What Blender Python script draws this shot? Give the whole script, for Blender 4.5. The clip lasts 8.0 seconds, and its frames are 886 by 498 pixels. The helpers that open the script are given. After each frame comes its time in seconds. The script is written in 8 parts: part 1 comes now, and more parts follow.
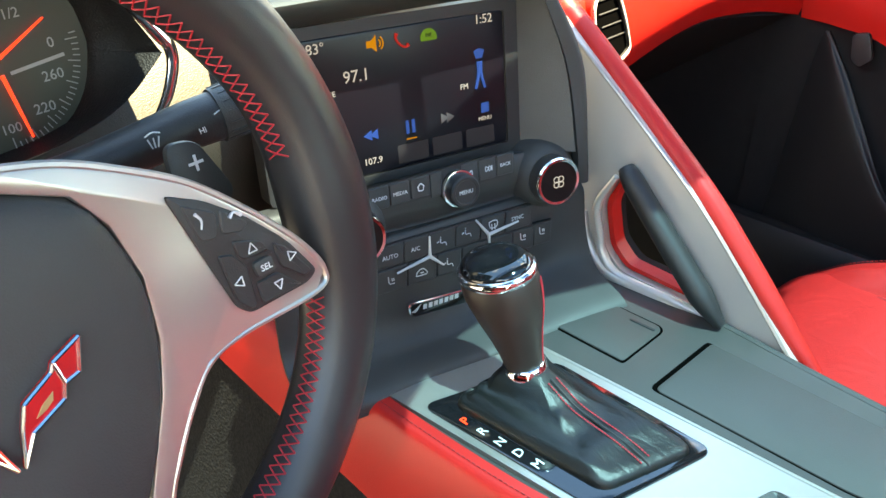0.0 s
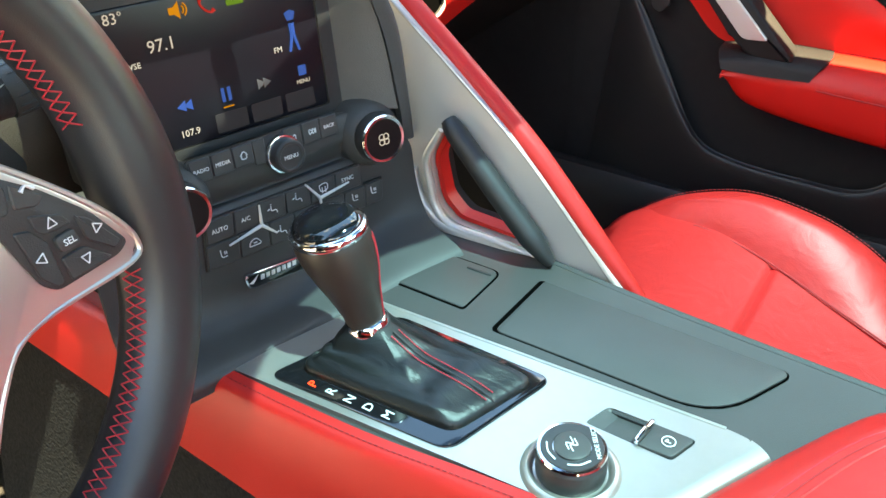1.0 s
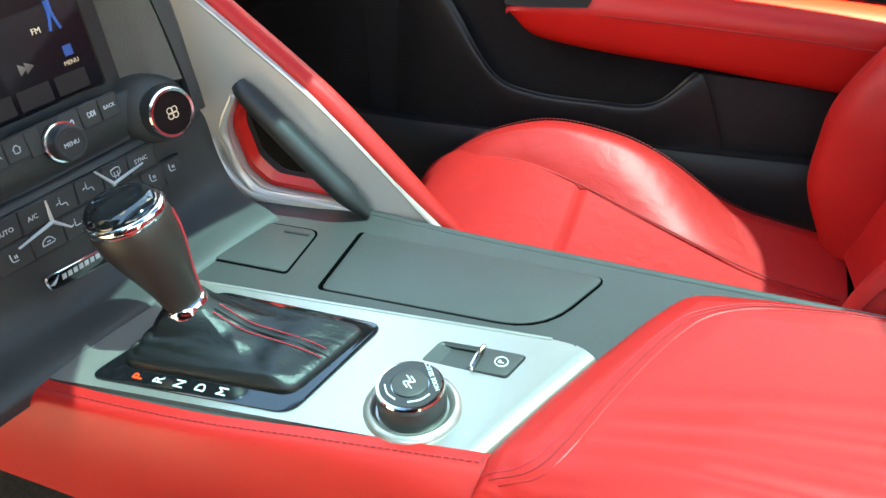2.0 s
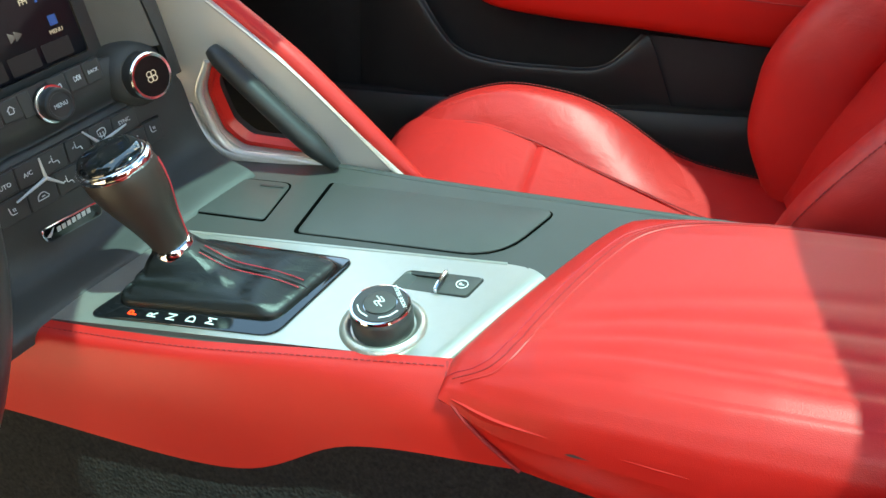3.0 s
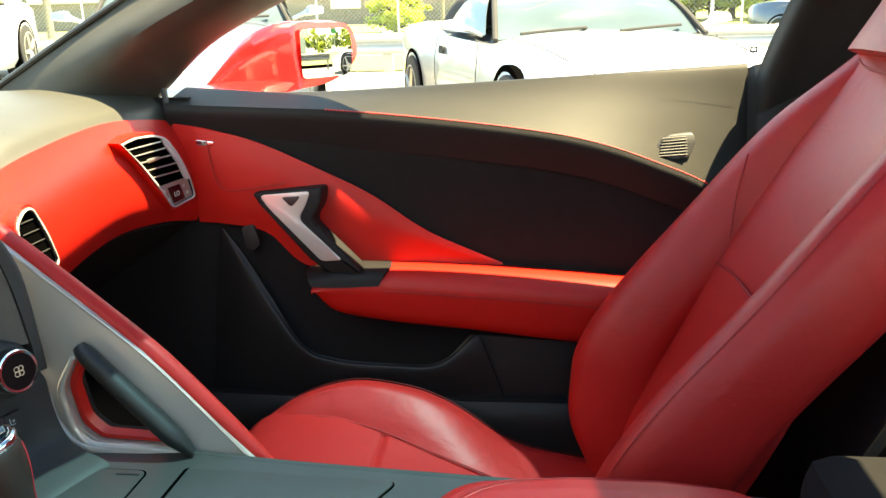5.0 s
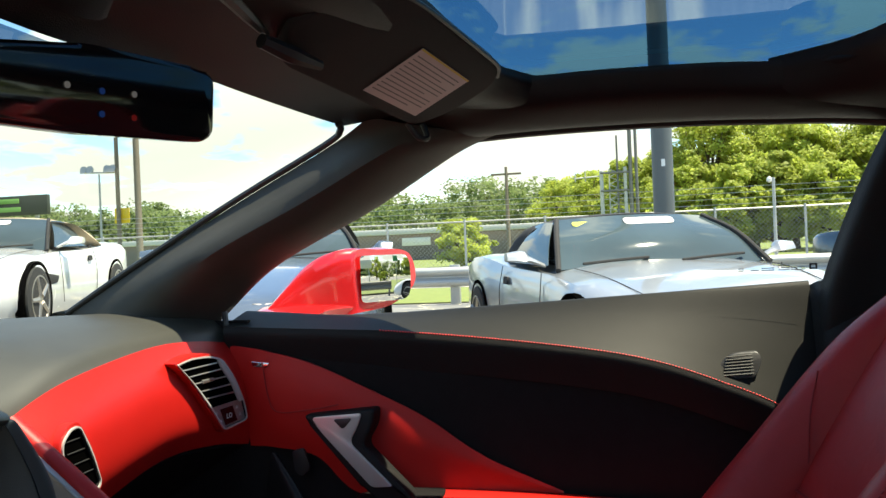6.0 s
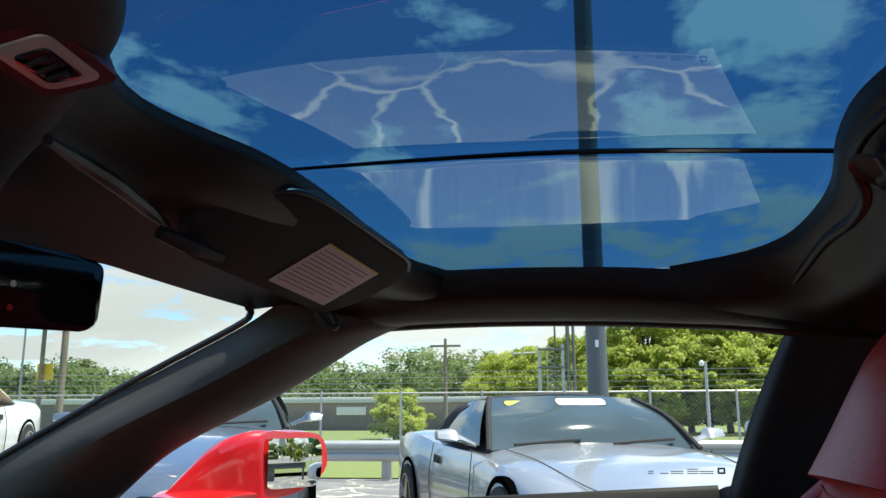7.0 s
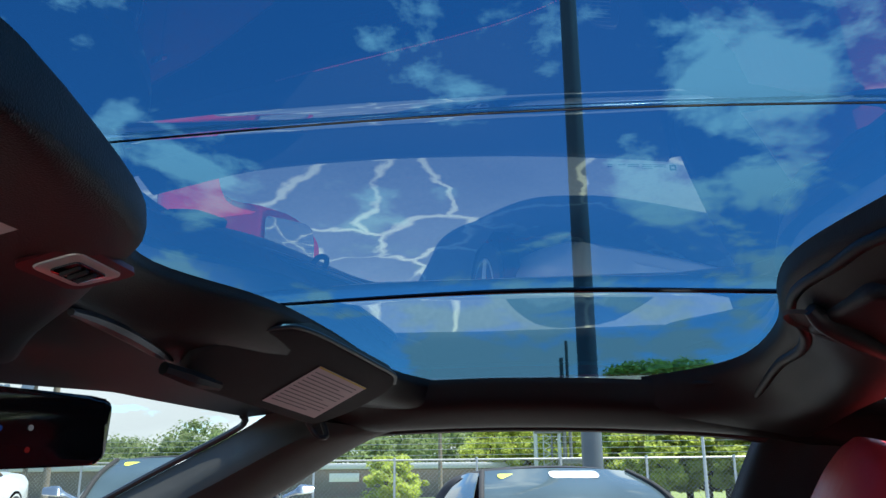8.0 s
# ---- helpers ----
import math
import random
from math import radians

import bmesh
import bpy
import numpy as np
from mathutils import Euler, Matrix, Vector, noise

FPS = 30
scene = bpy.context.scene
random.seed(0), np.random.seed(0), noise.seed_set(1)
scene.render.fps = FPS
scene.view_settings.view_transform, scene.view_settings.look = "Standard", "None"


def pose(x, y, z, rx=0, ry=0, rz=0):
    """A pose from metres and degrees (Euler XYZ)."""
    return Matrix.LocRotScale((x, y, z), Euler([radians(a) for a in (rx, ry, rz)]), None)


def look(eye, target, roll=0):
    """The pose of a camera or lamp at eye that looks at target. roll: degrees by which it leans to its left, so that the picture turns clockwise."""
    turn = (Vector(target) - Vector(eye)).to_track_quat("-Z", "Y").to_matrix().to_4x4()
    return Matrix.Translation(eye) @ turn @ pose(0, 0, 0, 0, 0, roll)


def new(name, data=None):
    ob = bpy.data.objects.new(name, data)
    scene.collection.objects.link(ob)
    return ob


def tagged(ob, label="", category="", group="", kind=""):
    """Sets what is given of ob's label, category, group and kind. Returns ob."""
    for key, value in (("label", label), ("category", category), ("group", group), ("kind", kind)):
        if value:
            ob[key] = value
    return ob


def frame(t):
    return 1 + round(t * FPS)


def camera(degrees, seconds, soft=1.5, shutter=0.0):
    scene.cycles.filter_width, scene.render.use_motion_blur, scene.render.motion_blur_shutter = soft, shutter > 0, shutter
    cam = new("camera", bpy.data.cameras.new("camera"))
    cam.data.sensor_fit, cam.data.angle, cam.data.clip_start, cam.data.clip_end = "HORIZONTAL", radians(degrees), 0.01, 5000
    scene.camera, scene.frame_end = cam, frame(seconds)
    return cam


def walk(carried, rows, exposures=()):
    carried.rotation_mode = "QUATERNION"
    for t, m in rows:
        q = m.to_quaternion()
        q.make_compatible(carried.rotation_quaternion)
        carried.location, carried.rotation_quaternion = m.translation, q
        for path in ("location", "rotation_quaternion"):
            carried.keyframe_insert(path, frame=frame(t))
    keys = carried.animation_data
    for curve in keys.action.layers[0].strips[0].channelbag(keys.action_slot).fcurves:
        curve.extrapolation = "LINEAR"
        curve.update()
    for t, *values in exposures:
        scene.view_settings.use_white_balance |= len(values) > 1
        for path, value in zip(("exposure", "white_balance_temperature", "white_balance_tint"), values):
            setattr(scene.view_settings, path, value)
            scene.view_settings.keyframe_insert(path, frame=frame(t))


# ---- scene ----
cam = camera(56.23, 8.0, soft=1.5)
# seconds, eye, target, roll
PATH = [
    (0.0, (-0.4061, -0.3236, 1.0219), (0.7784, 0.9121, -0.0124), -2.37),
    (0.5, (-0.4055, -0.3346, 1.0175), (0.8482, 0.7813, -0.0702), -2.46),
    (1.0, (-0.4036, -0.3420, 1.0137), (0.9740, 0.6034, -0.0856), -2.05),
    (1.5, (-0.4026, -0.3496, 1.0120), (1.0701, 0.3978, -0.1162), -2.62),
    (2.0, (-0.4004, -0.3589, 1.0015), (1.1054, 0.2224, -0.1794), -3.94),
    (2.2, (-0.4041, -0.3635, 0.9982), (1.0891, 0.1868, -0.2132), -4.49),
    (3.3, (-0.4989, -0.4001, 1.0126), (1.0304, 0.1087, -0.1716), -4.98),
    (3.5, (-0.5166, -0.4052, 1.0191), (1.0430, 0.0932, -0.1295), -4.83),
    (4.0, (-0.5480, -0.4190, 1.0294), (1.1536, -0.0414, 0.0485), -2.94),
    (4.2, (-0.5523, -0.4212, 1.0319), (1.2044, -0.1361, 0.1195), -1.95),
    (5.3, (-0.5712, -0.4279, 1.0184), (1.3735, -0.1448, 0.6470), -2.24),
    (5.5, (-0.5651, -0.4317, 1.0151), (1.3938, -0.1064, 0.7773), -2.62),
    (6.0, (-0.5497, -0.4429, 1.0032), (1.4141, -0.0639, 1.0022), -2.37),
    (6.25, (-0.5454, -0.4509, 1.0058), (1.4141, -0.0692, 1.1273), -1.91),
    (6.5, (-0.5426, -0.4613, 1.0122), (1.4159, -0.1177, 1.2271), -1.33),
    (7.0, (-0.5408, -0.4846, 1.0311), (1.4057, -0.2613, 1.4324), -0.21),
    (7.5, (-0.5624, -0.4936, 1.0538), (1.3590, -0.3144, 1.5796), -0.34),
    (8.0, (-0.6267, -0.5090, 1.0846), (1.2861, -0.3033, 1.6314), -0.39),
]
EXPOSURES = [(0.0, 4.4, 10600, 7), (1.0, 4.45, 11400, 7), (2.2, 4.4, 12400, 6), (3.5, 4.15, 14200, 4), (4.2, 4.3, 14200, 4), (5.3, 2.95, 10200, 2), (6.0, 1.65, 7800, 4), (6.5, 1.2, 7300, 5), (7.2, 1.3, 6600, 6), (8.0, 1.6, 6200, 7)]
walk(cam, [(t, look(e, g, r)) for t, e, g, r in PATH], EXPOSURES)

# ---- sky and sun ----
SUN_WAY = Vector((-0.01, 0.40, -1.0)).normalized()
world = bpy.data.worlds.new("sky")
scene.world = world
world.use_nodes = True
wn, wl = world.node_tree.nodes, world.node_tree.links
wn.clear()
w_out = wn.new("ShaderNodeOutputWorld")
w_bg = wn.new("ShaderNodeBackground")
w_sky = wn.new("ShaderNodeTexSky")
w_sky.sky_type = 'NISHITA'
w_sky.sun_disc = False
w_sky.altitude, w_sky.air_density, w_sky.dust_density, w_sky.ozone_density = 800, 1.0, 0.3, 3.0
w_sky.sun_elevation = math.asin(-SUN_WAY.z)
w_sky.sun_rotation = math.atan2(-SUN_WAY.x, -SUN_WAY.y)
w_geo = wn.new("ShaderNodeTexCoord")
w_sep = wn.new("ShaderNodeSeparateXYZ")
wl.new(w_geo.outputs["Generated"], w_sep.inputs[0])
# clouds lie on a flat layer: the direction divided by its height
w_hi = wn.new("ShaderNodeMath"); w_hi.operation = 'MAXIMUM'; w_hi.inputs[1].default_value = 0.04
wl.new(w_sep.outputs["Z"], w_hi.inputs[0])
w_add = wn.new("ShaderNodeMath"); w_add.operation = 'ADD'; w_add.inputs[1].default_value = 0.18
wl.new(w_hi.outputs[0], w_add.inputs[0])
w_div = wn.new("ShaderNodeVectorMath"); w_div.operation = 'DIVIDE'
w_com = wn.new("ShaderNodeCombineXYZ")
for k in range(3):
    wl.new(w_add.outputs[0], w_com.inputs[k])
wl.new(w_geo.outputs["Generated"], w_div.inputs[0]); wl.new(w_com.outputs[0], w_div.inputs[1])
w_noise = wn.new("ShaderNodeTexNoise")
w_noise.inputs["Scale"].default_value = 3.4
w_noise.inputs["Detail"].default_value = 9.0
w_noise.inputs["Roughness"].default_value = 0.6
w_noise.inputs["Distortion"].default_value = 0.25
wl.new(w_div.outputs[0], w_noise.inputs["Vector"])
w_ramp = wn.new("ShaderNodeValToRGB")
w_ramp.color_ramp.elements[0].position = 0.60
w_ramp.color_ramp.elements[1].position = 0.76
# cumulus banks: the layer is thicker round these directions, and low over the horizon
w_con = wn.new("ShaderNodeMath"); w_con.operation = 'MULTIPLY_ADD'; w_con.inputs[1].default_value = 1.7; w_con.inputs[2].default_value = -0.36
wl.new(w_noise.outputs["Fac"], w_con.inputs[0])
w_sum = w_con.outputs[0]
for way, wide, gain in (((0.899, -0.206, 0.386), 9.0, 0.30), ((0.829, -0.328, 0.454), 11.0, 0.26), ((0.982, 0.095, 0.161), 4.0, 0.26), ((0.957, -0.231, 0.173), 6.0, 0.22), ((0.895, 0.433, 0.09), 12.0, 0.22), ((0.99, 0.06, 0.09), 9.0, 0.22), ((0.62, -0.60, 0.50), 14.0, 0.20), ((-0.6, 0.5, 0.6), 16.0, 0.22), ((-0.8, -0.4, 0.3), 14.0, 0.22)):
    w_dot = wn.new("ShaderNodeVectorMath"); w_dot.operation = 'DOT_PRODUCT'
    w_dot.inputs[1].default_value = Vector(way).normalized()
    wl.new(w_geo.outputs["Generated"], w_dot.inputs[0])
    w_map = wn.new("ShaderNodeMapRange"); w_map.interpolation_type = 'SMOOTHSTEP'
    w_map.inputs["From Min"].default_value = math.cos(radians(wide))
    w_map.inputs["From Max"].default_value = math.cos(radians(wide * 0.25))
    w_map.inputs["To Max"].default_value = 0.72 * gain
    wl.new(w_dot.outputs["Value"], w_map.inputs["Value"])
    w_plus = wn.new("ShaderNodeMath"); w_plus.operation = 'ADD'
    wl.new(w_sum, w_plus.inputs[0]); wl.new(w_map.outputs[0], w_plus.inputs[1])
    w_sum = w_plus.outputs[0]
w_low = wn.new("ShaderNodeMapRange"); w_low.interpolation_type = 'SMOOTHSTEP'
w_low.inputs["From Min"].default_value = 0.34; w_low.inputs["From Max"].default_value = 0.05; w_low.inputs["To Max"].default_value = 0.20
wl.new(w_sep.outputs["Z"], w_low.inputs["Value"])
w_all = wn.new("ShaderNodeMath"); w_all.operation = 'ADD'
wl.new(w_sum, w_all.inputs[0]); wl.new(w_low.outputs[0], w_all.inputs[1])
wl.new(w_all.outputs[0], w_ramp.inputs[0])
w_mix = wn.new("ShaderNodeMix"); w_mix.data_type = 'RGBA'
# far clouds near the horizon are seen through more air and from their shaded sides
w_far = wn.new("ShaderNodeMix"); w_far.data_type = 'RGBA'
w_far.inputs[6].default_value = (3.4, 3.6, 3.75, 1)
w_far.inputs[7].default_value = (5.4, 5.9, 6.4, 1)
w_rise = wn.new("ShaderNodeMapRange"); w_rise.interpolation_type = 'SMOOTHSTEP'
w_rise.inputs["From Min"].default_value = 0.12; w_rise.inputs["From Max"].default_value = 0.42
wl.new(w_sep.outputs["Z"], w_rise.inputs["Value"])
wl.new(w_rise.outputs[0], w_far.inputs[0])
wl.new(w_far.outputs[2], w_mix.inputs[7])
wl.new(w_ramp.outputs["Color"], w_mix.inputs[0])
w_sat = wn.new("ShaderNodeHueSaturation"); w_sat.inputs["Saturation"].default_value = 1.18
wl.new(w_sky.outputs[0], w_sat.inputs["Color"])
wl.new(w_sat.outputs[0], w_mix.inputs[6])
wl.new(w_mix.outputs[2], w_bg.inputs["Color"])
w_bg.inputs["Strength"].default_value = 0.12
wl.new(w_bg.outputs[0], w_out.inputs[0])

sun_data = bpy.data.lights.new("sun", 'SUN')
sun_data.energy, sun_data.angle, sun_data.color = 3.9, radians(0.53), (1.0, 0.95, 0.87)
sun = new("sun", sun_data)
sun.matrix_world = look((0, 0, 30), Vector((0, 0, 30)) + SUN_WAY)

# ---- materials ----
def mat(name, color, rough=0.5, metal=0.0, vary=0.12, scale=30.0, bump=0.0, bump_scale=300.0, coat=0.0, spec=0.5, sheen=0.0, vary2=0.08, big=4.0):
    """A plain surface with colour variation at two scales and fine relief."""
    m = bpy.data.materials.new(name)
    m.use_nodes = True
    n, l = m.node_tree.nodes, m.node_tree.links
    b = n["Principled BSDF"]
    tc = n.new("ShaderNodeTexCoord")
    no = n.new("ShaderNodeTexNoise"); no.inputs["Scale"].default_value = scale; no.inputs["Detail"].default_value = 5
    nb = n.new("ShaderNodeTexNoise"); nb.inputs["Scale"].default_value = big; nb.inputs["Detail"].default_value = 3
    l.new(tc.outputs["Object"], no.inputs["Vector"]); l.new(tc.outputs["Object"], nb.inputs["Vector"])
    hs = n.new("ShaderNodeHueSaturation")
    hs.inputs["Color"].default_value = (*color, 1)
    mr = n.new("ShaderNodeMapRange"); mr.inputs["To Min"].default_value = 1 - vary; mr.inputs["To Max"].default_value = 1 + vary
    mb = n.new("ShaderNodeMapRange"); mb.inputs["To Min"].default_value = 1 - vary2; mb.inputs["To Max"].default_value = 1 + vary2
    l.new(no.outputs["Fac"], mr.inputs["Value"]); l.new(nb.outputs["Fac"], mb.inputs["Value"])
    mu = n.new("ShaderNodeMath"); mu.operation = 'MULTIPLY'
    l.new(mr.outputs[0], mu.inputs[0]); l.new(mb.outputs[0], mu.inputs[1]); l.new(mu.outputs[0], hs.inputs["Value"])
    l.new(hs.outputs[0], b.inputs["Base Color"])
    rr = n.new("ShaderNodeMapRange"); rr.inputs["To Min"].default_value = max(0, rough - 0.06); rr.inputs["To Max"].default_value = min(1, rough + 0.06)
    l.new(nb.outputs["Fac"], rr.inputs["Value"]); l.new(rr.outputs[0], b.inputs["Roughness"])
    b.inputs["Metallic"].default_value = metal
    b.inputs["Specular IOR Level"].default_value = spec
    b.inputs["Coat Weight"].default_value = coat
    b.inputs["Coat Roughness"].default_value = 0.05
    b.inputs["Sheen Weight"].default_value = sheen
    if bump:
        vo = n.new("ShaderNodeTexVoronoi"); vo.inputs["Scale"].default_value = bump_scale
        l.new(tc.outputs["Object"], vo.inputs["Vector"])
        bp = n.new("ShaderNodeBump"); bp.inputs["Strength"].default_value = bump; bp.inputs["Distance"].default_value = 0.001
        l.new(vo.outputs["Distance"], bp.inputs["Height"]); l.new(bp.outputs[0], b.inputs["Normal"])
    return m


def glow(name, color, strength):
    m = bpy.data.materials.new(name)
    m.use_nodes = True
    b = m.node_tree.nodes["Principled BSDF"]
    b.inputs["Base Color"].default_value = (*[0.12 * c for c in color], 1)
    b.inputs["Emission Color"].default_value = (*color, 1)
    b.inputs["Emission Strength"].default_value = strength
    b.inputs["Roughness"].default_value = 0.4
    b.inputs["Specular IOR Level"].default_value = 0.1
    return m


def pane(name, tint, f0=0.04, gloss_tint=(1, 1, 1)):
    """A thin glass pane: tinted clear, with a mirror gloss that grows towards grazing angles."""
    m = bpy.data.materials.new(name)
    m.use_nodes = True
    n, l = m.node_tree.nodes, m.node_tree.links
    n.clear()
    out = n.new("ShaderNodeOutputMaterial"); mix = n.new("ShaderNodeMixShader"); tr = n.new("ShaderNodeBsdfTransparent")
    gl = n.new("ShaderNodeBsdfGlossy"); lw = n.new("ShaderNodeLayerWeight")
    lw.inputs["Blend"].default_value = 0.5
    pw = n.new("ShaderNodeMath"); pw.operation = 'POWER'; pw.inputs[1].default_value = 5.0
    ma = n.new("ShaderNodeMath"); ma.operation = 'MULTIPLY_ADD'; ma.inputs[1].default_value = 1 - f0; ma.inputs[2].default_value = f0
    tr.inputs["Color"].default_value = (*tint, 1)
    gl.inputs["Color"].default_value = (*gloss_tint, 1)
    gl.inputs["Roughness"].default_value = 0.0
    l.new(lw.outputs["Facing"], pw.inputs[0]); l.new(pw.outputs[0], ma.inputs[0]); l.new(ma.outputs[0], mix.inputs[0])
    l.new(tr.outputs[0], mix.inputs[1]); l.new(gl.outputs[0], mix.inputs[2])
    l.new(mix.outputs[0], out.inputs[0])
    return m


def creased(m, scale, strength, stretch=(1, 1, 1)):
    """Adds soft leather creases to a material's relief."""
    n, l = m.node_tree.nodes, m.node_tree.links
    b = n["Principled BSDF"]
    tc, mp = n.new("ShaderNodeTexCoord"), n.new("ShaderNodeMapping")
    mp.inputs["Scale"].default_value = stretch
    no, bp = n.new("ShaderNodeTexNoise"), n.new("ShaderNodeBump")
    no.inputs["Scale"].default_value, no.inputs["Detail"].default_value, no.inputs["Distortion"].default_value = scale, 4, 1.2
    bp.inputs["Strength"].default_value, bp.inputs["Distance"].default_value = strength, 0.006
    l.new(tc.outputs["Object"], mp.inputs["Vector"]); l.new(mp.outputs[0], no.inputs["Vector"]); l.new(no.outputs["Fac"], bp.inputs["Height"])
    if b.inputs["Normal"].links:
        l.new(b.inputs["Normal"].links[0].from_socket, bp.inputs["Normal"])
    l.new(bp.outputs[0], b.inputs["Normal"])
    return m


def brushed(m, stretch, strength):
    """Adds a fine one-way grain to a metal's relief and gloss."""
    n, l = m.node_tree.nodes, m.node_tree.links
    b = n["Principled BSDF"]
    tc, mp, no, bp = n.new("ShaderNodeTexCoord"), n.new("ShaderNodeMapping"), n.new("ShaderNodeTexNoise"), n.new("ShaderNodeBump")
    mp.inputs["Scale"].default_value = stretch
    no.inputs["Scale"].default_value, no.inputs["Detail"].default_value = 1.0, 3
    bp.inputs["Strength"].default_value, bp.inputs["Distance"].default_value = strength, 0.001
    l.new(tc.outputs["Object"], mp.inputs["Vector"]); l.new(mp.outputs[0], no.inputs["Vector"]); l.new(no.outputs["Fac"], bp.inputs["Height"]); l.new(bp.outputs[0], b.inputs["Normal"])
    return m


RED = mat("red_leather", (0.50, 0.011, 0.009), 0.44, spec=0.38, bump=0.12, bump_scale=1500, vary=0.05, vary2=0.05)
RED_SEAT = creased(mat("red_seat_leather", (0.48, 0.015, 0.014), 0.44, bump=0.15, bump_scale=1200, vary=0.06, vary2=0.06, spec=0.4), 22, 0.22)
BLACK = mat("black_plastic", (0.020, 0.0195, 0.0195), 0.45, bump=0.12, bump_scale=1200, vary=0.15)
SOFT = mat("dark_grey_soft_touch", (0.040, 0.0385, 0.037), 0.5, bump=0.12, bump_scale=1100, vary=0.12, spec=0.38)
DASH = mat("black_dash_leather", (0.036, 0.035, 0.029), 0.50, bump=0.14, bump_scale=1400, vary=0.15)
DOOR_PAD = mat("black_door_leather", (0.0155, 0.0150, 0.0125), 0.55, bump=0.14, bump_scale=1400, vary=0.1, spec=0.18)
# pillar covers get a lighter base, standing in for light falling on them
PILLAR = mat("black_pillar_leather_lit", (0.050, 0.047, 0.041), 0.52, bump=0.4, bump_scale=800, vary=0.15, spec=0.3)
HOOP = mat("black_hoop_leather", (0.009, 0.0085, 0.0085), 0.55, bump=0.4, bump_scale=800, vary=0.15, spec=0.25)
SUEDE = mat("black_suede", (0.012, 0.0105, 0.0105), 0.85, vary=0.25, scale=60, spec=0.15)
POCKET = mat("black_moulded_plastic", (0.013, 0.0115, 0.0115), 0.40, bump=0.12, bump_scale=1200, vary=0.15, spec=0.3)
HEAD = mat("headliner", (0.0080, 0.0070, 0.0070), 0.46, bump=0.3, bump_scale=900, vary=0.2, spec=0.32)
SATIN = mat("bright_satin_metal", (0.62, 0.61, 0.59), 0.42, metal=0.35, vary=0.03)
ALU = brushed(mat("brushed_aluminium", (0.43, 0.395, 0.36), 0.36, metal=0.80, vary=0.04, scale=120), (40, 900, 40), 0.10)
SILVER = mat("satin_silver_paint", (0.60, 0.555, 0.51), 0.34, metal=0.45, vary=0.04)
SPOKE = mat("brushed_dark_silver", (0.50, 0.455, 0.415), 0.30, metal=0.75, vary=0.06)
HANDLE = mat("black_rubbery_plastic", (0.013, 0.013, 0.0135), 0.5, bump=0.12, bump_scale=1200, vary=0.15)
CHROME = mat("chrome", (0.75, 0.75, 0.76), 0.12, metal=1.0, vary=0.02)
GLOSSY = mat("gloss_black", (0.006, 0.006, 0.007), 0.08, vary=0.1, coat=0.5)
WHEEL = mat("black_wheel_leather", (0.020, 0.019, 0.020), 0.36, bump=0.06, bump_scale=1700, vary=0.2)
CARPET = mat("charcoal_carpet", (0.018, 0.0165, 0.0155), 0.95, bump=1.0, bump_scale=300, vary=0.9, scale=260, spec=0.1)
STITCH = mat("red_thread", (0.45, 0.016, 0.026), 0.6, vary=0.2, scale=400)
DARKRED = mat("dark_red_seam", (0.33, 0.012, 0.013), 0.7)
SCREEN = mat("dark_screen", (0.0055, 0.0055, 0.0085), 0.30, spec=0.35)
RED_INK = glow("red_lettering", (1.0, 0.05, 0.03), 0.15)
REDPAINT = mat("red_car_paint", (0.55, 0.012, 0.015), 0.25, coat=1.0, vary=0.03)
ROOFGLASS = pane("blue_tinted_roof_glass", (0.056, 0.155, 0.240), 0.045, (0.72, 0.88, 0.92))
WINGLASS = pane("window_glass", (0.93, 0.96, 0.94), 0.02)
WINDSHIELD = pane("windshield_glass", (0.90, 0.95, 0.92), 0.006, (0.12, 0.12, 0.12))
GRASS = mat("grass", (0.16, 0.20, 0.05), 0.9, vary=0.4, scale=6)
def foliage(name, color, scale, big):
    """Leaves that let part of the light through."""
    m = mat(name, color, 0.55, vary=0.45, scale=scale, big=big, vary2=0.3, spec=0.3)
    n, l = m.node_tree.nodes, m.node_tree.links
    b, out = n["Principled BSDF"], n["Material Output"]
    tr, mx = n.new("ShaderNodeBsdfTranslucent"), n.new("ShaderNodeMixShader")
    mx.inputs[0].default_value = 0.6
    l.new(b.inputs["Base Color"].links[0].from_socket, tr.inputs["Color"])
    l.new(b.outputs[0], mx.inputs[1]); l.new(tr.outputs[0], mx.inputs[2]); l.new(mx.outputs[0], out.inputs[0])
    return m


# LEAF is set brighter than real leaves, making up for sunlight the crowns lack
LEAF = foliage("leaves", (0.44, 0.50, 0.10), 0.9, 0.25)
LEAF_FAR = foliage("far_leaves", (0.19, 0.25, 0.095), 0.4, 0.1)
MIRROR = bpy.data.materials.new("mirror_silver")
MIRROR.use_nodes = True
MIRROR.node_tree.nodes["Principled BSDF"].inputs["Base Color"].default_value = (0.66, 0.67, 0.66, 1)
MIRROR.node_tree.nodes["Principled BSDF"].inputs["Metallic"].default_value = 1.0
MIRROR.node_tree.nodes["Principled BSDF"].inputs["Roughness"].default_value = 0.0
RIDGE = mat("satin_black_moulding", (0.022, 0.020, 0.020), 0.34, bump=0.2, bump_scale=900, vary=0.15, spec=0.45)
VISOR_CLOTH = mat("visor_cloth", (0.030, 0.026, 0.026), 0.75, bump=0.4, bump_scale=1000, vary=0.2, spec=0.15)
BARK = mat("bark", (0.10, 0.08, 0.06), 0.9, vary=0.4, scale=8)


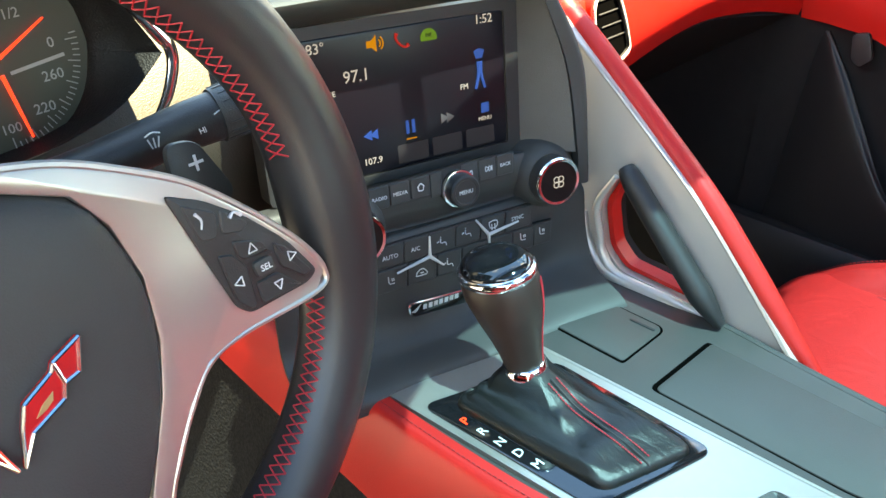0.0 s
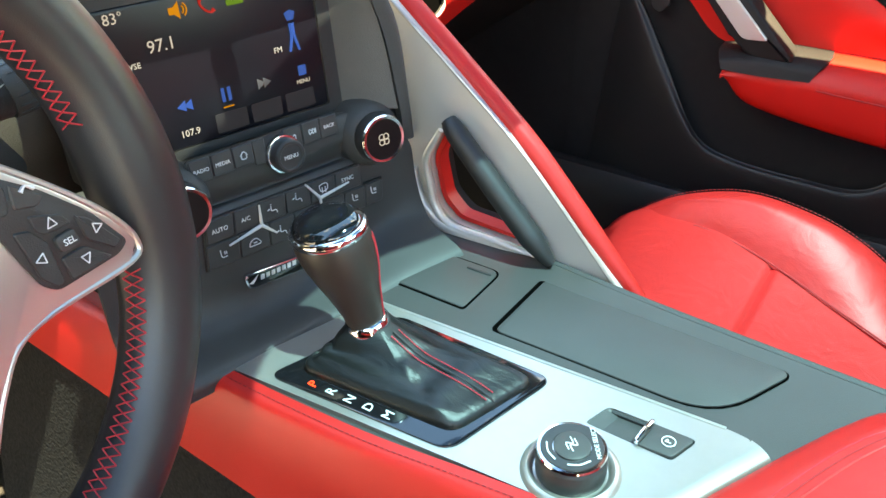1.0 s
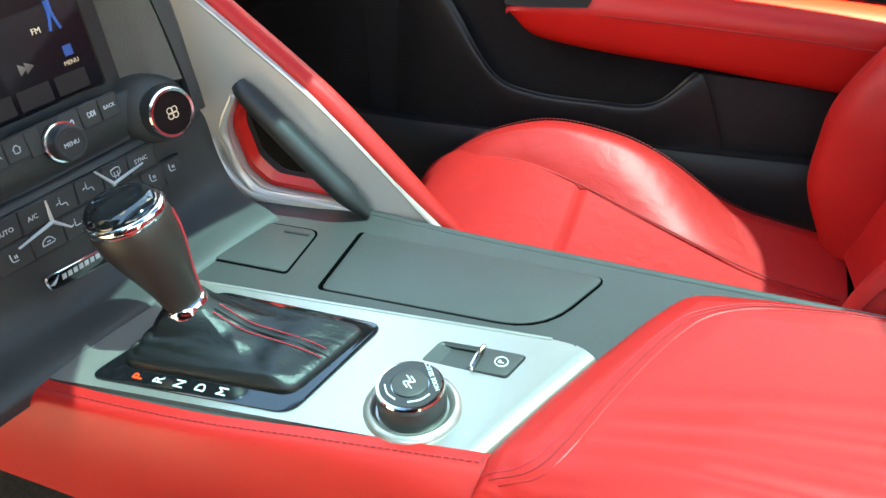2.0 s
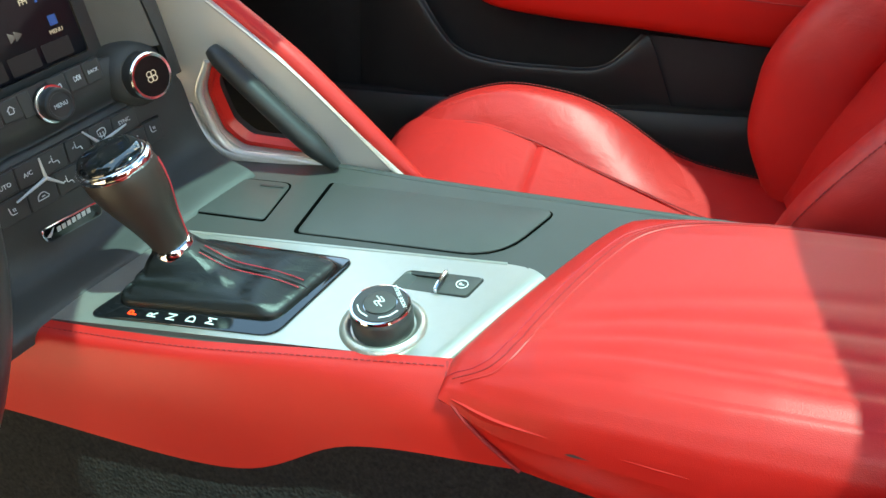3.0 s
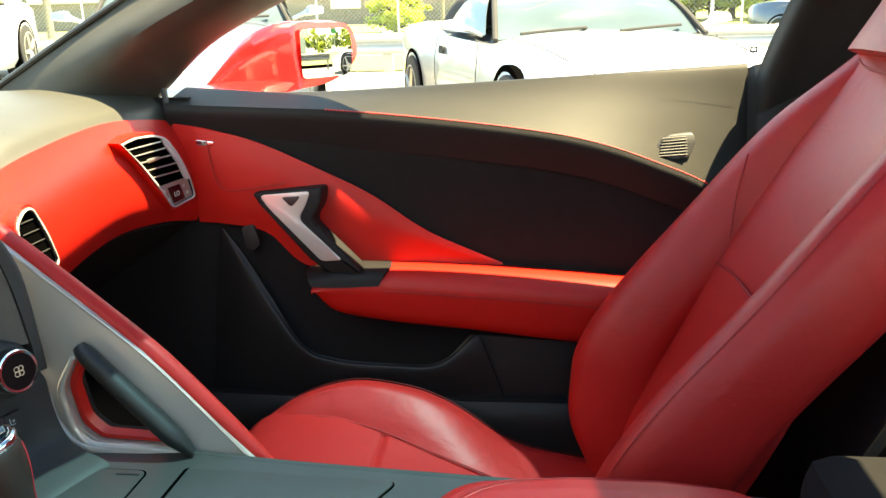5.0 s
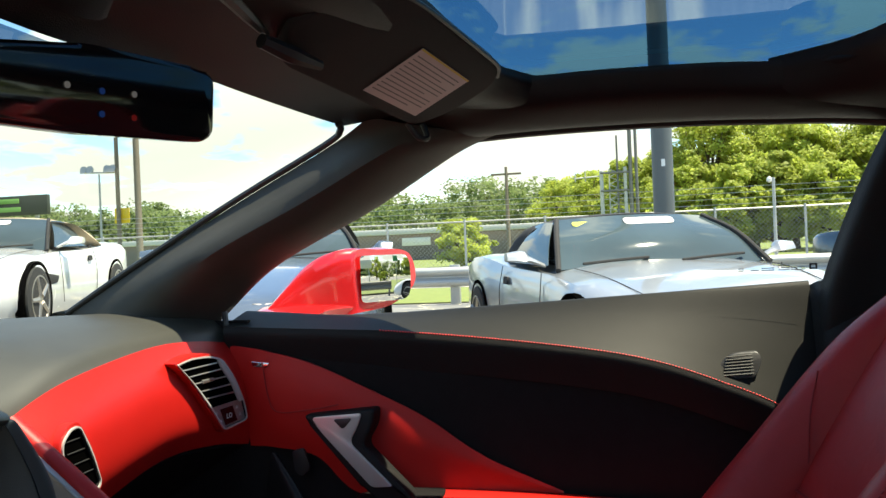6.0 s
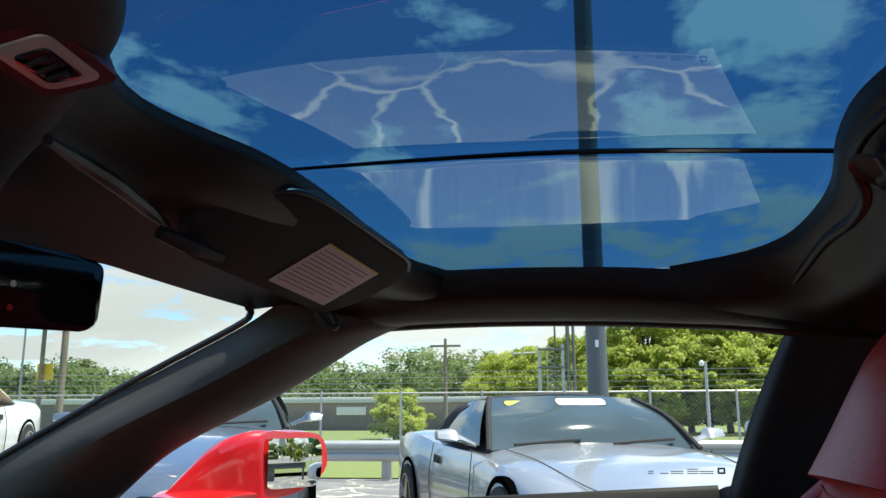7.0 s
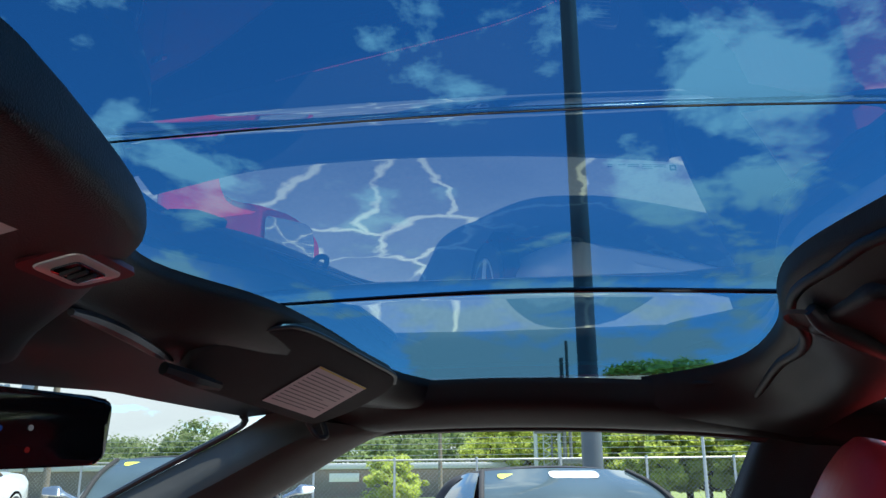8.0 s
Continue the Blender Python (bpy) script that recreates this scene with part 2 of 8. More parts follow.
# ---- mesh helpers ----
def part(name, bm, material, parent=None, label="", smooth=True):
    """Links a bmesh as one mesh object, under a thing or a part."""
    me = bpy.data.meshes.new(name)
    bmesh.ops.recalc_face_normals(bm, faces=bm.faces[:])
    bm.to_mesh(me)
    bm.free()
    me.materials.append(material)
    if smooth:
        me.polygons.foreach_set("use_smooth", [True] * len(me.polygons))
        me.set_sharp_from_angle(angle=radians(40))
    ob = new(name, me)
    if parent is not None:
        ob.parent = parent
    if label:
        ob["label"] = label
    return ob


def thing(name, label, category, group="", kind="", at=(0, 0, 0)):
    e = new(name)
    e.empty_display_size = 0.05
    e.location = at
    return tagged(e, label, category, group, kind)


def crom(p, n):
    """n points of a Catmull-Rom curve through p."""
    p = [Vector(q) for q in p]
    if len(p) == 2:
        return [p[0].lerp(p[1], i / (n - 1)) for i in range(n)]
    q = [2 * p[0] - p[1]] + p + [2 * p[-1] - p[-2]]
    out = []
    for i in range(n):
        s = i / (n - 1) * (len(p) - 1)
        k = min(int(s), len(p) - 2)
        t = s - k
        a, b, c, d = q[k:k + 4]
        out.append(0.5 * ((2 * b) + (c - a) * t + (2 * a - 5 * b + 4 * c - d) * t * t + (3 * b - a - 3 * c + d) * t ** 3))
    return out


def sheet(rows, nu=24, nv=16, thick=0.004, bm=None, back=None):
    """A smooth surface through rows of points, thickened towards back."""
    bm = bm or bmesh.new()
    lines = [crom(r, nu) for r in rows]
    cols = [crom([ln[i] for ln in lines], nv) for i in range(nu)]
    front = [[bm.verts.new(c) for c in col] for col in cols]
    faces = [bm.faces.new((front[i][j], front[i + 1][j], front[i + 1][j + 1], front[i][j + 1])) for i in range(nu - 1) for j in range(nv - 1)]
    if thick:
        for f in faces:
            f.normal_update()
        nor = {}
        for col in front:
            for v in col:
                v.normal_update()
                nor[v] = v.normal.copy()
        if back is not None and sum(-x.dot(Vector(back)) for x in nor.values()) < 0:
            nor = {v: -x for v, x in nor.items()}
        back = [[bm.verts.new(v.co - nor[v] * thick) for v in col] for col in front]
        for i in range(nu - 1):
            for j in range(nv - 1):
                bm.faces.new((back[i][j], back[i][j + 1], back[i + 1][j + 1], back[i + 1][j]))
        for i in range(nu - 1):
            for j in (0, nv - 1):
                bm.faces.new((front[i][j], front[i + 1][j], back[i + 1][j], back[i][j]))
        for j in range(nv - 1):
            for i in (0, nu - 1):
                bm.faces.new((front[i][j], front[i][j + 1], back[i][j + 1], back[i][j]))
    return bm


def loft(rings, n_ring=24, n_len=24, caps=True, bm=None, closed=True):
    """A closed skin over rings of points."""
    bm = bm or bmesh.new()
    rs = []
    for r in rings:
        c = crom(list(r) + [r[0]], n_ring + 1)[:-1] if len(r) < n_ring else [Vector(q) for q in r]
        rs.append(c)
    cols = [crom([r[i] for r in rs], n_len) for i in range(n_ring)]
    vs = [[bm.verts.new(c) for c in col] for col in cols]
    for i in range(n_ring):
        a, b = vs[i], vs[(i + 1) % n_ring]
        for j in range(n_len - 1):
            bm.faces.new((a[j], b[j], b[j + 1], a[j + 1]))
    if caps:
        bm.faces.new([vs[i][0] for i in range(n_ring)][::-1])
        bm.faces.new([vs[i][-1] for i in range(n_ring)])
    return bm


def tube(points, radius, n=40, sides=12, closed=False, bm=None, flat=1.0, smooth=True):
    """A round bar along points; radius may be a list."""
    bm = bm or bmesh.new()
    pts = crom(list(points) + ([points[0]] if closed else []), n + (1 if closed else 0)) if smooth else [Vector(p) for p in points]
    if closed:
        pts = pts[:-1]
    m = len(pts)
    rad = radius if isinstance(radius, (list, tuple)) else [radius]
    up = None
    rings = []
    for i, p in enumerate(pts):
        d = (pts[(i + 1) % m] - pts[i - 1]) if closed else (pts[min(i + 1, m - 1)] - pts[max(i - 1, 0)])
        d.normalize()
        if up is None:
            up = d.orthogonal().normalized()
        up = (up - d * up.dot(d)).normalized()
        side = d.cross(up)
        s = i / max(1, m - 1) * (len(rad) - 1)
        k = min(int(s), len(rad) - 2) if len(rad) > 1 else 0
        r = rad[0] if len(rad) == 1 else rad[k] + (rad[k + 1] - rad[k]) * (s - k)
        rings.append([bm.verts.new(p + (up * math.cos(a) + side * math.sin(a) * flat) * r) for a in (2 * math.pi * q / sides for q in range(sides))])
    for i in range(m if closed else m - 1):
        a, b = rings[i], rings[(i + 1) % m]
        for q in range(sides):
            bm.faces.new((a[q], a[(q + 1) % sides], b[(q + 1) % sides], b[q]))
    if not closed:
        bm.faces.new(rings[0][::-1]); bm.faces.new(rings[-1])
    return bm


def plate(outline, thick, frame_m=None, bevel=0.0, bm=None, steps=2):
    """A flat plate: outline in x, y, from z = 0 down by thick, its top edge rounded."""
    own = bmesh.new()
    vs = [own.verts.new((x, y, 0)) for x, y in outline]
    f = own.faces.new(vs)
    f.normal_update()
    if f.normal.z < 0:
        f.normal_flip()
    ex = bmesh.ops.extrude_face_region(own, geom=[f])
    for v in ex["geom"]:
        if isinstance(v, bmesh.types.BMVert):
            v.co.z -= thick
    if bevel:
        es = [e for e in own.edges if all(abs(v.co.z) < 1e-7 for v in e.verts)]
        bmesh.ops.bevel(own, geom=es, offset=bevel, segments=steps, affect='EDGES', profile=0.5)
    if frame_m is not None:
        own.transform(frame_m)
    if bm is None:
        return own
    me = bpy.data.meshes.new("tmp"); own.to_mesh(me); own.free(); bm.from_mesh(me); bpy.data.meshes.remove(me)
    return bm


def rounded(pts, r, n=5):
    """An outline with its corners rounded."""
    out = []
    m = len(pts)
    rs = r if isinstance(r, (list, tuple)) else [r] * m
    for i in range(m):
        p, a, b = Vector(pts[i]), Vector(pts[i - 1]), Vector(pts[(i + 1) % m])
        u, v = (a - p), (b - p)
        k = min(rs[i], 0.45 * u.length, 0.45 * v.length)
        s, e = p + u.normalized() * k, p + v.normalized() * k
        for q in range(n + 1):
            t = q / n
            c = s * (1 - t) ** 2 + p * 2 * t * (1 - t) + e * t * t
            out.append((c.x, c.y))
    return out


def turned(profile, n=32, m=None, bm=None, caps=True):
    """A body of revolution round z from (radius, height) pairs."""
    bm = bm or bmesh.new()
    rings = []
    for r, z in profile:
        rings.append([bm.verts.new((m @ Vector(c)) if m else c) for c in ((r * math.cos(a), r * math.sin(a), z) for a in (2 * math.pi * q / n for q in range(n)))])
    for a, b in zip(rings, rings[1:]):
        for q in range(n):
            bm.faces.new((a[q], a[(q + 1) % n], b[(q + 1) % n], b[q]))
    if caps:
        bm.faces.new(rings[0][::-1]); bm.faces.new(rings[-1])
    return bm


def block(lo, hi, bevel=0.0, bm=None, m=None, seg=2):
    own = bmesh.new()
    bmesh.ops.create_cube(own, size=1.0)
    c, s = (Vector(lo) + Vector(hi)) / 2, Vector(hi) - Vector(lo)
    for v in own.verts:
        v.co = Vector((v.co.x * s.x, v.co.y * s.y, v.co.z * s.z)) + c
    if bevel:
        bmesh.ops.bevel(own, geom=own.edges[:], offset=bevel, segments=seg, affect='EDGES', profile=0.5)
    if m is not None:
        own.transform(m)
    if bm is None:
        return own
    me = bpy.data.meshes.new("tmp"); own.to_mesh(me); own.free(); bm.from_mesh(me); bpy.data.meshes.remove(me)
    return bm


def writing(name, text, size, m, material, parent, thick=0.0002, align='CENTER'):
    """Raised letters as a mesh."""
    cu = bpy.data.curves.new(name, 'FONT')
    cu.body, cu.size, cu.extrude, cu.align_x, cu.align_y = text, size, thick, align, 'CENTER'
    cu.resolution_u = 2
    tmp = new("tmp_text", cu)
    me = bpy.data.meshes.new_from_object(tmp)
    bpy.data.objects.remove(tmp)
    bpy.data.curves.remove(cu)
    me.transform(m)
    me.materials.clear()
    me.materials.append(material)
    me.name = name
    ob = new(name, me)
    ob.parent = parent
    return ob


def axes(origin, x_dir, up_dir):
    """A frame with x along x_dir and z near up_dir."""
    x = Vector(x_dir).normalized()
    z = Vector(up_dir)
    z = (z - x * z.dot(x)).normalized()
    y = z.cross(x)
    m = Matrix((x, y, z)).transposed().to_4x4()
    m.translation = Vector(origin)
    return m


def holed(outer, inner, thick, m, bm=None):
    """A flat plate with one opening, in the frame m: outlines in x, y."""
    own = bmesh.new()
    es = []
    for ring in (outer, inner):
        vs = [own.verts.new((x, y, 0)) for x, y in ring]
        es += [own.edges.new((vs[i], vs[(i + 1) % len(vs)])) for i in range(len(vs))]
    bmesh.ops.triangle_fill(own, edges=es, use_beauty=True)
    ex = bmesh.ops.extrude_face_region(own, geom=own.faces[:])
    for v in ex["geom"]:
        if isinstance(v, bmesh.types.BMVert):
            v.co.z -= thick
    own.transform(m)
    return own


def stitches(points, n, length, radius, bm=None, zig=0.0, lift=(0, 0, 0)):
    """A seam of single stitches along a curve."""
    bm = bm or bmesh.new()
    pts = crom(points, n * 6)
    total = sum((b - a).length for a, b in zip(pts, pts[1:]))
    gap = total / n
    acc, k, last = 0.0, 0, 0.0
    off = Vector(lift)
    marks = []
    for a, b in zip(pts, pts[1:]):
        d = (b - a).length
        while k * gap <= acc + d and k < n:
            marks.append((a.lerp(b, (k * gap - acc) / d if d else 0), (b - a).normalized()))
            k += 1
        acc += d
    for p, d in marks:
        q = p + off
        tube([q - d * length / 2, q + d * length / 2], radius, 2, 5, bm=bm, smooth=False)
    return bm

# ---- centre console ----
DOWN = (0, 0, -1)
console = thing("center_console", "charcoal centre console with red leather side and lidded bins", "console")
part("top_shell", sheet([
    [(-0.112, 0.105, 0.600), (0.02, 0.100, 0.600), (0.152, 0.095, 0.600)],
    [(-0.110, -0.05, 0.600), (0.02, -0.06, 0.600), (0.146, -0.06, 0.600)],
    [(-0.100, -0.20, 0.600), (0.02, -0.20, 0.600), (0.128, -0.22, 0.600)],
    [(-0.095, -0.64, 0.597), (0.02, -0.64, 0.597), (0.100, -0.64, 0.597)]], 20, 30, 0.03, back=DOWN), SOFT, console)
part("right_flank", sheet([
    [(0.1525, 0.095, 0.600), (0.1465, -0.06, 0.600), (0.1285, -0.22, 0.600), (0.1005, -0.64, 0.597)],
    [(0.160, 0.085, 0.592), (0.154, -0.06, 0.592), (0.136, -0.22, 0.592), (0.108, -0.64, 0.590)],
    [(0.165, 0.085, 0.50), (0.160, -0.06, 0.50), (0.142, -0.22, 0.50), (0.114, -0.64, 0.50)],
    [(0.168, 0.085, 0.22), (0.165, -0.06, 0.22), (0.150, -0.22, 0.22), (0.120, -0.64, 0.22)]], 24, 14, 0.006, back=(-1, 0, 0)), SOFT, console)
part("side_panel", sheet([
    [(-0.095, 0.32, 0.612), (-0.106, 0.10, 0.6045), (-0.1055, -0.05, 0.6040), (-0.096, -0.15, 0.6045), (-0.0865, -0.262, 0.607)],
    [(-0.108, 0.32, 0.610), (-0.118, 0.10, 0.6035), (-0.116, -0.05, 0.602), (-0.107, -0.15, 0.603), (-0.099, -0.262, 0.606)],
    [(-0.116, 0.32, 0.600), (-0.124, 0.10, 0.594), (-0.122, -0.05, 0.592), (-0.114, -0.15, 0.594), (-0.110, -0.266, 0.598)],
    [(-0.125, 0.32, 0.580), (-0.130, 0.10, 0.565), (-0.128, -0.06, 0.560), (-0.121, -0.17, 0.570), (-0.122, -0.282, 0.582)],
    [(-0.130, 0.32, 0.540), (-0.134, 0.10, 0.518), (-0.132, -0.085, 0.498), (-0.127, -0.19, 0.545), (-0.129, -0.312, 0.556)]], 44, 24, 0.012, back=(1, 0, -0.3)), RED, console, "red leather side panel")
part("lower_wall", sheet([
    [(-0.118, 0.40, 0.60), (-0.120, 0.10, 0.545), (-0.118, -0.08, 0.53), (-0.112, -0.26, 0.57), (-0.12, -0.70, 0.58)],
    [(-0.148, 0.40, 0.42), (-0.148, 0.10, 0.42), (-0.146, -0.08, 0.42), (-0.142, -0.26, 0.42), (-0.145, -0.70, 0.42)],
    [(-0.200, 0.40, 0.20), (-0.200, 0.10, 0.20), (-0.198, -0.08, 0.20), (-0.195, -0.26, 0.20), (-0.195, -0.70, 0.20)]], 24, 12, 0.01, back=(1, 0, 0)), CARPET, console, "dark carpeted tunnel wall")
WELL = rounded([(-0.0200, -0.1900), (0.0025, -0.1975), (0.0035, -0.2605), (-0.0220, -0.2515)], [0.003, 0.005, 0.006, 0.003], 4)
plate_pts = [(-0.1065, 0.058), (-0.0890, -0.2365), (0.0220, -0.2900), (0.0240, -0.276), (0.0170, 0.016)]
part("trim_plate", holed(rounded(plate_pts, [0.006, 0.002, 0.004, 0.01, 0.02]), WELL, 0.006, Matrix.Translation((0, 0, 0.6045))), ALU, console, "brushed aluminium trim plate")
part("plate_lip", sheet([[(-0.0890, -0.2360, 0.6046), (-0.030, -0.2642, 0.6046), (0.0222, -0.2896, 0.6046)], [(-0.0900, -0.2435, 0.6042), (-0.033, -0.2705, 0.6042), (0.0195, -0.2965, 0.6042)], [(-0.0905, -0.2515, 0.6015), (-0.036, -0.2775, 0.6015), (0.0160, -0.3035, 0.6015)], [(-0.0905, -0.2540, 0.5960), (-0.0365, -0.2800, 0.5960), (0.0150, -0.3060, 0.5960)]], 16, 14, 0.002, back=DOWN), ALU, console, "rolled rear lip of the plate")
part("plate_edge", tube([(0.0166, 0.010, 0.6040), (0.0200, -0.13, 0.6040), (0.0240, -0.272, 0.6040)], 0.0016, 20, 8), ALU, console)
bez = [(-0.0985, 0.028), (-0.0905, -0.126), (0.0065, -0.153), (0.0095, -0.012)]
part("shift_bezel", plate(rounded(bez, 0.012), 0.004, Matrix.Translation((0, 0, 0.6060)), 0.0012), GLOSSY, console, "gloss black shifter surround")
# near-black colour drawn where gaps, vent hollows and wheel arches lie in shade
GAP = mat("gap_shade", (0.0015, 0.0015, 0.0015), 0.95, spec=0.0)
LID = [(0.037, -0.086), (0.116, -0.089), (0.106, -0.296), (0.035, -0.262)]
LID_R = [0.006, 0.004, 0.012, 0.035]
LID2 = [(0.051, 0.047), (0.109, 0.041), (0.108, -0.050), (0.049, -0.049)]
LID2_R = [0.010, 0.004, 0.010, 0.004]
def grown(pts, g):
    c = Vector((sum(p[0] for p in pts) / len(pts), sum(p[1] for p in pts) / len(pts)))
    return [tuple(Vector(p) + Vector((math.copysign(g, p[0] - c.x), math.copysign(g, p[1] - c.y)))) for p in pts]
for name, o, r, z, lab in (("bin_lid", LID, LID_R, 0.6019, "charcoal sliding bin lid"), ("tray_lid", LID2, LID2_R, 0.6017, "charcoal hinged tray lid")):
    # slightly larger near-black plate stands in for the shaded gap
    part("lid_gap", plate(rounded(grown(o, 0.0015) if name == "tray_lid" else [(x, y + (0.0038 if y > -0.1 else -0.0012)) for x, y in grown(o, 0.0004)], r), 0.002, Matrix.Translation((0, 0, 0.6007))), GAP, console)
    part(name, plate(rounded(o, r, 7), 0.003, Matrix.Translation((0, 0, z)), 0.0012), SOFT, console, lab)
part("lid_notch", plate(rounded([(0.098, -0.022), (0.101, -0.022), (0.101, -0.046), (0.098, -0.046)], 0.001), 0.001, Matrix.Translation((0, 0, 0.6028)), 0.0004), BLACK, console)

# parking brake switch and drive mode dial
pbs = thing("parking_brake_switch", "black parking brake switch in the aluminium plate", "switch")
part("well", sheet([[(-0.0205, -0.1895, 0.6040), (0.0030, -0.1970, 0.6040)], [(-0.0208, -0.1960, 0.6015), (0.0032, -0.2030, 0.6015)], [(-0.0212, -0.2100, 0.5968), (0.0034, -0.2160, 0.5968)], [(-0.0216, -0.2290, 0.5940), (0.0036, -0.2320, 0.5940)], [(-0.0225, -0.2530, 0.5940), (0.0040, -0.2625, 0.5940)]], 6, 16, 0.003, back=DOWN), BLACK, pbs, "hollow finger well")
part("well_wall", tube([(x, y, 0.6010) for x, y in WELL], 0.0024, 60, 6, closed=True), BLACK, pbs)
part("paddle", plate(rounded([(-0.0212, -0.2275), (0.0024, -0.2300), (0.0024, -0.2592), (-0.0207, -0.2508)], [0.001, 0.001, 0.005, 0.003], 4), 0.011, Matrix.Translation((0, 0, 0.6062)), 0.0012), SOFT, pbs)
part("finger_edge", tube([(-0.0205, -0.2272, 0.6062), (-0.0200, -0.2268, 0.6085), (-0.0100, -0.2278, 0.6092), (0.0006, -0.2292, 0.6085), (0.0016, -0.2296, 0.6062)], 0.0016, 22, 8), CHROME, pbs, "bright metal finger edge")
dial = thing("drive_mode_dial", "black drive mode dial with a knurled bright ring", "knob")
dial_m = Matrix.Translation((-0.0625, -0.2000, 0.6048))
part("collar", turned([(0.0325, -0.001), (0.0318, 0.0014), (0.0300, 0.0032), (0.0280, 0.0038), (0.0262, 0.0030), (0.0245, 0.0008), (0.0235, -0.001)], 48, dial_m), ALU, dial, "flared satin metal collar")
part("grip", turned([(0.0222, -0.001), (0.0226, 0.004), (0.0226, 0.014), (0.0220, 0.0165), (0.0205, 0.018)], 48, dial_m), BLACK, dial)
part("ring", turned([(0.0217, 0.0175), (0.0222, 0.0185), (0.0217, 0.0200), (0.0190, 0.0205)], 40, dial_m), CHROME, dial)
part("face", turned([(0.0205, 0.0190), (0.0195, 0.0212), (0.0125, 0.0212), (0.0120, 0.0202)], 40, dial_m), BLACK, dial)
part("push_button", turned([(0.0118, 0.0195), (0.0118, 0.0220), (0.0105, 0.0226)], 32, dial_m), SOFT, dial)

# ---- shift lever ----
shift = thing("shift_lever", "leather shift lever with red stitching and a gloss black cap", "shift lever")
BT = [(-0.0830, 0.012), (-0.0765, -0.121), (-0.003, -0.145), (-0.001, -0.008)]
def boot_ring(f, z, cx, cy, r):
    base = rounded(BT, 0.012, 9)
    out = []
    for x, y in base:
        a = math.atan2(y - cy, x - cx)
        fold = math.sin(math.pi * min(1.0, f * 1.1))
        sag = 0.0016 * math.sin(6 * a + 9 * f) + 0.0012 * math.sin(11 * a - 14 * f + 1.0) + 0.0008 * math.sin(17 * a + 23 * f)
        out.append((x * (1 - f) + (cx + r * math.cos(a)) * f, y * (1 - f) + (cy + r * math.sin(a)) * f, z + sag * fold))
    return out
KB, KT = Vector((-0.037, -0.022, 0.626)), Vector((-0.046, -0.002, 0.720))
BOOT = ((0.0, 0.604, 0.016), (0.02, 0.6095, 0.017), (0.07, 0.6125, 0.018), (0.16, 0.6150, 0.019), (0.32, 0.6175, 0.020), (0.50, 0.6190, 0.021), (0.68, 0.6205, 0.022), (0.80, 0.6235, 0.023), (0.90, 0.6285, 0.022), (0.97, 0.6330, 0.0195), (1.0, 0.636, 0.0172))
part("boot", loft([boot_ring(f, z, KB.x, KB.y, r_) for f, z, r_ in BOOT], 40, 48), creased(mat("black_boot_leather", (0.006, 0.006, 0.006), 0.36, bump=0.15, bump_scale=1500, vary=0.2, spec=0.4), 45, 0.16, (1.8, 0.7, 1.0)), shift, "gathered black leather boot")
part("boot_seam", tube([(-0.040 * (1 - f) + KB.x * f, -0.1325 * (1 - f) + (KB.y - r_) * f, z + 0.0004) for f, z, r_ in BOOT[1:-1]], 0.0011, 40, 6), HANDLE, shift)
kd = (KT - KB).normalized()
kx = Vector((0.97, -0.22, 0.0)); kx = (kx - kd * kx.dot(kd)).normalized()
ky = kd.cross(kx)
knob_m = Matrix((kx, ky, kd)).transposed().to_4x4()
knob_m.translation = KB
knob_m = knob_m @ Matrix.Diagonal((1.2, 1.2, 1.0, 1.0))
def knob_ring(h, rx, ry, oy=0.0):
    return [knob_m @ Vector((rx * math.cos(a), ry * math.sin(a) + oy, h)) for a in (2 * math.pi * q / 28 for q in range(28))]
part("collar", turned([(0.0135, -0.004), (0.0145, 0.0), (0.0140, 0.010), (0.0128, 0.012)], 32, knob_m), CHROME, shift, "polished metal collar")
part("grip", loft([knob_ring(0.010, 0.0118, 0.0118), knob_ring(0.022, 0.0130, 0.0138), knob_ring(0.038, 0.0158, 0.0176, 0.001), knob_ring(0.055, 0.0196, 0.0222, 0.002), knob_ring(0.070, 0.0219, 0.0254, 0.0035), knob_ring(0.080, 0.0222, 0.0260, 0.004), knob_ring(0.086, 0.0214, 0.0252, 0.004)], 28, 24), mat("brown_black_leather", (0.022, 0.0145, 0.012), 0.42, bump=0.15, bump_scale=1700, vary=0.2), shift, "dark leather grip")
part("ring", loft([knob_ring(0.085, 0.0220, 0.0258, 0.004), knob_ring(0.0875, 0.0226, 0.0264, 0.004), knob_ring(0.0905, 0.0222, 0.0260, 0.004), knob_ring(0.0920, 0.0208, 0.0246, 0.004)], 28, 10), CHROME, shift, "bright ring")
part("cap", loft([knob_ring(0.0905, 0.0207, 0.0245, 0.004), knob_ring(0.0945, 0.0200, 0.0238, 0.004), knob_ring(0.0990, 0.0150, 0.0180, 0.004), knob_ring(0.1003, 0.004, 0.005, 0.004)], 28, 12), GLOSSY, shift, "gloss black cap")

# ---- armrest ----
arm = thing("armrest", "red leather console armrest with stitched front edge", "armrest")
ARM_D, ARM_H = (0.0, 0.003, 0.010, 0.026, 0.06, 0.12, 0.20, 0.30, 0.40), (0.6045, 0.6115, 0.6180, 0.6255, 0.6345, 0.6425, 0.6475, 0.6485, 0.6480)
def arm_front(x):
    """The armrest's front edge runs straight along the end of the trim plate."""
    return float(np.interp(x, (-0.135, -0.09, -0.04, 0.01, 0.054, 0.12), (-0.2560, -0.2575, -0.2800, -0.3065, -0.3310, -0.3720)))
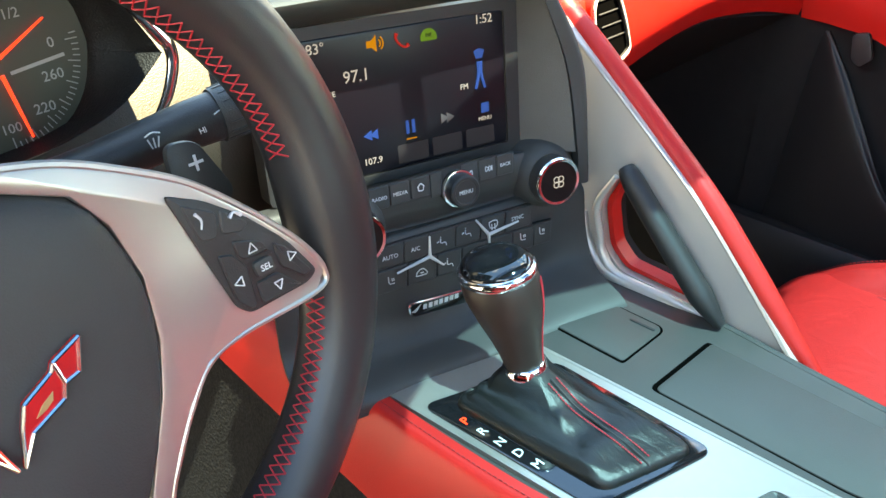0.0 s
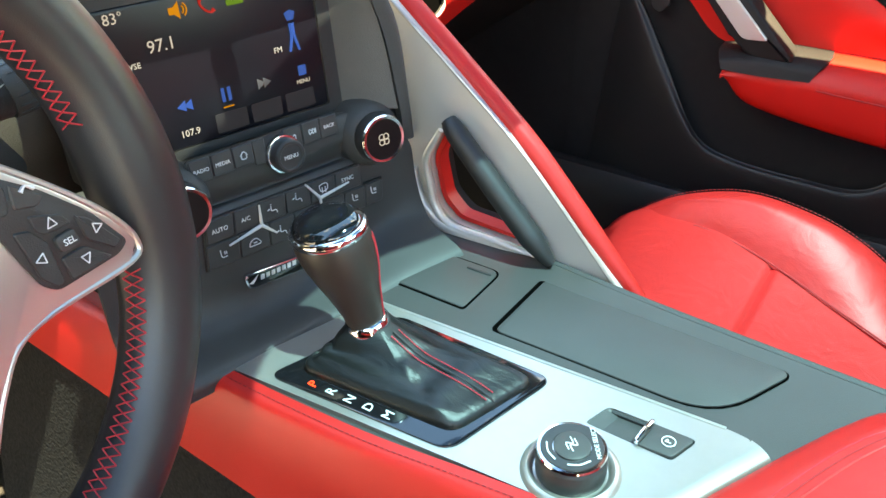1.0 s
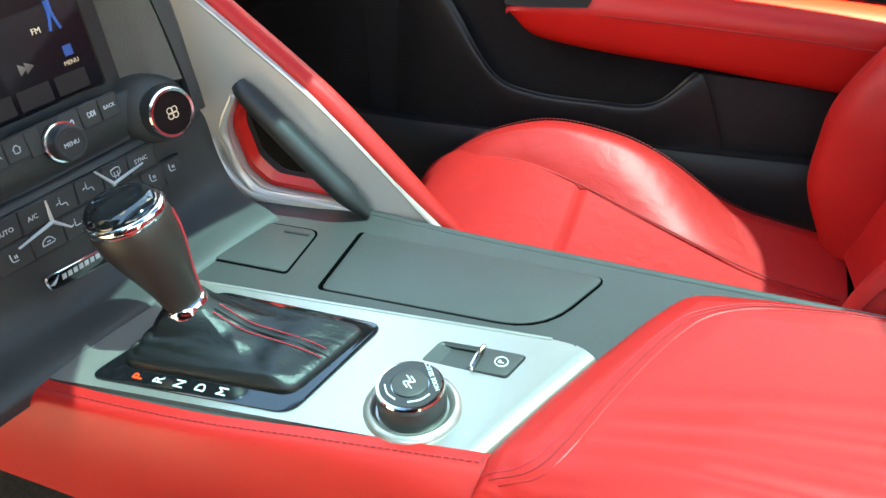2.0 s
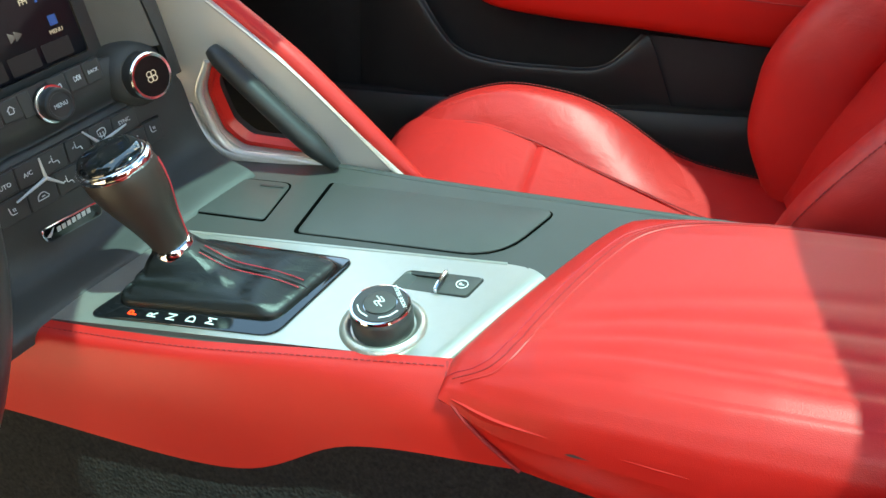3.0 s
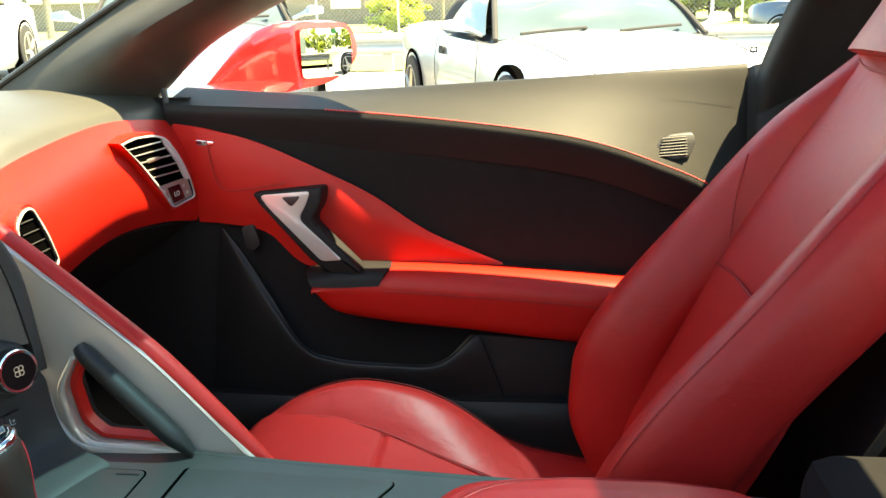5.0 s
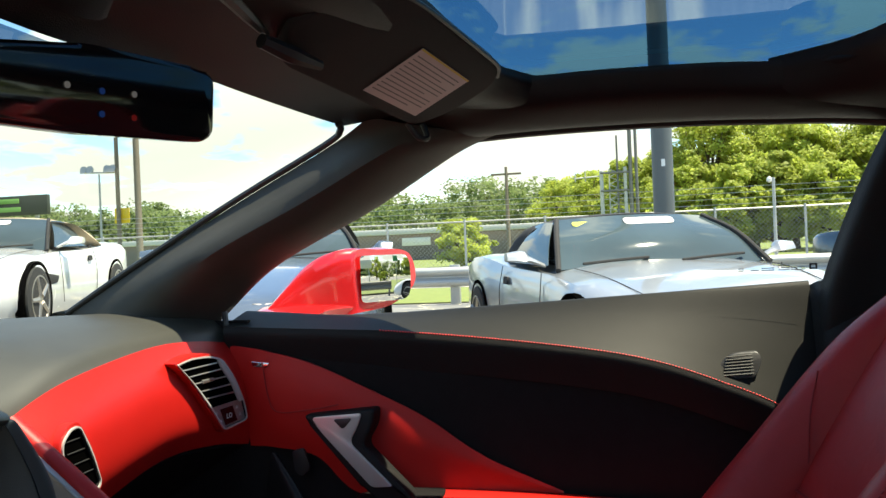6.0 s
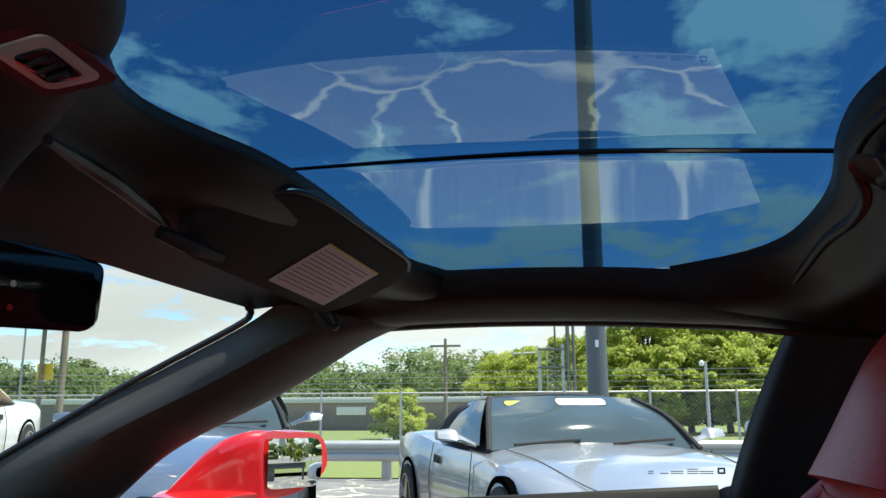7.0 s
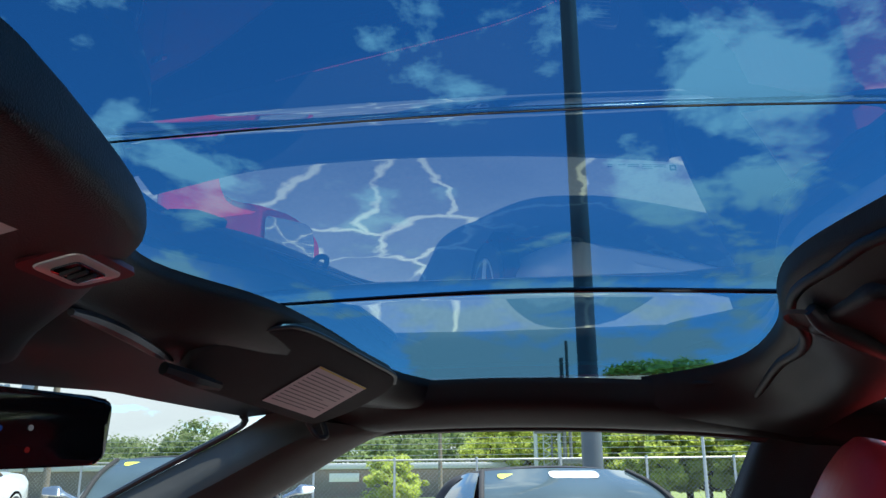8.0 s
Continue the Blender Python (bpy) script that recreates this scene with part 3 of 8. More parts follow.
def arm_rear(x):
    return float(np.interp(x, (-0.16, -0.13, -0.067, 0.003, 0.037, 0.07, 0.10), (-0.608, -0.630, -0.638, -0.640, -0.622, -0.585, -0.520)))
def arm_left(y):
    return float(np.interp(-y, (0.25, 0.262, 0.30, 0.34, 0.43, 0.54, 0.64), (-0.1165, -0.119, -0.131, -0.140, -0.152, -0.158, -0.156)))
def arm_right(y):
    return float(np.interp(-y, (0.30, 0.36, 0.40, 0.46, 0.526, 0.572, 0.64), (0.108, 0.099, 0.093, 0.088, 0.080, 0.072, 0.055)))
def arm_top(x, y):
    """Height of the padded lid: it rises from its front edge and rolls down at both sides."""
    d, e = arm_front(x) - y, y - arm_rear(x)
    h = float(np.interp(d, ARM_D, ARM_H)) - 0.600
    h *= float(np.interp(e, (0.0, 0.004, 0.014, 0.035), (0.0, 0.45, 0.85, 1.0)))
    h *= float(np.interp(x - arm_left(y), (0.0, 0.002, 0.006, 0.014, 0.026, 0.045), (0.0, 0.32, 0.60, 0.81, 0.94, 1.0)))
    h *= float(np.interp(arm_right(y) - x, (0.0, 0.004, 0.012, 0.028, 0.05), (0.10, 0.42, 0.70, 0.93, 1.0)))
    for x0, lean, w_, depth in ((-0.118, 0.05, 0.0040, 0.0012), (-0.098, 0.03, 0.0055, 0.0018), (-0.079, -0.01, 0.0042, 0.0011), (-0.060, -0.04, 0.0060, 0.0016), (-0.036, -0.06, 0.0070, 0.0008)):
        q = x - x0 - lean * (y + 0.40) - 0.003 * math.sin(20 * y + 40 * x0)
        h -= depth * math.exp(-(q / w_) ** 2) * math.exp(-((y + 0.43 + 0.4 * (x0 + 0.08)) / 0.125) ** 4)
    z = 0.600 + h
    side = float(np.interp(x - arm_left(y), (0.0, 0.045), (1.0, 0.0)))
    return z - side * side * float(np.interp(-y, (0.2575, 0.275, 0.30, 0.36, 0.64), (0.0, 0.008, 0.013, 0.009, 0.010)))
abm = bmesh.new()
agrid = []
for i in range(101):
    u = i / 100
    u = u * u * (3 - 2 * u) * 0.55 + u * 0.45
    col = []
    for j in range(81):
        v = (j / 80) ** 1.4 if j < 70 else 1 - (1 - (69 / 80) ** 1.4) * ((80 - j) / 11) ** 1.3
        y = -0.25 - 0.36 * v
        for _ in range(4):
            x = arm_left(y) + (arm_right(y) - arm_left(y)) * u
            y = arm_front(x) + (arm_rear(x) - arm_front(x)) * v
        col.append(abm.verts.new((x, y, arm_top(x, y))))
    agrid.append(col)
for i in range(100):
    for j in range(80):
        abm.faces.new((agrid[i][j], agrid[i + 1][j], agrid[i + 1][j + 1], agrid[i][j + 1]))
rim_v = [c[0] for c in agrid] + agrid[-1][1:] + [c[-1] for c in agrid[-2::-1]] + agrid[0][-2:0:-1]
low_v = [abm.verts.new((v.co.x + (0.004 if v.co.x < 0 else -0.004), v.co.y, min(0.592, v.co.z - 0.003))) for v in rim_v]
for i in range(len(rim_v)):
    k = (i + 1) % len(rim_v)
    abm.faces.new((rim_v[i], rim_v[k], low_v[k], low_v[i]))
part("cushion", abm, RED, arm)
part("side_wall", sheet([
    [(-0.1185, -0.2655, 0.602), (-0.130, -0.30, 0.600), (-0.139, -0.35, 0.602), (-0.150, -0.43, 0.602), (-0.155, -0.54, 0.602), (-0.154, -0.64, 0.602)],
    [(-0.1210, -0.2745, 0.592), (-0.128, -0.30, 0.590), (-0.132, -0.35, 0.592), (-0.147, -0.43, 0.594), (-0.153, -0.54, 0.594), (-0.153, -0.64, 0.592)],
    [(-0.1240, -0.2880, 0.578), (-0.128, -0.312, 0.576), (-0.132, -0.355, 0.580), (-0.148, -0.43, 0.584), (-0.154, -0.54, 0.586), (-0.154, -0.64, 0.584)],
    [(-0.1270, -0.3030, 0.566), (-0.134, -0.33, 0.565), (-0.143, -0.375, 0.568), (-0.150, -0.43, 0.572), (-0.155, -0.54, 0.574), (-0.154, -0.64, 0.572)],
    [(-0.1290, -0.3140, 0.555), (-0.135, -0.34, 0.556), (-0.144, -0.38, 0.559), (-0.150, -0.43, 0.562), (-0.154, -0.54, 0.564), (-0.152, -0.64, 0.560)]], 50, 26, 0.006, back=(1, 0, 0)), RED, arm, "red leather side below the lid")
part("panel_joint", tube([(-0.0905, -0.2560, 0.6065), (-0.112, -0.2610, 0.6020), (-0.1205, -0.2690, 0.5950), (-0.1255, -0.2840, 0.5800), (-0.1290, -0.3010, 0.5660), (-0.1305, -0.3130, 0.5560)], 0.0013, 30, 6), DARKRED, arm)
part("release_slot", tube([(-0.1335, -0.322, 0.5925), (-0.1375, -0.348, 0.5935), (-0.1425, -0.372, 0.5945)], [0.001, 0.0036, 0.001], 14, 8), BLACK, arm, "black release slot")
part("rear_wall", block((-0.145, -0.80, 0.30), (0.10, -0.645, 0.66), 0.03), SUEDE, console)

# ---- instrument panel stack ----
SX = Vector((0.96958, -0.24180, -0.03800))
SN = Vector((-0.23568, -0.96418, 0.12170))
SV = SN.cross(SX)
stack_m = Matrix((SX, SV, SN)).transposed().to_4x4()
stack_m.translation = (-0.043, 0.128, 0.754)
def on_stack(u, v, h=0.0):
    return stack_m @ Matrix.Translation((u, v, h))
def sp(u, v, h):
    return tuple(stack_m @ Vector((u, v, h)))
stack = thing("center_stack", "black dashboard centre stack with colour display and buttons", "dashboard")
display = part("display", plate(rounded([(-0.062, -0.010), (0.1235, -0.010), (0.1235, 0.0965), (-0.062, 0.0965)], 0.003), 0.004, on_stack(0, 0, 0.0), 0.0008), SCREEN, stack, "dark touch display showing the radio")
part("display_frame", holed(rounded([(-0.085, -0.018), (0.136, -0.018), (0.136, 0.106), (-0.085, 0.106)], 0.006), rounded([(-0.0625, -0.0105), (0.124, -0.0105), (0.124, 0.097), (-0.0625, 0.097)], 0.003), 0.02, on_stack(0, 0, 0.0012)), BLACK, stack)
part("cheek", sheet([[sp(0.1362, 0.108, 0.0), sp(0.139, 0.110, 0.014), sp(0.1415, 0.112, 0.026)], [sp(0.1365, 0.05, 0.0), sp(0.150, 0.05, 0.018), sp(0.162, 0.05, 0.030)], [sp(0.1365, -0.018, 0.001), sp(0.154, -0.020, 0.020), sp(0.1705, -0.022, 0.032)]], 12, 16, 0.008, back=-SN), mat("brown_grey_plastic", (0.085, 0.075, 0.066), 0.5, bump=0.3, bump_scale=1100), stack, "grey grained cheek beside the display")
part("hood_side", sheet([[sp(0.138, 0.118, 0.020), sp(0.146, 0.118, 0.024), sp(0.152, 0.118, 0.010)], [sp(0.142, 0.108, 0.0275), sp(0.152, 0.108, 0.030), sp(0.160, 0.108, 0.016)], [sp(0.1628, 0.05, 0.0315), sp(0.176, 0.05, 0.034), sp(0.188, 0.05, 0.018)], [sp(0.1715, -0.022, 0.0335), sp(0.182, -0.022, 0.034), sp(0.191, -0.02, 0.014)], [sp(0.174, -0.052, 0.030), sp(0.186, -0.052, 0.030), sp(0.195, -0.05, 0.010)]], 12, 26, 0.010, back=-SN), SOFT, stack)
part("hood_top", sheet([[sp(-0.10, 0.106, 0.004), sp(0.03, 0.108, 0.004), sp(0.136, 0.110, 0.008)], [sp(-0.10, 0.118, 0.030), sp(0.03, 0.120, 0.032), sp(0.140, 0.114, 0.028)], [sp(-0.10, 0.132, 0.026), sp(0.03, 0.134, 0.028), sp(0.146, 0.122, 0.022)], [sp(-0.10, 0.160, -0.06), sp(0.03, 0.160, -0.06), sp(0.150, 0.138, -0.03)]], 20, 16, 0.01, back=-SV), DASH, stack)
part("lower_body", sheet([
    [sp(-0.10, -0.0185, -0.004), sp(0.02, -0.0185, 0.000), sp(0.100, -0.0185, 0.002), sp(0.160, -0.0185, 0.008), sp(0.193, -0.020, 0.010)],
    [sp(-0.10, -0.0200, 0.012), sp(0.02, -0.0195, 0.016), sp(0.100, -0.0190, 0.016), sp(0.160, -0.0190, 0.018), sp(0.193, -0.030, 0.014)],
    [sp(-0.10, -0.036, 0.016), sp(0.02, -0.038, 0.018), sp(0.100, -0.037, 0.018), sp(0.160, -0.037, 0.022), sp(0.193, -0.040, 0.018)],
    [sp(-0.10, -0.052, 0.006), sp(0.02, -0.056, 0.010), sp(0.100, -0.055, 0.010), sp(0.160, -0.053, 0.012), sp(0.193, -0.058, 0.012)],
    [sp(-0.10, -0.061, 0.018), sp(0.02, -0.0605, 0.0185), sp(0.100, -0.0600, 0.0185), sp(0.160, -0.064, 0.016), sp(0.193, -0.068, 0.016)],
    [sp(-0.10, -0.100, 0.018), sp(0.02, -0.1035, 0.0185), sp(0.100, -0.101, 0.0185), sp(0.154, -0.097, 0.016), sp(0.193, -0.098, 0.018)],
    [sp(-0.10, -0.130, 0.018), sp(0.02, -0.132, 0.018), sp(0.100, -0.130, 0.018), sp(0.154, -0.125, 0.018), sp(0.193, -0.125, 0.026)],
    [sp(-0.10, -0.147, 0.030), sp(0.02, -0.149, 0.031), sp(0.100, -0.146, 0.032), sp(0.154, -0.140, 0.034), sp(0.193, -0.139, 0.040)],
    [sp(-0.10, -0.158, 0.065), sp(0.02, -0.158, 0.066), sp(0.100, -0.1565, 0.064), sp(0.154, -0.1535, 0.066), sp(0.193, -0.152, 0.070)], [sp(-0.10, -0.172, 0.066), sp(0.02, -0.172, 0.067), sp(0.100, -0.172, 0.072), sp(0.154, -0.170, 0.076), sp(0.193, -0.168, 0.080)]], 40, 70, 0.004, back=-SN), SOFT, stack)

def key(u0, u1, v0, v1, h, slant=0.0, mat_=None, r=0.0015, t=0.004):
    return plate(rounded([(u0, v0), (u1, v0), (u1 + slant, v1), (u0 + slant, v1)], r, 3), t, on_stack(0, 0, h), 0.0007, steps=1)
for k, u in enumerate((-0.0085, 0.0092, 0.0270)):
    part("button", key(u - 0.0084, u + 0.0084, -0.031 + 0.0006 * k, -0.0135, 0.0225), SOFT, stack)
for u in (0.0715, 0.0887, 0.1057):
    part("button", key(u - 0.0080, u + 0.0080, -0.0295, -0.0120, 0.0225), SOFT, stack)
part("button", key(0.0358, 0.0465, -0.033, -0.0130, 0.0222), SOFT, stack)
part("key_bed", plate(rounded([(-0.0185, -0.0325), (0.1150, -0.0310), (0.1150, -0.0112), (-0.0185, -0.0127)], 0.003), 0.002, on_stack(0, 0, 0.0212)), BLACK, stack)
part("key_bed", plate([(-0.0210, -0.1018), (0.1508, -0.1018), (0.1528, -0.0812), (0.1318, -0.0810), (0.1318, -0.0612), (-0.0165, -0.0612)], 0.003, on_stack(0, 0, 0.0212)), BLACK, stack)
part("menu_knob", turned([(0.0150, 0.0), (0.0150, 0.004), (0.0138, 0.0055), (0.0132, 0.0060), (0.0132, 0.014), (0.0120, 0.0152), (0.0100, 0.0152), (0.0095, 0.0146)], 36, on_stack(0.0600, -0.0300, 0.020)), BLACK, stack, "black round menu knob")
part("menu_ring", turned([(0.0152, 0.003), (0.0155, 0.004), (0.0150, 0.0055), (0.0138, 0.0058)], 36, on_stack(0.0600, -0.0300, 0.020)), CHROME, stack, "chrome ring")
for u0, u1, r in ((-0.0165, 0.0065, 0), (0.0075, 0.0290, 0), (0.0305, 0.0535, 0), (0.0545, 0.0775, 0), (0.0785, 0.1020, 0), (0.1030, 0.1290, 0)):
    part("climate_key", key(u0, u1, -0.0800, -0.0620, 0.0225, 0.002), SOFT, stack)
for u0, u1 in ((-0.0200, 0.0075), (0.0085, 0.0345), (0.0355, 0.0580), (0.0590, 0.0850), (0.0860, 0.1085), (0.1095, 0.1310), (0.1320, 0.1500)):
    part("climate_key", key(u0, u1, -0.1010, -0.0818, 0.0225, 0.002), SOFT, stack)
for u, v in ((0.0300, -0.0805), (0.0865, -0.0770)):
    yb = bmesh.new()
    for a, b in (((0, 0), (0.001, 0.017)), ((0, 0), (-0.030, -0.006)), ((0, 0), (0.012, -0.011))) if u < 0.05 else (((0, 0), (-0.012, 0.016)), ((0, 0), (0.030, 0.004)), ((0, 0), (0.000, -0.013))):
        tube([sp(u + a[0], v + a[1], 0.0232), sp(u + b[0], v + b[1], 0.0232)], [0.0016, 0.0008], 6, 6, bm=yb)
    part("chrome_strip", yb, SATIN, stack, "bright three-armed strip")
for u, v, h, name in ((0.146, -0.0395, 0.024, "fan_knob"), (-0.034, -0.042, 0.024, "temperature_knob")):
    km = on_stack(u, v, h) @ Matrix.Rotation(radians(-6), 4, 'Y')
    part("knob_pod", turned([(0.031, -0.030), (0.029, -0.010), (0.026, 0.002), (0.0215, 0.006)], 40, km), SOFT, stack)
    kn = part(name, turned([(0.0205, 0.004), (0.0205, 0.016), (0.0195, 0.0175)], 40, km), BLACK, stack, "black rotary knob")
    part("knob_ring", turned([(0.0200, 0.0160), (0.0203, 0.0180), (0.0192, 0.0195), (0.0172, 0.0192), (0.0168, 0.0170)], 40, km, caps=False), CHROME, kn, "chrome ring")
    part("knob_display", turned([(0.0172, 0.0180), (0.0172, 0.0186), (0.001, 0.0186)], 40, km), mat("dark_knob_display", (0.010, 0.004, 0.004), 0.5, spec=0.15), kn, "dark round display")
bm_ = plate(rounded([(0.0085, -0.1305), (0.0640, -0.1335), (0.0665, -0.1200), (0.0065, -0.1165)], 0.005), 0.004, on_stack(0, 0, 0.0225), 0.001)
badge = part("name_badge", bm_, CHROME, stack, "chrome name badge with dark fill")
part("badge_fill", plate(rounded([(0.0102, -0.1290), (0.0625, -0.1320), (0.0646, -0.1214), (0.0084, -0.1180)], 0.004), 0.001, on_stack(0, 0, 0.0229)), GLOSSY, badge)

# ---- buttress with the grab handle ----
but = thing("console_buttress", "satin silver buttress with red edge and black grab handle", "trim panel")
side_m = Matrix(((0, 0, -1, 0.150), (1, 0, 0, 0), (0, 1, 0, 0), (0, 0, 0, 1)))
b_out = rounded([(-0.146, 0.584), (0.020, 0.592), (0.072, 0.606), (0.082, 0.665), (0.098, 0.740), (0.140, 0.838), (0.130, 0.846), (0.075, 0.802), (0.022, 0.758), (-0.04, 0.704), (-0.09, 0.646)], [0.004, 0.02, 0.03, 0.03, 0.03, 0.004, 0.004, 0.02, 0.02, 0.02, 0.02], 6)
b_in = rounded([(0.030, 0.704), (0.049, 0.668), (0.041, 0.624), (0.022, 0.6070), (-0.055, 0.6035)], [0.006, 0.010, 0.009, 0.008, 0.005], 6)
part("face", holed(b_out, b_in, 0.012, side_m), SILVER, but)
b_mid = [(y, z) for y, z in rounded([(0.030, 0.7025), (0.0480, 0.668), (0.0400, 0.625), (0.0215, 0.6085), (-0.054, 0.6050)], [0.006, 0.010, 0.009, 0.008, 0.005], 6)]
b_small = [(y, z) for y, z in rounded([(0.028, 0.698), (0.0425, 0.667), (0.0352, 0.629), (0.0190, 0.6130), (-0.046, 0.6090)], [0.005, 0.008, 0.007, 0.006, 0.004], 6)]
part("red_lining", holed(b_mid, b_small, 0.014, side_m @ Matrix.Translation((0, 0, -0.006))), RED, but, "red leather lining of the opening")
part("lower_lip", tube([(0.147, 0.066, 0.655), (0.1455, 0.058, 0.625), (0.145, 0.030, 0.603), (0.146, -0.03, 0.5995), (0.149, -0.09, 0.596)], [0.004, 0.006, 0.0065, 0.005, 0.002], 30, 10), SILVER, but, "bright lower lip")
part("opening_rim", tube([(0.1475, 0.034, 0.700), (0.1465, 0.0505, 0.668), (0.1460, 0.0465, 0.640), (0.1455, 0.0410, 0.6205), (0.1452, 0.0225, 0.6045), (0.1455, -0.031, 0.6025), (0.1475, -0.070, 0.5990)], [0.0025, 0.0038, 0.0042, 0.0044, 0.0046, 0.0040, 0.002], 50, 12), SILVER, but, "rolled satin rim round the opening")
part("edge_bead", tube([(0.1505, -0.143, 0.587), (0.1505, -0.090, 0.649), (0.1505, -0.040, 0.703), (0.1505, 0.022, 0.757), (0.1505, 0.075, 0.801), (0.152, 0.132, 0.845)], 0.0019, 50, 8), SPOKE, but, "bright rounded edge")
part("edge_roll", tube([(0.168, -0.154, 0.574), (0.165, -0.095, 0.642), (0.165, -0.043, 0.698), (0.166, 0.020, 0.753), (0.167, 0.073, 0.798), (0.171, 0.138, 0.849)], [0.008, 0.0105, 0.011, 0.011, 0.0105, 0.010], 50, 14), RED, but, "red leather edge roll")
part("back_face", holed([(y + 0.01, z) for y, z in b_out], b_in, 0.010, side_m @ Matrix.Translation((0, 0, -0.026))), SUEDE, but)
part("grab_handle", tube([(0.139, 0.020, 0.716), (0.136, 0.009, 0.706), (0.135, -0.026, 0.668), (0.136, -0.064, 0.626), (0.139, -0.083, 0.604)], [0.007, 0.0098, 0.0105, 0.0108, 0.005], 36, 14, flat=1.1), HANDLE, but, "black soft-touch grab handle")

# ---- dashboard ----
dash = thing("dashboard", "black leather dash top with a red leather passenger panel", "dashboard")
part("top_pad", sheet([
    [(-0.80, 0.20, 0.86), (-0.40, 0.25, 0.90), (0.0, 0.26, 0.905), (0.20, 0.190, 0.822), (0.35, 0.188, 0.862), (0.52, 0.188, 0.876), (0.63, 0.178, 0.871), (0.71, 0.160, 0.860)],
    [(-0.80, 0.24, 0.89), (-0.40, 0.30, 0.925), (0.0, 0.31, 0.925), (0.20, 0.225, 0.862), (0.35, 0.225, 0.892), (0.52, 0.220, 0.900), (0.63, 0.203, 0.897), (0.715, 0.175, 0.888)],
    [(-0.80, 0.36, 0.90), (-0.40, 0.42, 0.93), (0.0, 0.43, 0.93), (0.20, 0.34, 0.912), (0.35, 0.34, 0.918), (0.52, 0.31, 0.918), (0.63, 0.27, 0.914), (0.72, 0.22, 0.911)],
    [(-0.78, 0.55, 0.90), (-0.40, 0.62, 0.93), (0.0, 0.64, 0.93), (0.20, 0.62, 0.93), (0.35, 0.60, 0.928), (0.52, 0.52, 0.924), (0.63, 0.44, 0.920), (0.72, 0.36, 0.916)],
    [(-0.70, 0.80, 0.88), (-0.40, 0.95, 0.90), (0.0, 1.00, 0.90), (0.20, 1.00, 0.90), (0.35, 0.95, 0.90), (0.52, 0.86, 0.89), (0.63, 0.78, 0.88), (0.72, 0.68, 0.88)]], 56, 30, 0.01, back=DOWN), DASH, dash)
part("red_panel", sheet([
    [(0.185, 0.186, 0.820), (0.25, 0.185, 0.848), (0.35, 0.187, 0.868), (0.52, 0.187, 0.881), (0.63, 0.177, 0.876), (0.705, 0.160, 0.865)],
    [(0.190, 0.162, 0.780), (0.25, 0.160, 0.805), (0.35, 0.164, 0.826), (0.52, 0.166, 0.838), (0.63, 0.152, 0.832), (0.703, 0.134, 0.822)],
    [(0.195, 0.160, 0.745), (0.25, 0.156, 0.765), (0.35, 0.158, 0.785), (0.52, 0.160, 0.797), (0.63, 0.144, 0.790), (0.70, 0.124, 0.780)],
    [(0.200, 0.170, 0.690), (0.25, 0.165, 0.710), (0.35, 0.164, 0.735), (0.52, 0.164, 0.752), (0.63, 0.146, 0.748), (0.70, 0.122, 0.735)],
    [(0.205, 0.205, 0.630), (0.25, 0.198, 0.655), (0.35, 0.190, 0.690), (0.52, 0.185, 0.718), (0.63, 0.158, 0.716), (0.70, 0.130, 0.702)]], 44, 30, 0.012, back=(0, 1, 0)), RED, dash, "red leather passenger panel")
part("lower_panel", sheet([
    [(0.16, 0.24, 0.61), (0.30, 0.205, 0.675), (0.40, 0.195, 0.700), (0.55, 0.185, 0.716), (0.70, 0.138, 0.702)],
    [(0.16, 0.50, 0.50), (0.30, 0.48, 0.52), (0.40, 0.46, 0.53), (0.55, 0.44, 0.53), (0.70, 0.40, 0.52)],
    [(0.16, 0.75, 0.21), (0.30, 0.75, 0.21), (0.40, 0.75, 0.21), (0.55, 0.75, 0.21), (0.70, 0.75, 0.21)]], 18, 14, 0.01, back=(0, 1, 0)), SUEDE, dash)
part("kick_panel", sheet([[(0.715, 0.13, 0.90), (0.72, 0.45, 0.90), (0.70, 0.85, 0.88)], [(0.700, 0.13, 0.60), (0.70, 0.45, 0.60), (0.68, 0.85, 0.60)], [(0.68, 0.13, 0.20), (0.68, 0.45, 0.20), (0.66, 0.85, 0.20)]], 10, 8, 0.01, back=(1, 0, 0)), SUEDE, dash)
part("door_jamb", sheet([[(0.742, 0.06, 0.88), (0.742, 0.5, 0.88), (0.73, 0.9, 0.86)], [(0.735, 0.06, 0.55), (0.73, 0.5, 0.55), (0.71, 0.9, 0.55)], [(0.72, 0.06, 0.20), (0.71, 0.5, 0.20), (0.69, 0.9, 0.20)]], 8, 8, 0.01, back=(1, 0, 0)), SUEDE, dash)
part("inner_bulkhead", sheet([
    [(-0.75, 0.32, 0.62), (-0.40, 0.36, 0.62), (0.17, 0.36, 0.63)], [(-0.75, 0.60, 0.45), (-0.40, 0.62, 0.45), (0.17, 0.62, 0.45)], [(-0.75, 0.78, 0.21), (-0.40, 0.78, 0.21), (0.17, 0.78, 0.21)]], 12, 10, 0.01, back=(0, 1, 0)), SUEDE, dash)
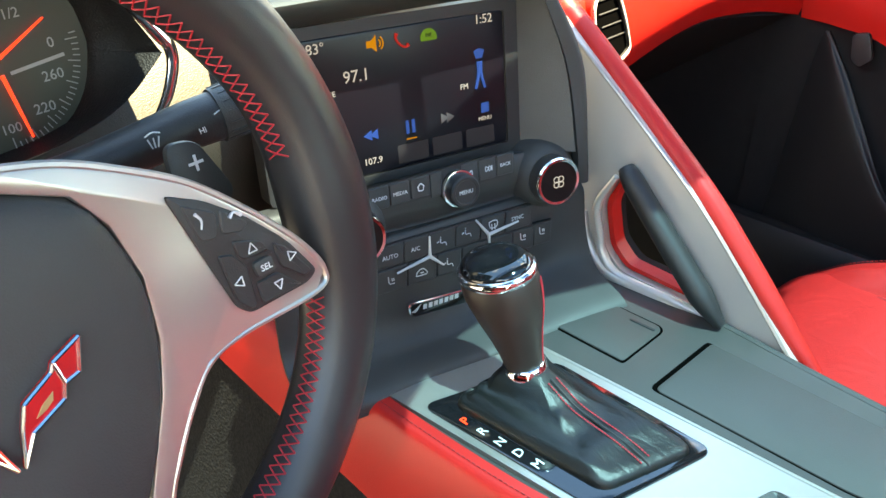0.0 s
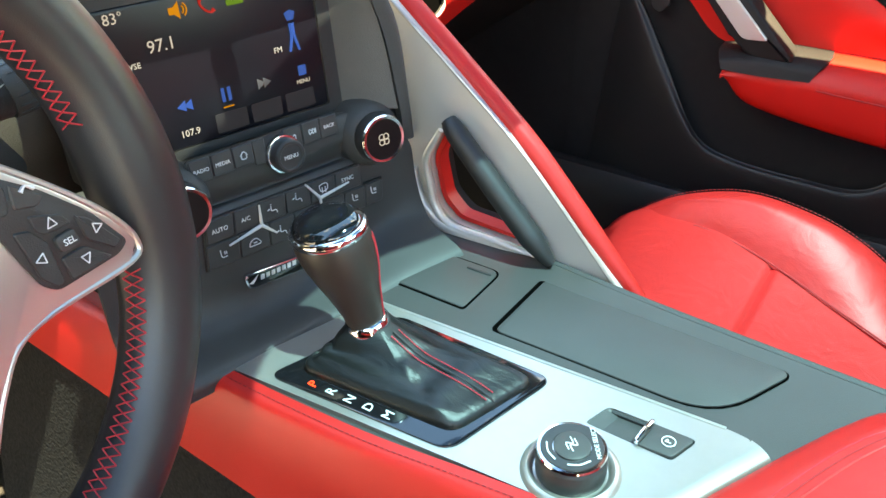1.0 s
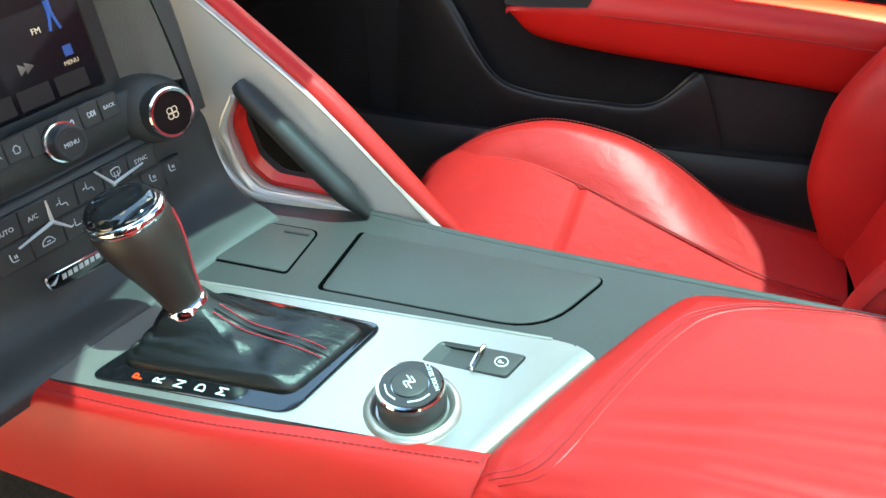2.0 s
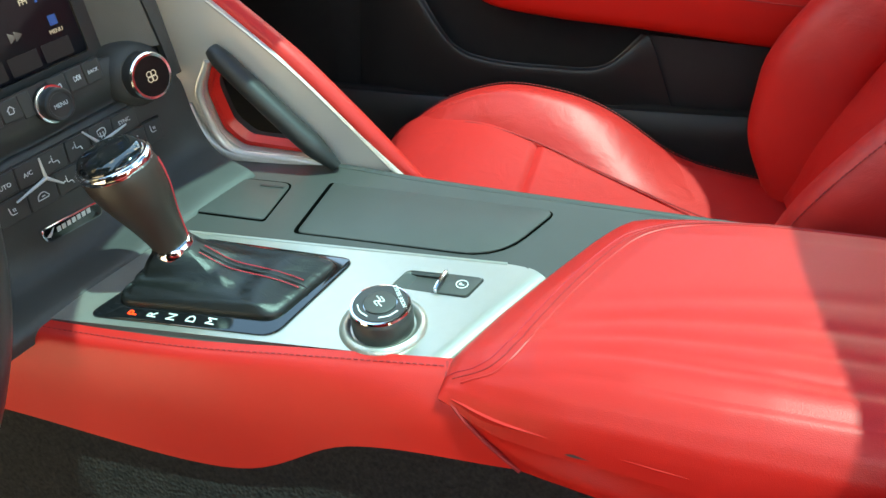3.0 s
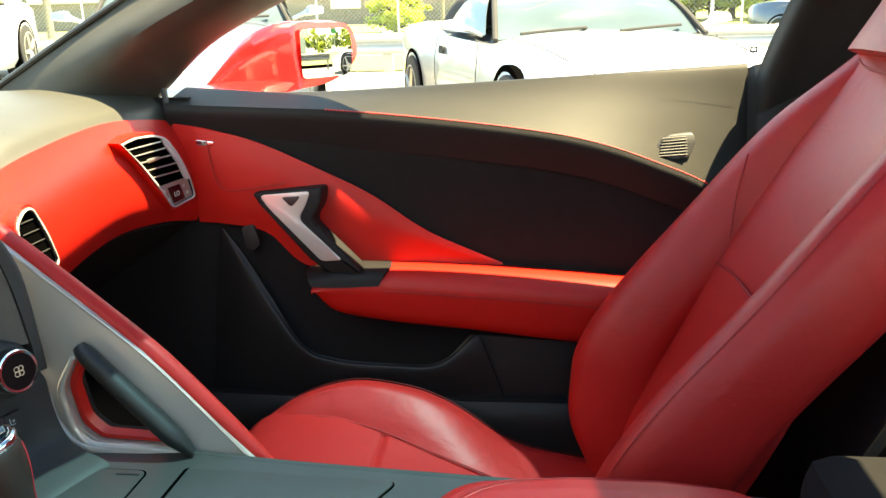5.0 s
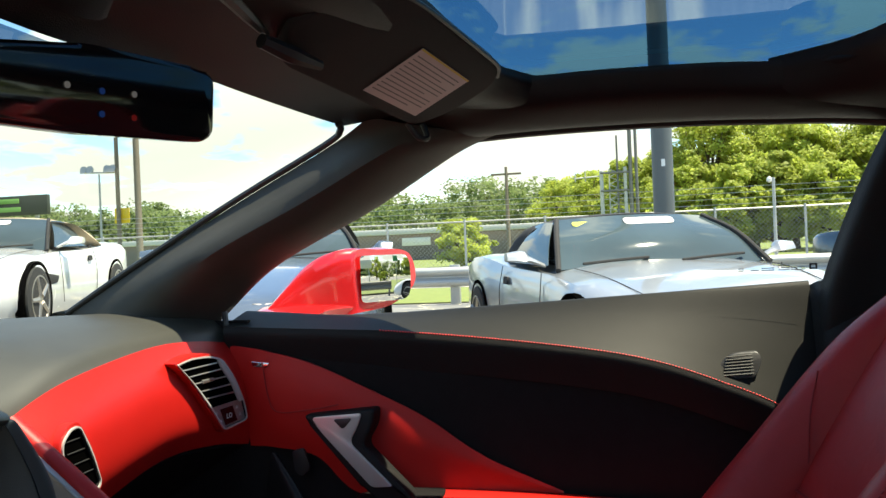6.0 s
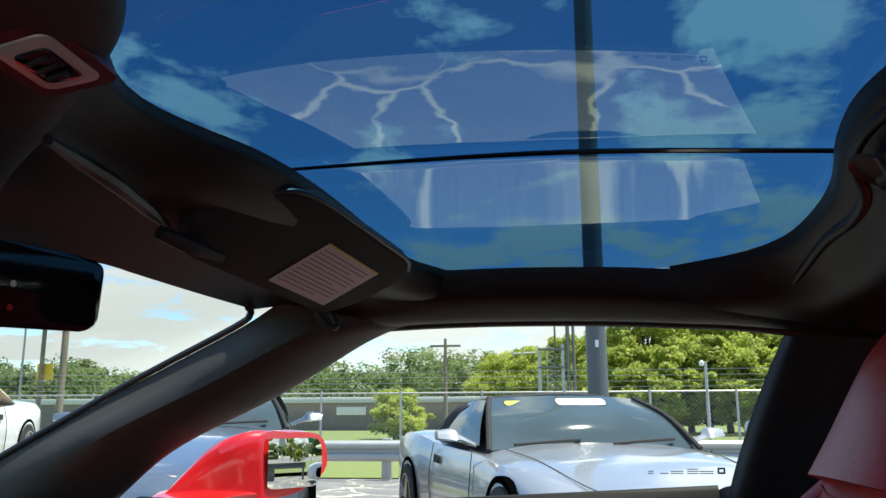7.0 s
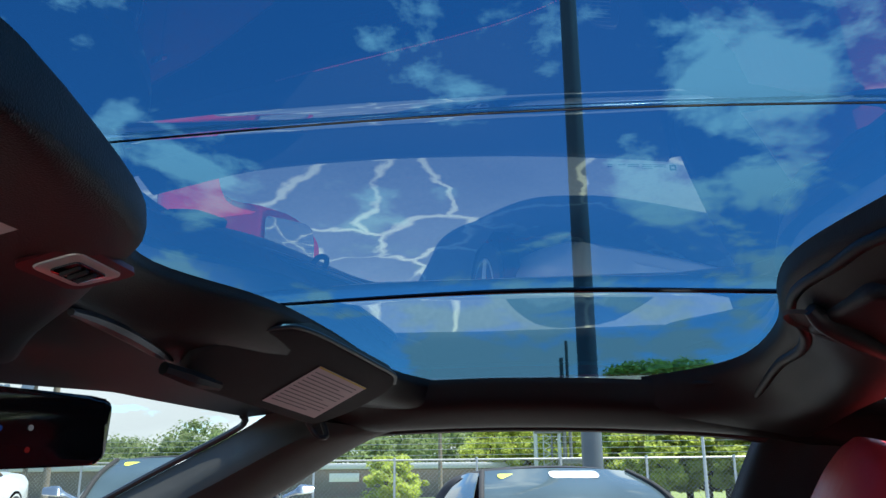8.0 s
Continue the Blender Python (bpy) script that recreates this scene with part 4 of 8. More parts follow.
part("driver_panel", sheet([
    [(-0.78, 0.22, 0.86), (-0.55, 0.26, 0.88), (-0.30, 0.26, 0.90), (-0.08, 0.22, 0.905), (0.10, 0.20, 0.895)],
    [(-0.78, 0.22, 0.76), (-0.55, 0.22, 0.76), (-0.30, 0.20, 0.77), (-0.10, 0.175, 0.78), (0.08, 0.16, 0.78)],
    [(-0.78, 0.30, 0.62), (-0.55, 0.30, 0.62), (-0.30, 0.28, 0.62), (-0.10, 0.24, 0.63), (0.10, 0.22, 0.63)]], 24, 18, 0.012, back=(0, 1, 0)), mat("tan_lit_dash_plastic", (0.036, 0.033, 0.026), 0.5, bump=0.3, bump_scale=1000), dash, "greyish beige panel round the gauges")

# out-of-view hood, added so that direct sun misses the dial
part("gauge_brow", sheet([[(-0.47, 0.07, 0.945), (-0.40, 0.075, 0.975), (-0.29, 0.08, 0.985), (-0.225, 0.085, 0.975), (-0.200, 0.10, 0.955)], [(-0.48, 0.20, 0.940), (-0.40, 0.20, 0.972), (-0.29, 0.20, 0.980), (-0.22, 0.20, 0.968), (-0.19, 0.20, 0.945)], [(-0.48, 0.34, 0.915), (-0.40, 0.34, 0.930), (-0.29, 0.34, 0.935), (-0.22, 0.34, 0.930), (-0.18, 0.34, 0.920)]], 20, 12, 0.012, back=DOWN), DASH, dash, "unseen black leather hood added to shade the gauges")

# ---- passenger door ----
door = thing("passenger_door", "passenger door with black leather top, red insert and armrest", "car door")
def dpt(y, z, off=0.0):
    """The inner face of the door, a little further out at its rear and tucked in at its foot."""
    return (0.700 + 0.016 * max(0.0, min(1.0, (0.1 - y) / 0.8)) - 0.025 * max(0.0, (0.65 - z) / 0.3) - off, y, z)
def belt(y):
    return 0.910 - 0.012 * max(0.0, min(1.0, (0.16 - y) / 0.18)) + 0.034 * max(0.0, (-0.02 - y) / 0.72) ** 1.15
SEAM_Y, SEAM_Z = (-0.75, -0.667, -0.60, -0.54, -0.476, -0.376, -0.237, -0.104, 0.165), (0.718, 0.768, 0.796, 0.818, 0.835, 0.852, 0.868, 0.880, 0.892)
def seam(y):
    return float(np.interp(y, SEAM_Y, SEAM_Z))
dys = [0.162, 0.10, 0.0, -0.1, -0.2, -0.3, -0.4, -0.476, -0.54, -0.60, -0.667, -0.745]
part("inner_panel", sheet([[dpt(y, 0.30 + (seam(y) - 0.314) * f) for y in dys + [-0.78]] for f in (0.0, 0.35, 0.55, 0.72, 0.88, 1.0)], 40, 30, 0.02, back=(1, 0, 0)), SUEDE, door, "black suede-like middle panel")
part("top_pad", sheet([[(x, y, belt(y) * (1 - f) + seam(y) * f) for y in dys] for x, f in ((0.794, 0.02), (0.785, 0.0), (0.776, 0.05), (0.755, 0.28), (0.733, 0.53), (0.712, 0.78), (0.6935, 1.0))], 60, 34, 0.006, back=(1, 0, -1)), DOOR_PAD, door, "black leather upper pad")
# darker leather than the pad above puts the roll's shade into its colour
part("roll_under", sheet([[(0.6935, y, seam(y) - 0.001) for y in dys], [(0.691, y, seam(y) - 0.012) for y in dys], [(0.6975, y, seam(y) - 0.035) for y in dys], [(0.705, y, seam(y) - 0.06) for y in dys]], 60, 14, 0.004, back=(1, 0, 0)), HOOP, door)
part("red_insert", sheet([
    [dpt(0.155, 0.862, 0.003), dpt(0.09, 0.852, 0.012), dpt(0.014, 0.831, 0.012), dpt(-0.085, 0.786, 0.012), dpt(-0.166, 0.744, 0.010), dpt(-0.254, 0.684, 0.008), dpt(-0.37, 0.632, 0.004)],
    [dpt(0.140, 0.80, 0.006), dpt(0.09, 0.795, 0.016), dpt(0.014, 0.785, 0.018), dpt(-0.085, 0.745, 0.018), dpt(-0.166, 0.710, 0.015), dpt(-0.254, 0.668, 0.010), dpt(-0.37, 0.629, 0.005)],
    [dpt(0.128, 0.75, 0.006), dpt(0.08, 0.745, 0.016), dpt(0.014, 0.72, 0.018), dpt(-0.075, 0.69, 0.018), dpt(-0.166, 0.672, 0.015), dpt(-0.254, 0.648, 0.010), dpt(-0.37, 0.626, 0.005)],
    [dpt(0.125, 0.700, 0.003), dpt(0.08, 0.699, 0.010), dpt(0.010, 0.685, 0.013), dpt(-0.055, 0.630, 0.014), dpt(-0.166, 0.622, 0.012), dpt(-0.254, 0.622, 0.010), dpt(-0.37, 0.622, 0.005)]], 44, 24, 0.008, back=(1, 0, 0)), RED, door, "red leather insert")
part("armrest", loft([
    [(0.700, y, zt + 0.004), (0.668, y, zt + 0.004), (0.645, y, zt - 0.004), (0.634, y, zt - 0.020), (0.634, y, (zt + zb) / 2), (0.642, y, zb + 0.010), (0.668, y, zb), (0.700, y, zb)]
    for y, zt, zb in ((-0.072, 0.619, 0.592), (-0.080, 0.624, 0.584), (-0.11, 0.630, 0.560), (-0.20, 0.632, 0.545), (-0.32, 0.628, 0.534), (-0.45, 0.620, 0.520), (-0.60, 0.608, 0.505), (-0.70, 0.600, 0.500))], 26, 40), RED, door, "red leather armrest")
part("armrest_cup", sheet([[(0.698, -0.060, 0.630), (0.70, -0.12, 0.638), (0.70, -0.19, 0.6375)], [(0.665, -0.058, 0.628), (0.665, -0.12, 0.6375), (0.665, -0.196, 0.6380)], [(0.640, -0.066, 0.622), (0.638, -0.12, 0.629), (0.640, -0.188, 0.6300)], [(0.632, -0.072, 0.612), (0.630, -0.12, 0.612), (0.633, -0.180, 0.614)]], 16, 14, 0.004, back=(0.5, 0, -1)), HOOP, door, "black plastic armrest front")
part("map_pocket", sheet([
    [dpt(0.085, 0.690, 0.004), dpt(0.045, 0.640, 0.018), dpt(0.006, 0.580, 0.026), dpt(-0.045, 0.505, 0.034), dpt(-0.10, 0.482, 0.036), dpt(-0.19, 0.475, 0.036), dpt(-0.27, 0.478, 0.034), dpt(-0.32, 0.520, 0.020)],
    [dpt(0.095, 0.660, 0.006), dpt(0.060, 0.615, 0.022), dpt(0.018, 0.555, 0.032), dpt(-0.045, 0.485, 0.042), dpt(-0.10, 0.464, 0.044), dpt(-0.19, 0.458, 0.044), dpt(-0.27, 0.460, 0.042), dpt(-0.34, 0.500, 0.026)],
    [dpt(0.12, 0.40, 0.006), dpt(0.07, 0.36, 0.020), dpt(0.02, 0.34, 0.028), dpt(-0.045, 0.33, 0.030), dpt(-0.10, 0.33, 0.030), dpt(-0.19, 0.33, 0.030), dpt(-0.27, 0.33, 0.030), dpt(-0.40, 0.33, 0.026)]], 44, 14, 0.006, back=(1, 0, 0)), POCKET, door, "black moulded map pocket")
part("lower_trim", sheet([[dpt(-0.33, 0.515, 0.012), dpt(-0.55, 0.500, 0.012), dpt(-0.75, 0.49, 0.012)], [dpt(-0.33, 0.43, 0.020), dpt(-0.55, 0.42, 0.020), dpt(-0.75, 0.42, 0.020)], [dpt(-0.33, 0.32, 0.022), dpt(-0.55, 0.32, 0.022), dpt(-0.75, 0.32, 0.022)]], 14, 10, 0.006, back=(1, 0, 0)), POCKET, door)
pull_m = Matrix(((0.10, 0.08, -0.99, 0.604), (0.99, 0.0, 0.12, 0), (0, 1, 0, 0), (0, 0, 0, 1)))
part("pull_surround", plate(rounded([(0.026, 0.7545), (-0.095, 0.7660), (-0.092, 0.738), (-0.074, 0.712), (-0.148, 0.643), (-0.158, 0.630), (-0.105, 0.6275), (-0.080, 0.643), (0.0, 0.727)], [0.012, 0.008, 0.012, 0.02, 0.01, 0.008, 0.008, 0.012, 0.02], 5), 0.028, pull_m, 0.005, steps=3), HOOP, door, "black pull handle surround")
part("pull_inlay", plate(rounded([(0.010, 0.7515), (-0.076, 0.7600), (-0.068, 0.738), (-0.054, 0.716), (-0.124, 0.653), (-0.090, 0.650), (-0.010, 0.7285)], [0.010, 0.008, 0.012, 0.02, 0.006, 0.008, 0.02], 5), 0.004, pull_m @ Matrix.Translation((0, 0, 0.0028)), 0.0015), SILVER, door, "satin silver handle inlay")
part("release_button", plate(rounded([(-0.028, 0.750), (-0.061, 0.7525), (-0.045, 0.7345)], 0.006), 0.003, pull_m @ Matrix.Translation((0, 0, 0.0045)), 0.001), BLACK, door)
part("speaker_badge", plate(rounded([(0.113, 0.8365), (0.083, 0.8335), (0.087, 0.8265), (0.112, 0.8285)], 0.002), 0.003, Matrix(((0.0, 0, -1, 0.685), (1, 0, 0, 0), (0, 1, 0, 0), (0, 0, 0, 1))), 0.0006), CHROME, door, "small silver speaker badge")
grille = part("tweeter_grille", plate(rounded([(-0.596, 0.813), (-0.618, 0.833), (-0.657, 0.836), (-0.662, 0.826), (-0.652, 0.800), (-0.620, 0.798)], [0.004, 0.012, 0.006, 0.006, 0.01, 0.012], 5), 0.010, Matrix(((0.0, 0.45, -0.89, 0.7085 - 0.45 * 0.818), (1, 0, 0, 0), (0, 1, 0.0, 0), (0, 0, 0, 1))), 0.002), BLACK, door, "black tweeter grille")
for k in range(7):
    y0 = 0.803 + 0.0042 * k
    part("slat", tube([(0.7068 + 0.45 * (y0 - 0.818), -0.606 - 0.001 * k, y0), (0.7068 + 0.45 * (y0 - 0.818), -0.648, y0 + 0.003)], 0.0011, 4, 6), DASH, grille)
part("switch_pad", plate(rounded([(0.050, 0.695), (0.030, 0.700), (0.020, 0.668), (0.034, 0.655), (0.046, 0.662)], 0.006), 0.006, Matrix(((0.0, 0, -1, 0.681), (1, 0, 0, 0), (0, 1, 0, 0), (0, 0, 0, 1))), 0.001), BLACK, door, "black seat switch pad")
part("outer_skin", sheet([[(0.800, y, belt(y) - 0.006) for y in dys], [(0.86, y, 0.80) for y in dys], [(0.90, y, 0.60) for y in dys], [(0.88, y, 0.25) for y in dys]], 30, 14, 0.004, back=(-1, 0, 0)), REDPAINT, door, "red painted outer skin")
part("front_jamb", tube([(0.708, 0.166, 0.915), (0.702, 0.158, 0.860), (0.700, 0.140, 0.780), (0.699, 0.133, 0.715)], 0.005, 30, 8), BLACK, door, "black rubber seal at the dash gap")
wg = thing("passenger_window", "clear raised passenger door window", "car window")
part("pane", sheet([[(0.792, 0.16, 0.885), (0.790, -0.25, 0.875), (0.788, -0.775, 0.895)], [(0.752, 0.02, 1.00), (0.745, -0.3, 1.05), (0.735, -0.80, 1.05)], [(0.655, -0.26, 1.162), (0.660, -0.5, 1.167), (0.645, -0.825, 1.148)]], 12, 10, 0), WINGLASS, wg)

# door out of view, added closed to cut light from the driver's side
ddoor = thing("driver_door", "unseen driver door with black leather top, window lowered, added to cut side light", "car door")
def mirrored(rows):
    return [[(-x, y, z) for x, y, z in r] for r in rows]
part("inner_panel", sheet(mirrored([[dpt(y, 0.30 + (seam(y) - 0.314) * f) for y in dys + [-0.78]] for f in (0.0, 0.35, 0.55, 0.72, 0.88, 1.0)]), 30, 20, 0.02, back=(-1, 0, 0)), SUEDE, ddoor)
part("top_pad", sheet(mirrored([[(x, y, belt(y) * (1 - f) + seam(y) * f) for y in dys] for x, f in ((0.794, 0.02), (0.785, 0.0), (0.776, 0.05), (0.755, 0.28), (0.733, 0.53), (0.712, 0.78), (0.6935, 1.0))]), 40, 24, 0.006, back=(-1, 0, -1)), DOOR_PAD, ddoor, "black leather upper pad")
part("armrest", loft(mirrored([[(0.700, y, zt + 0.004), (0.668, y, zt + 0.004), (0.645, y, zt - 0.004), (0.634, y, zt - 0.020), (0.634, y, (zt + zb) / 2), (0.642, y, zb + 0.010), (0.668, y, zb), (0.700, y, zb)] for y, zt, zb in ((-0.08, 0.624, 0.584), (-0.11, 0.630, 0.560), (-0.32, 0.628, 0.534), (-0.70, 0.600, 0.500))]), 20, 20), RED, ddoor, "red leather armrest")
part("outer_skin", sheet(mirrored([[(0.800, y, belt(y) - 0.006) for y in dys], [(0.86, y, 0.80) for y in dys], [(0.90, y, 0.60) for y in dys], [(0.88, y, 0.25) for y in dys]]), 30, 14, 0.004, back=(1, 0, 0)), REDPAINT, ddoor, "red painted outer skin")

# ---- passenger seat ----
seat = thing("passenger_seat", "red leather bucket seat with raised side bolsters", "car seat")
seat_ins = [(0.02, 0.395, 0.0), (-0.03, 0.442, 0.0), (-0.12, 0.460, 0), (-0.20, 0.452, 0), (-0.30, 0.425, 0), (-0.42, 0.392, 0), (-0.53, 0.370, 0)]
def grooved(bm, axis, at, depth, wide):
    """Presses a sewn groove into a padded surface."""
    for v in bm.verts:
        v.co.z -= depth * math.exp(-((v.co[axis] - at) / wide) ** 2)
    return bm
part("seat_cushion", grooved(sheet([[(0.215, y, z + 0.004), (0.30, y, z - 0.004), (0.37, y, z - 0.007), (0.44, y, z - 0.004), (0.525, y, z + 0.004)] for y, z, _ in [(0.045, 0.30, 0)] + seat_ins], 30, 170, 0.06, back=DOWN), 1, -0.210, 0.0050, 0.0045), RED_SEAT, seat)
ridge = [(0.060, 0.345), (0.047, 0.366), (0.0, 0.419), (-0.059, 0.464), (-0.121, 0.490), (-0.173, 0.497), (-0.239, 0.487), (-0.283, 0.471), (-0.319, 0.450), (-0.366, 0.416), (-0.403, 0.398), (-0.44, 0.388), (-0.53, 0.372)]
def seat_z(y):
    return float(np.interp(-y, [-p[0] for p in seat_ins], [p[1] for p in seat_ins]))
def bolster_ring(y, z, sx):
    """A padded roll: steep outside, sloping down to the cushion inside, wider towards the rear."""
    wi = float(np.interp(-y, (-0.06, 0.115, 0.25, 0.40, 0.53), (0.030, 0.040, 0.072, 0.108, 0.115)))
    zi = min(z - 0.006, seat_z(y) - 0.003)
    return [(0.37 + sx * (0.165 + dx_), y, zz) for dx_, zz in ((-wi, zi), (-0.72 * wi, zi + 0.46 * (z - zi)), (-0.40 * wi, zi + 0.82 * (z - zi)), (-0.008, z), (0.020, z - 0.006), (0.038, z - 0.032), (0.045, z - 0.10), (-0.01, z - 0.12), (-0.9 * wi, zi - 0.05))]
for sx in (1, -1):
    part("seat_bolster", loft([bolster_ring(y, z, sx) for y, z in ridge], 36, 70), RED_SEAT, seat)
back_c = [(-0.530, 0.380), (-0.560, 0.48), (-0.610, 0.58), (-0.665, 0.70), (-0.725, 0.81), (-0.785, 0.91), (-0.83, 0.985)]
part("backrest", sheet([[(0.235, y + 0.006, z), (0.30, y - 0.004, z), (0.37, y - 0.008, z), (0.44, y - 0.004, z), (0.505, y + 0.006, z)] for y, z in back_c], 22, 36, 0.06, back=(0, -1, 0)), RED_SEAT, seat)
b_ridge = [(-0.50, 0.375, 0.160), (-0.474, 0.44, 0.172), (-0.474, 0.50, 0.176), (-0.485, 0.56, 0.178), (-0.535, 0.643, 0.178), (-0.625, 0.755, 0.176), (-0.715, 0.867, 0.165), (-0.79, 0.94, 0.140), (-0.85, 1.00, 0.110)]
for sx in (1, -1):
    part("back_bolster", loft([[(0.37 + sx * (w + dx_), y - dy, z + 0.3 * dy * 0) for dx_, dy in ((-0.045, 0.055), (-0.025, 0.014), (0.0, 0.0), (0.022, 0.006), (0.038, 0.040), (0.034, 0.12), (-0.02, 0.14), (-0.05, 0.10))] for y, z, w in b_ridge], 28, 44), RED_SEAT, seat)
part("head_rest", loft([[(0.37 + 0.9 * dx_ * w, y + dy, z + dz) for dx_, dy, dz in ((-1, -0.01, 0), (-0.8, 0.028, 0.012), (0, 0.040, 0.016), (0.8, 0.028, 0.012), (1, -0.01, 0), (0.9, -0.06, -0.01), (0, -0.075, -0.012), (-0.9, -0.06, -0.01))] for y, z, w in ((-0.815, 0.955, 0.160), (-0.840, 1.00, 0.150), (-0.862, 1.045, 0.135), (-0.882, 1.085, 0.115), (-0.897, 1.108, 0.085), (-0.905, 1.117, 0.04))], 28, 24), RED_SEAT, seat)
part("seat_base", block((0.20, -0.55, 0.21), (0.54, -0.02, 0.36), 0.03), BLACK, seat, "black seat base")
part("back_shell", sheet([[(0.17, -0.62, 0.40), (0.37, -0.66, 0.40), (0.57, -0.62, 0.40)], [(0.17, -0.78, 0.70), (0.37, -0.80, 0.70), (0.57, -0.78, 0.70)], [(0.20, -0.90, 0.95), (0.37, -0.92, 0.98), (0.54, -0.90, 0.95)]], 14, 14, 0.01, back=(0, -1, 0)), BLACK, seat, "black hard seat back")

# ---- driver seat edge ----
dseat = thing("driver_seat", "red leather driver seat with stitched bolster", "car seat")
part("seat_bolster", loft([[(-0.215 + dx_, y, z - dz) for dx_, dz in ((0.040, 0.050), (0.022, 0.010), (0.0, 0.0), (-0.025, 0.012), (-0.05, 0.045), (-0.05, 0.12), (0.03, 0.12), (0.045, 0.09))] for y, z in ((-0.40, 0.40), (-0.46, 0.47), (-0.54, 0.52), (-0.62, 0.545), (-0.72, 0.56))], 26, 24), RED_SEAT, dseat)
dback_ridge = ((-0.440, 0.545), (-0.470, 0.584), (-0.500, 0.618), (-0.545, 0.664), (-0.590, 0.712), (-0.640, 0.765), (-0.690, 0.815))
part("back_bolster", loft([[(-0.17 + dx_, y - 0.73 * d, z - 0.69 * d) for dx_, d in ((0.0, 0.012), (-0.010, 0.001), (-0.040, -0.006), (-0.080, 0.006), (-0.115, 0.035), (-0.12, 0.09), (-0.01, 0.10), (0.003, 0.035))] for y, z in dback_ridge], 32, 30), RED_SEAT, dseat)
part("seam", tube([(-0.176, y + 0.001, z + 0.001) for y, z in dback_ridge], 0.0022, 40, 8), RED_SEAT, dseat, "raised leather seam along the bolster")

part("seat_cushion", sheet([[(-0.60, y, z - 0.05), (-0.56, y, z + 0.02), (-0.48, y, z), (-0.38, y, z), (-0.31, y, z + 0.01), (-0.285, y, z - 0.05)] for y, z in ((-0.12, 0.36), (-0.16, 0.395), (-0.30, 0.405), (-0.46, 0.38), (-0.60, 0.37))], 20, 16, 0.05, back=DOWN), RED_SEAT, dseat)
part("backrest", sheet([[(-0.56, y, z), (-0.44, y - 0.02, z), (-0.30, y, z)] for y, z in ((-0.66, 0.38), (-0.74, 0.60), (-0.84, 0.85), (-0.90, 1.00))], 14, 16, 0.07, back=(0, -1, 0)), RED_SEAT, dseat)

# ---- floor and rear ----
part("floor", block((-0.78, -1.3, 0.17), (0.78, 1.0, 0.21)), CARPET)
tagged(bpy.data.objects["floor"], "charcoal looped carpet on the car floor", "carpet", kind="structure")
sillb = thing("door_sill", "black plastic door sill beside the passenger seat", "sill")
part("sill_body", sheet([[(0.66, 0.6, 0.44), (0.66, 0.0, 0.42), (0.66, -0.8, 0.42)], [(0.63, 0.6, 0.42), (0.63, 0.0, 0.40), (0.63, -0.8, 0.40)], [(0.60, 0.6, 0.21), (0.60, 0.0, 0.21), (0.60, -0.8, 0.21)]], 14, 10, 0.02, back=(1, 0, 0)), POCKET, sillb)
rear = thing("rear_bulkhead", "black trimmed bulkhead and pillar behind the seats", "trim panel")
part("pillar", sheet([
    [(0.752, -0.745, 0.86), (0.735, -0.752, 0.93), (0.705, -0.785, 1.04), (0.672, -0.822, 1.135), (0.655, -0.84, 1.165)],
    [(0.715, -0.752, 0.86), (0.700, -0.765, 0.93), (0.672, -0.800, 1.04), (0.645, -0.835, 1.135), (0.625, -0.852, 1.17)],
    [(0.705, -0.80, 0.86), (0.690, -0.815, 0.93), (0.664, -0.850, 1.04), (0.630, -0.880, 1.135), (0.605, -0.895, 1.175)],
    [(0.690, -0.86, 0.86), (0.675, -0.875, 0.93), (0.645, -0.905, 1.04), (0.600, -0.930, 1.135), (0.575, -0.94, 1.18)],
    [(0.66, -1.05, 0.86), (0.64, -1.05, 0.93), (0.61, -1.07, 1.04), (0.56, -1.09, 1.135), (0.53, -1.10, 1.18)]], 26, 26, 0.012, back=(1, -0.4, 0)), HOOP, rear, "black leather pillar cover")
part("pillar_edge", sheet([[(0.790, -0.746, 0.925), (0.760, -0.742, 0.90), (0.715, -0.738, 0.78), (0.690, -0.735, 0.60), (0.67, -0.735, 0.30)], [(0.750, -0.765, 0.935), (0.720, -0.765, 0.90), (0.680, -0.760, 0.78), (0.660, -0.755, 0.60), (0.64, -0.755, 0.30)], [(0.700, -0.86, 0.940), (0.680, -0.86, 0.90), (0.66, -0.86, 0.78), (0.64, -0.86, 0.60), (0.62, -0.86, 0.30)]], 18, 10, 0.012, back=(1, -0.6, 0)), HOOP, rear)
part("pillar_foot", sheet([[(0.752, -0.745, 0.862), (0.70, -0.752, 0.75), (0.68, -0.76, 0.50), (0.66, -0.76, 0.25)], [(0.66, -1.05, 0.862), (0.64, -1.05, 0.75), (0.62, -1.05, 0.50), (0.60, -1.05, 0.25)]], 14, 4, 0.01, back=(1, -1, 0)), SUEDE, rear)
part("bulkhead", sheet([[(-0.75, -1.06, 0.80), (0.0, -1.06, 0.80), (0.68, -1.06, 0.80)], [(-0.75, -1.02, 0.5), (0.0, -1.02, 0.5), (0.68, -1.02, 0.5)], [(-0.75, -1.0, 0.2), (0.0, -1.0, 0.2), (0.68, -1.0, 0.2)]], 12, 8, 0.01, back=(0, -1, 0)), SUEDE, rear)

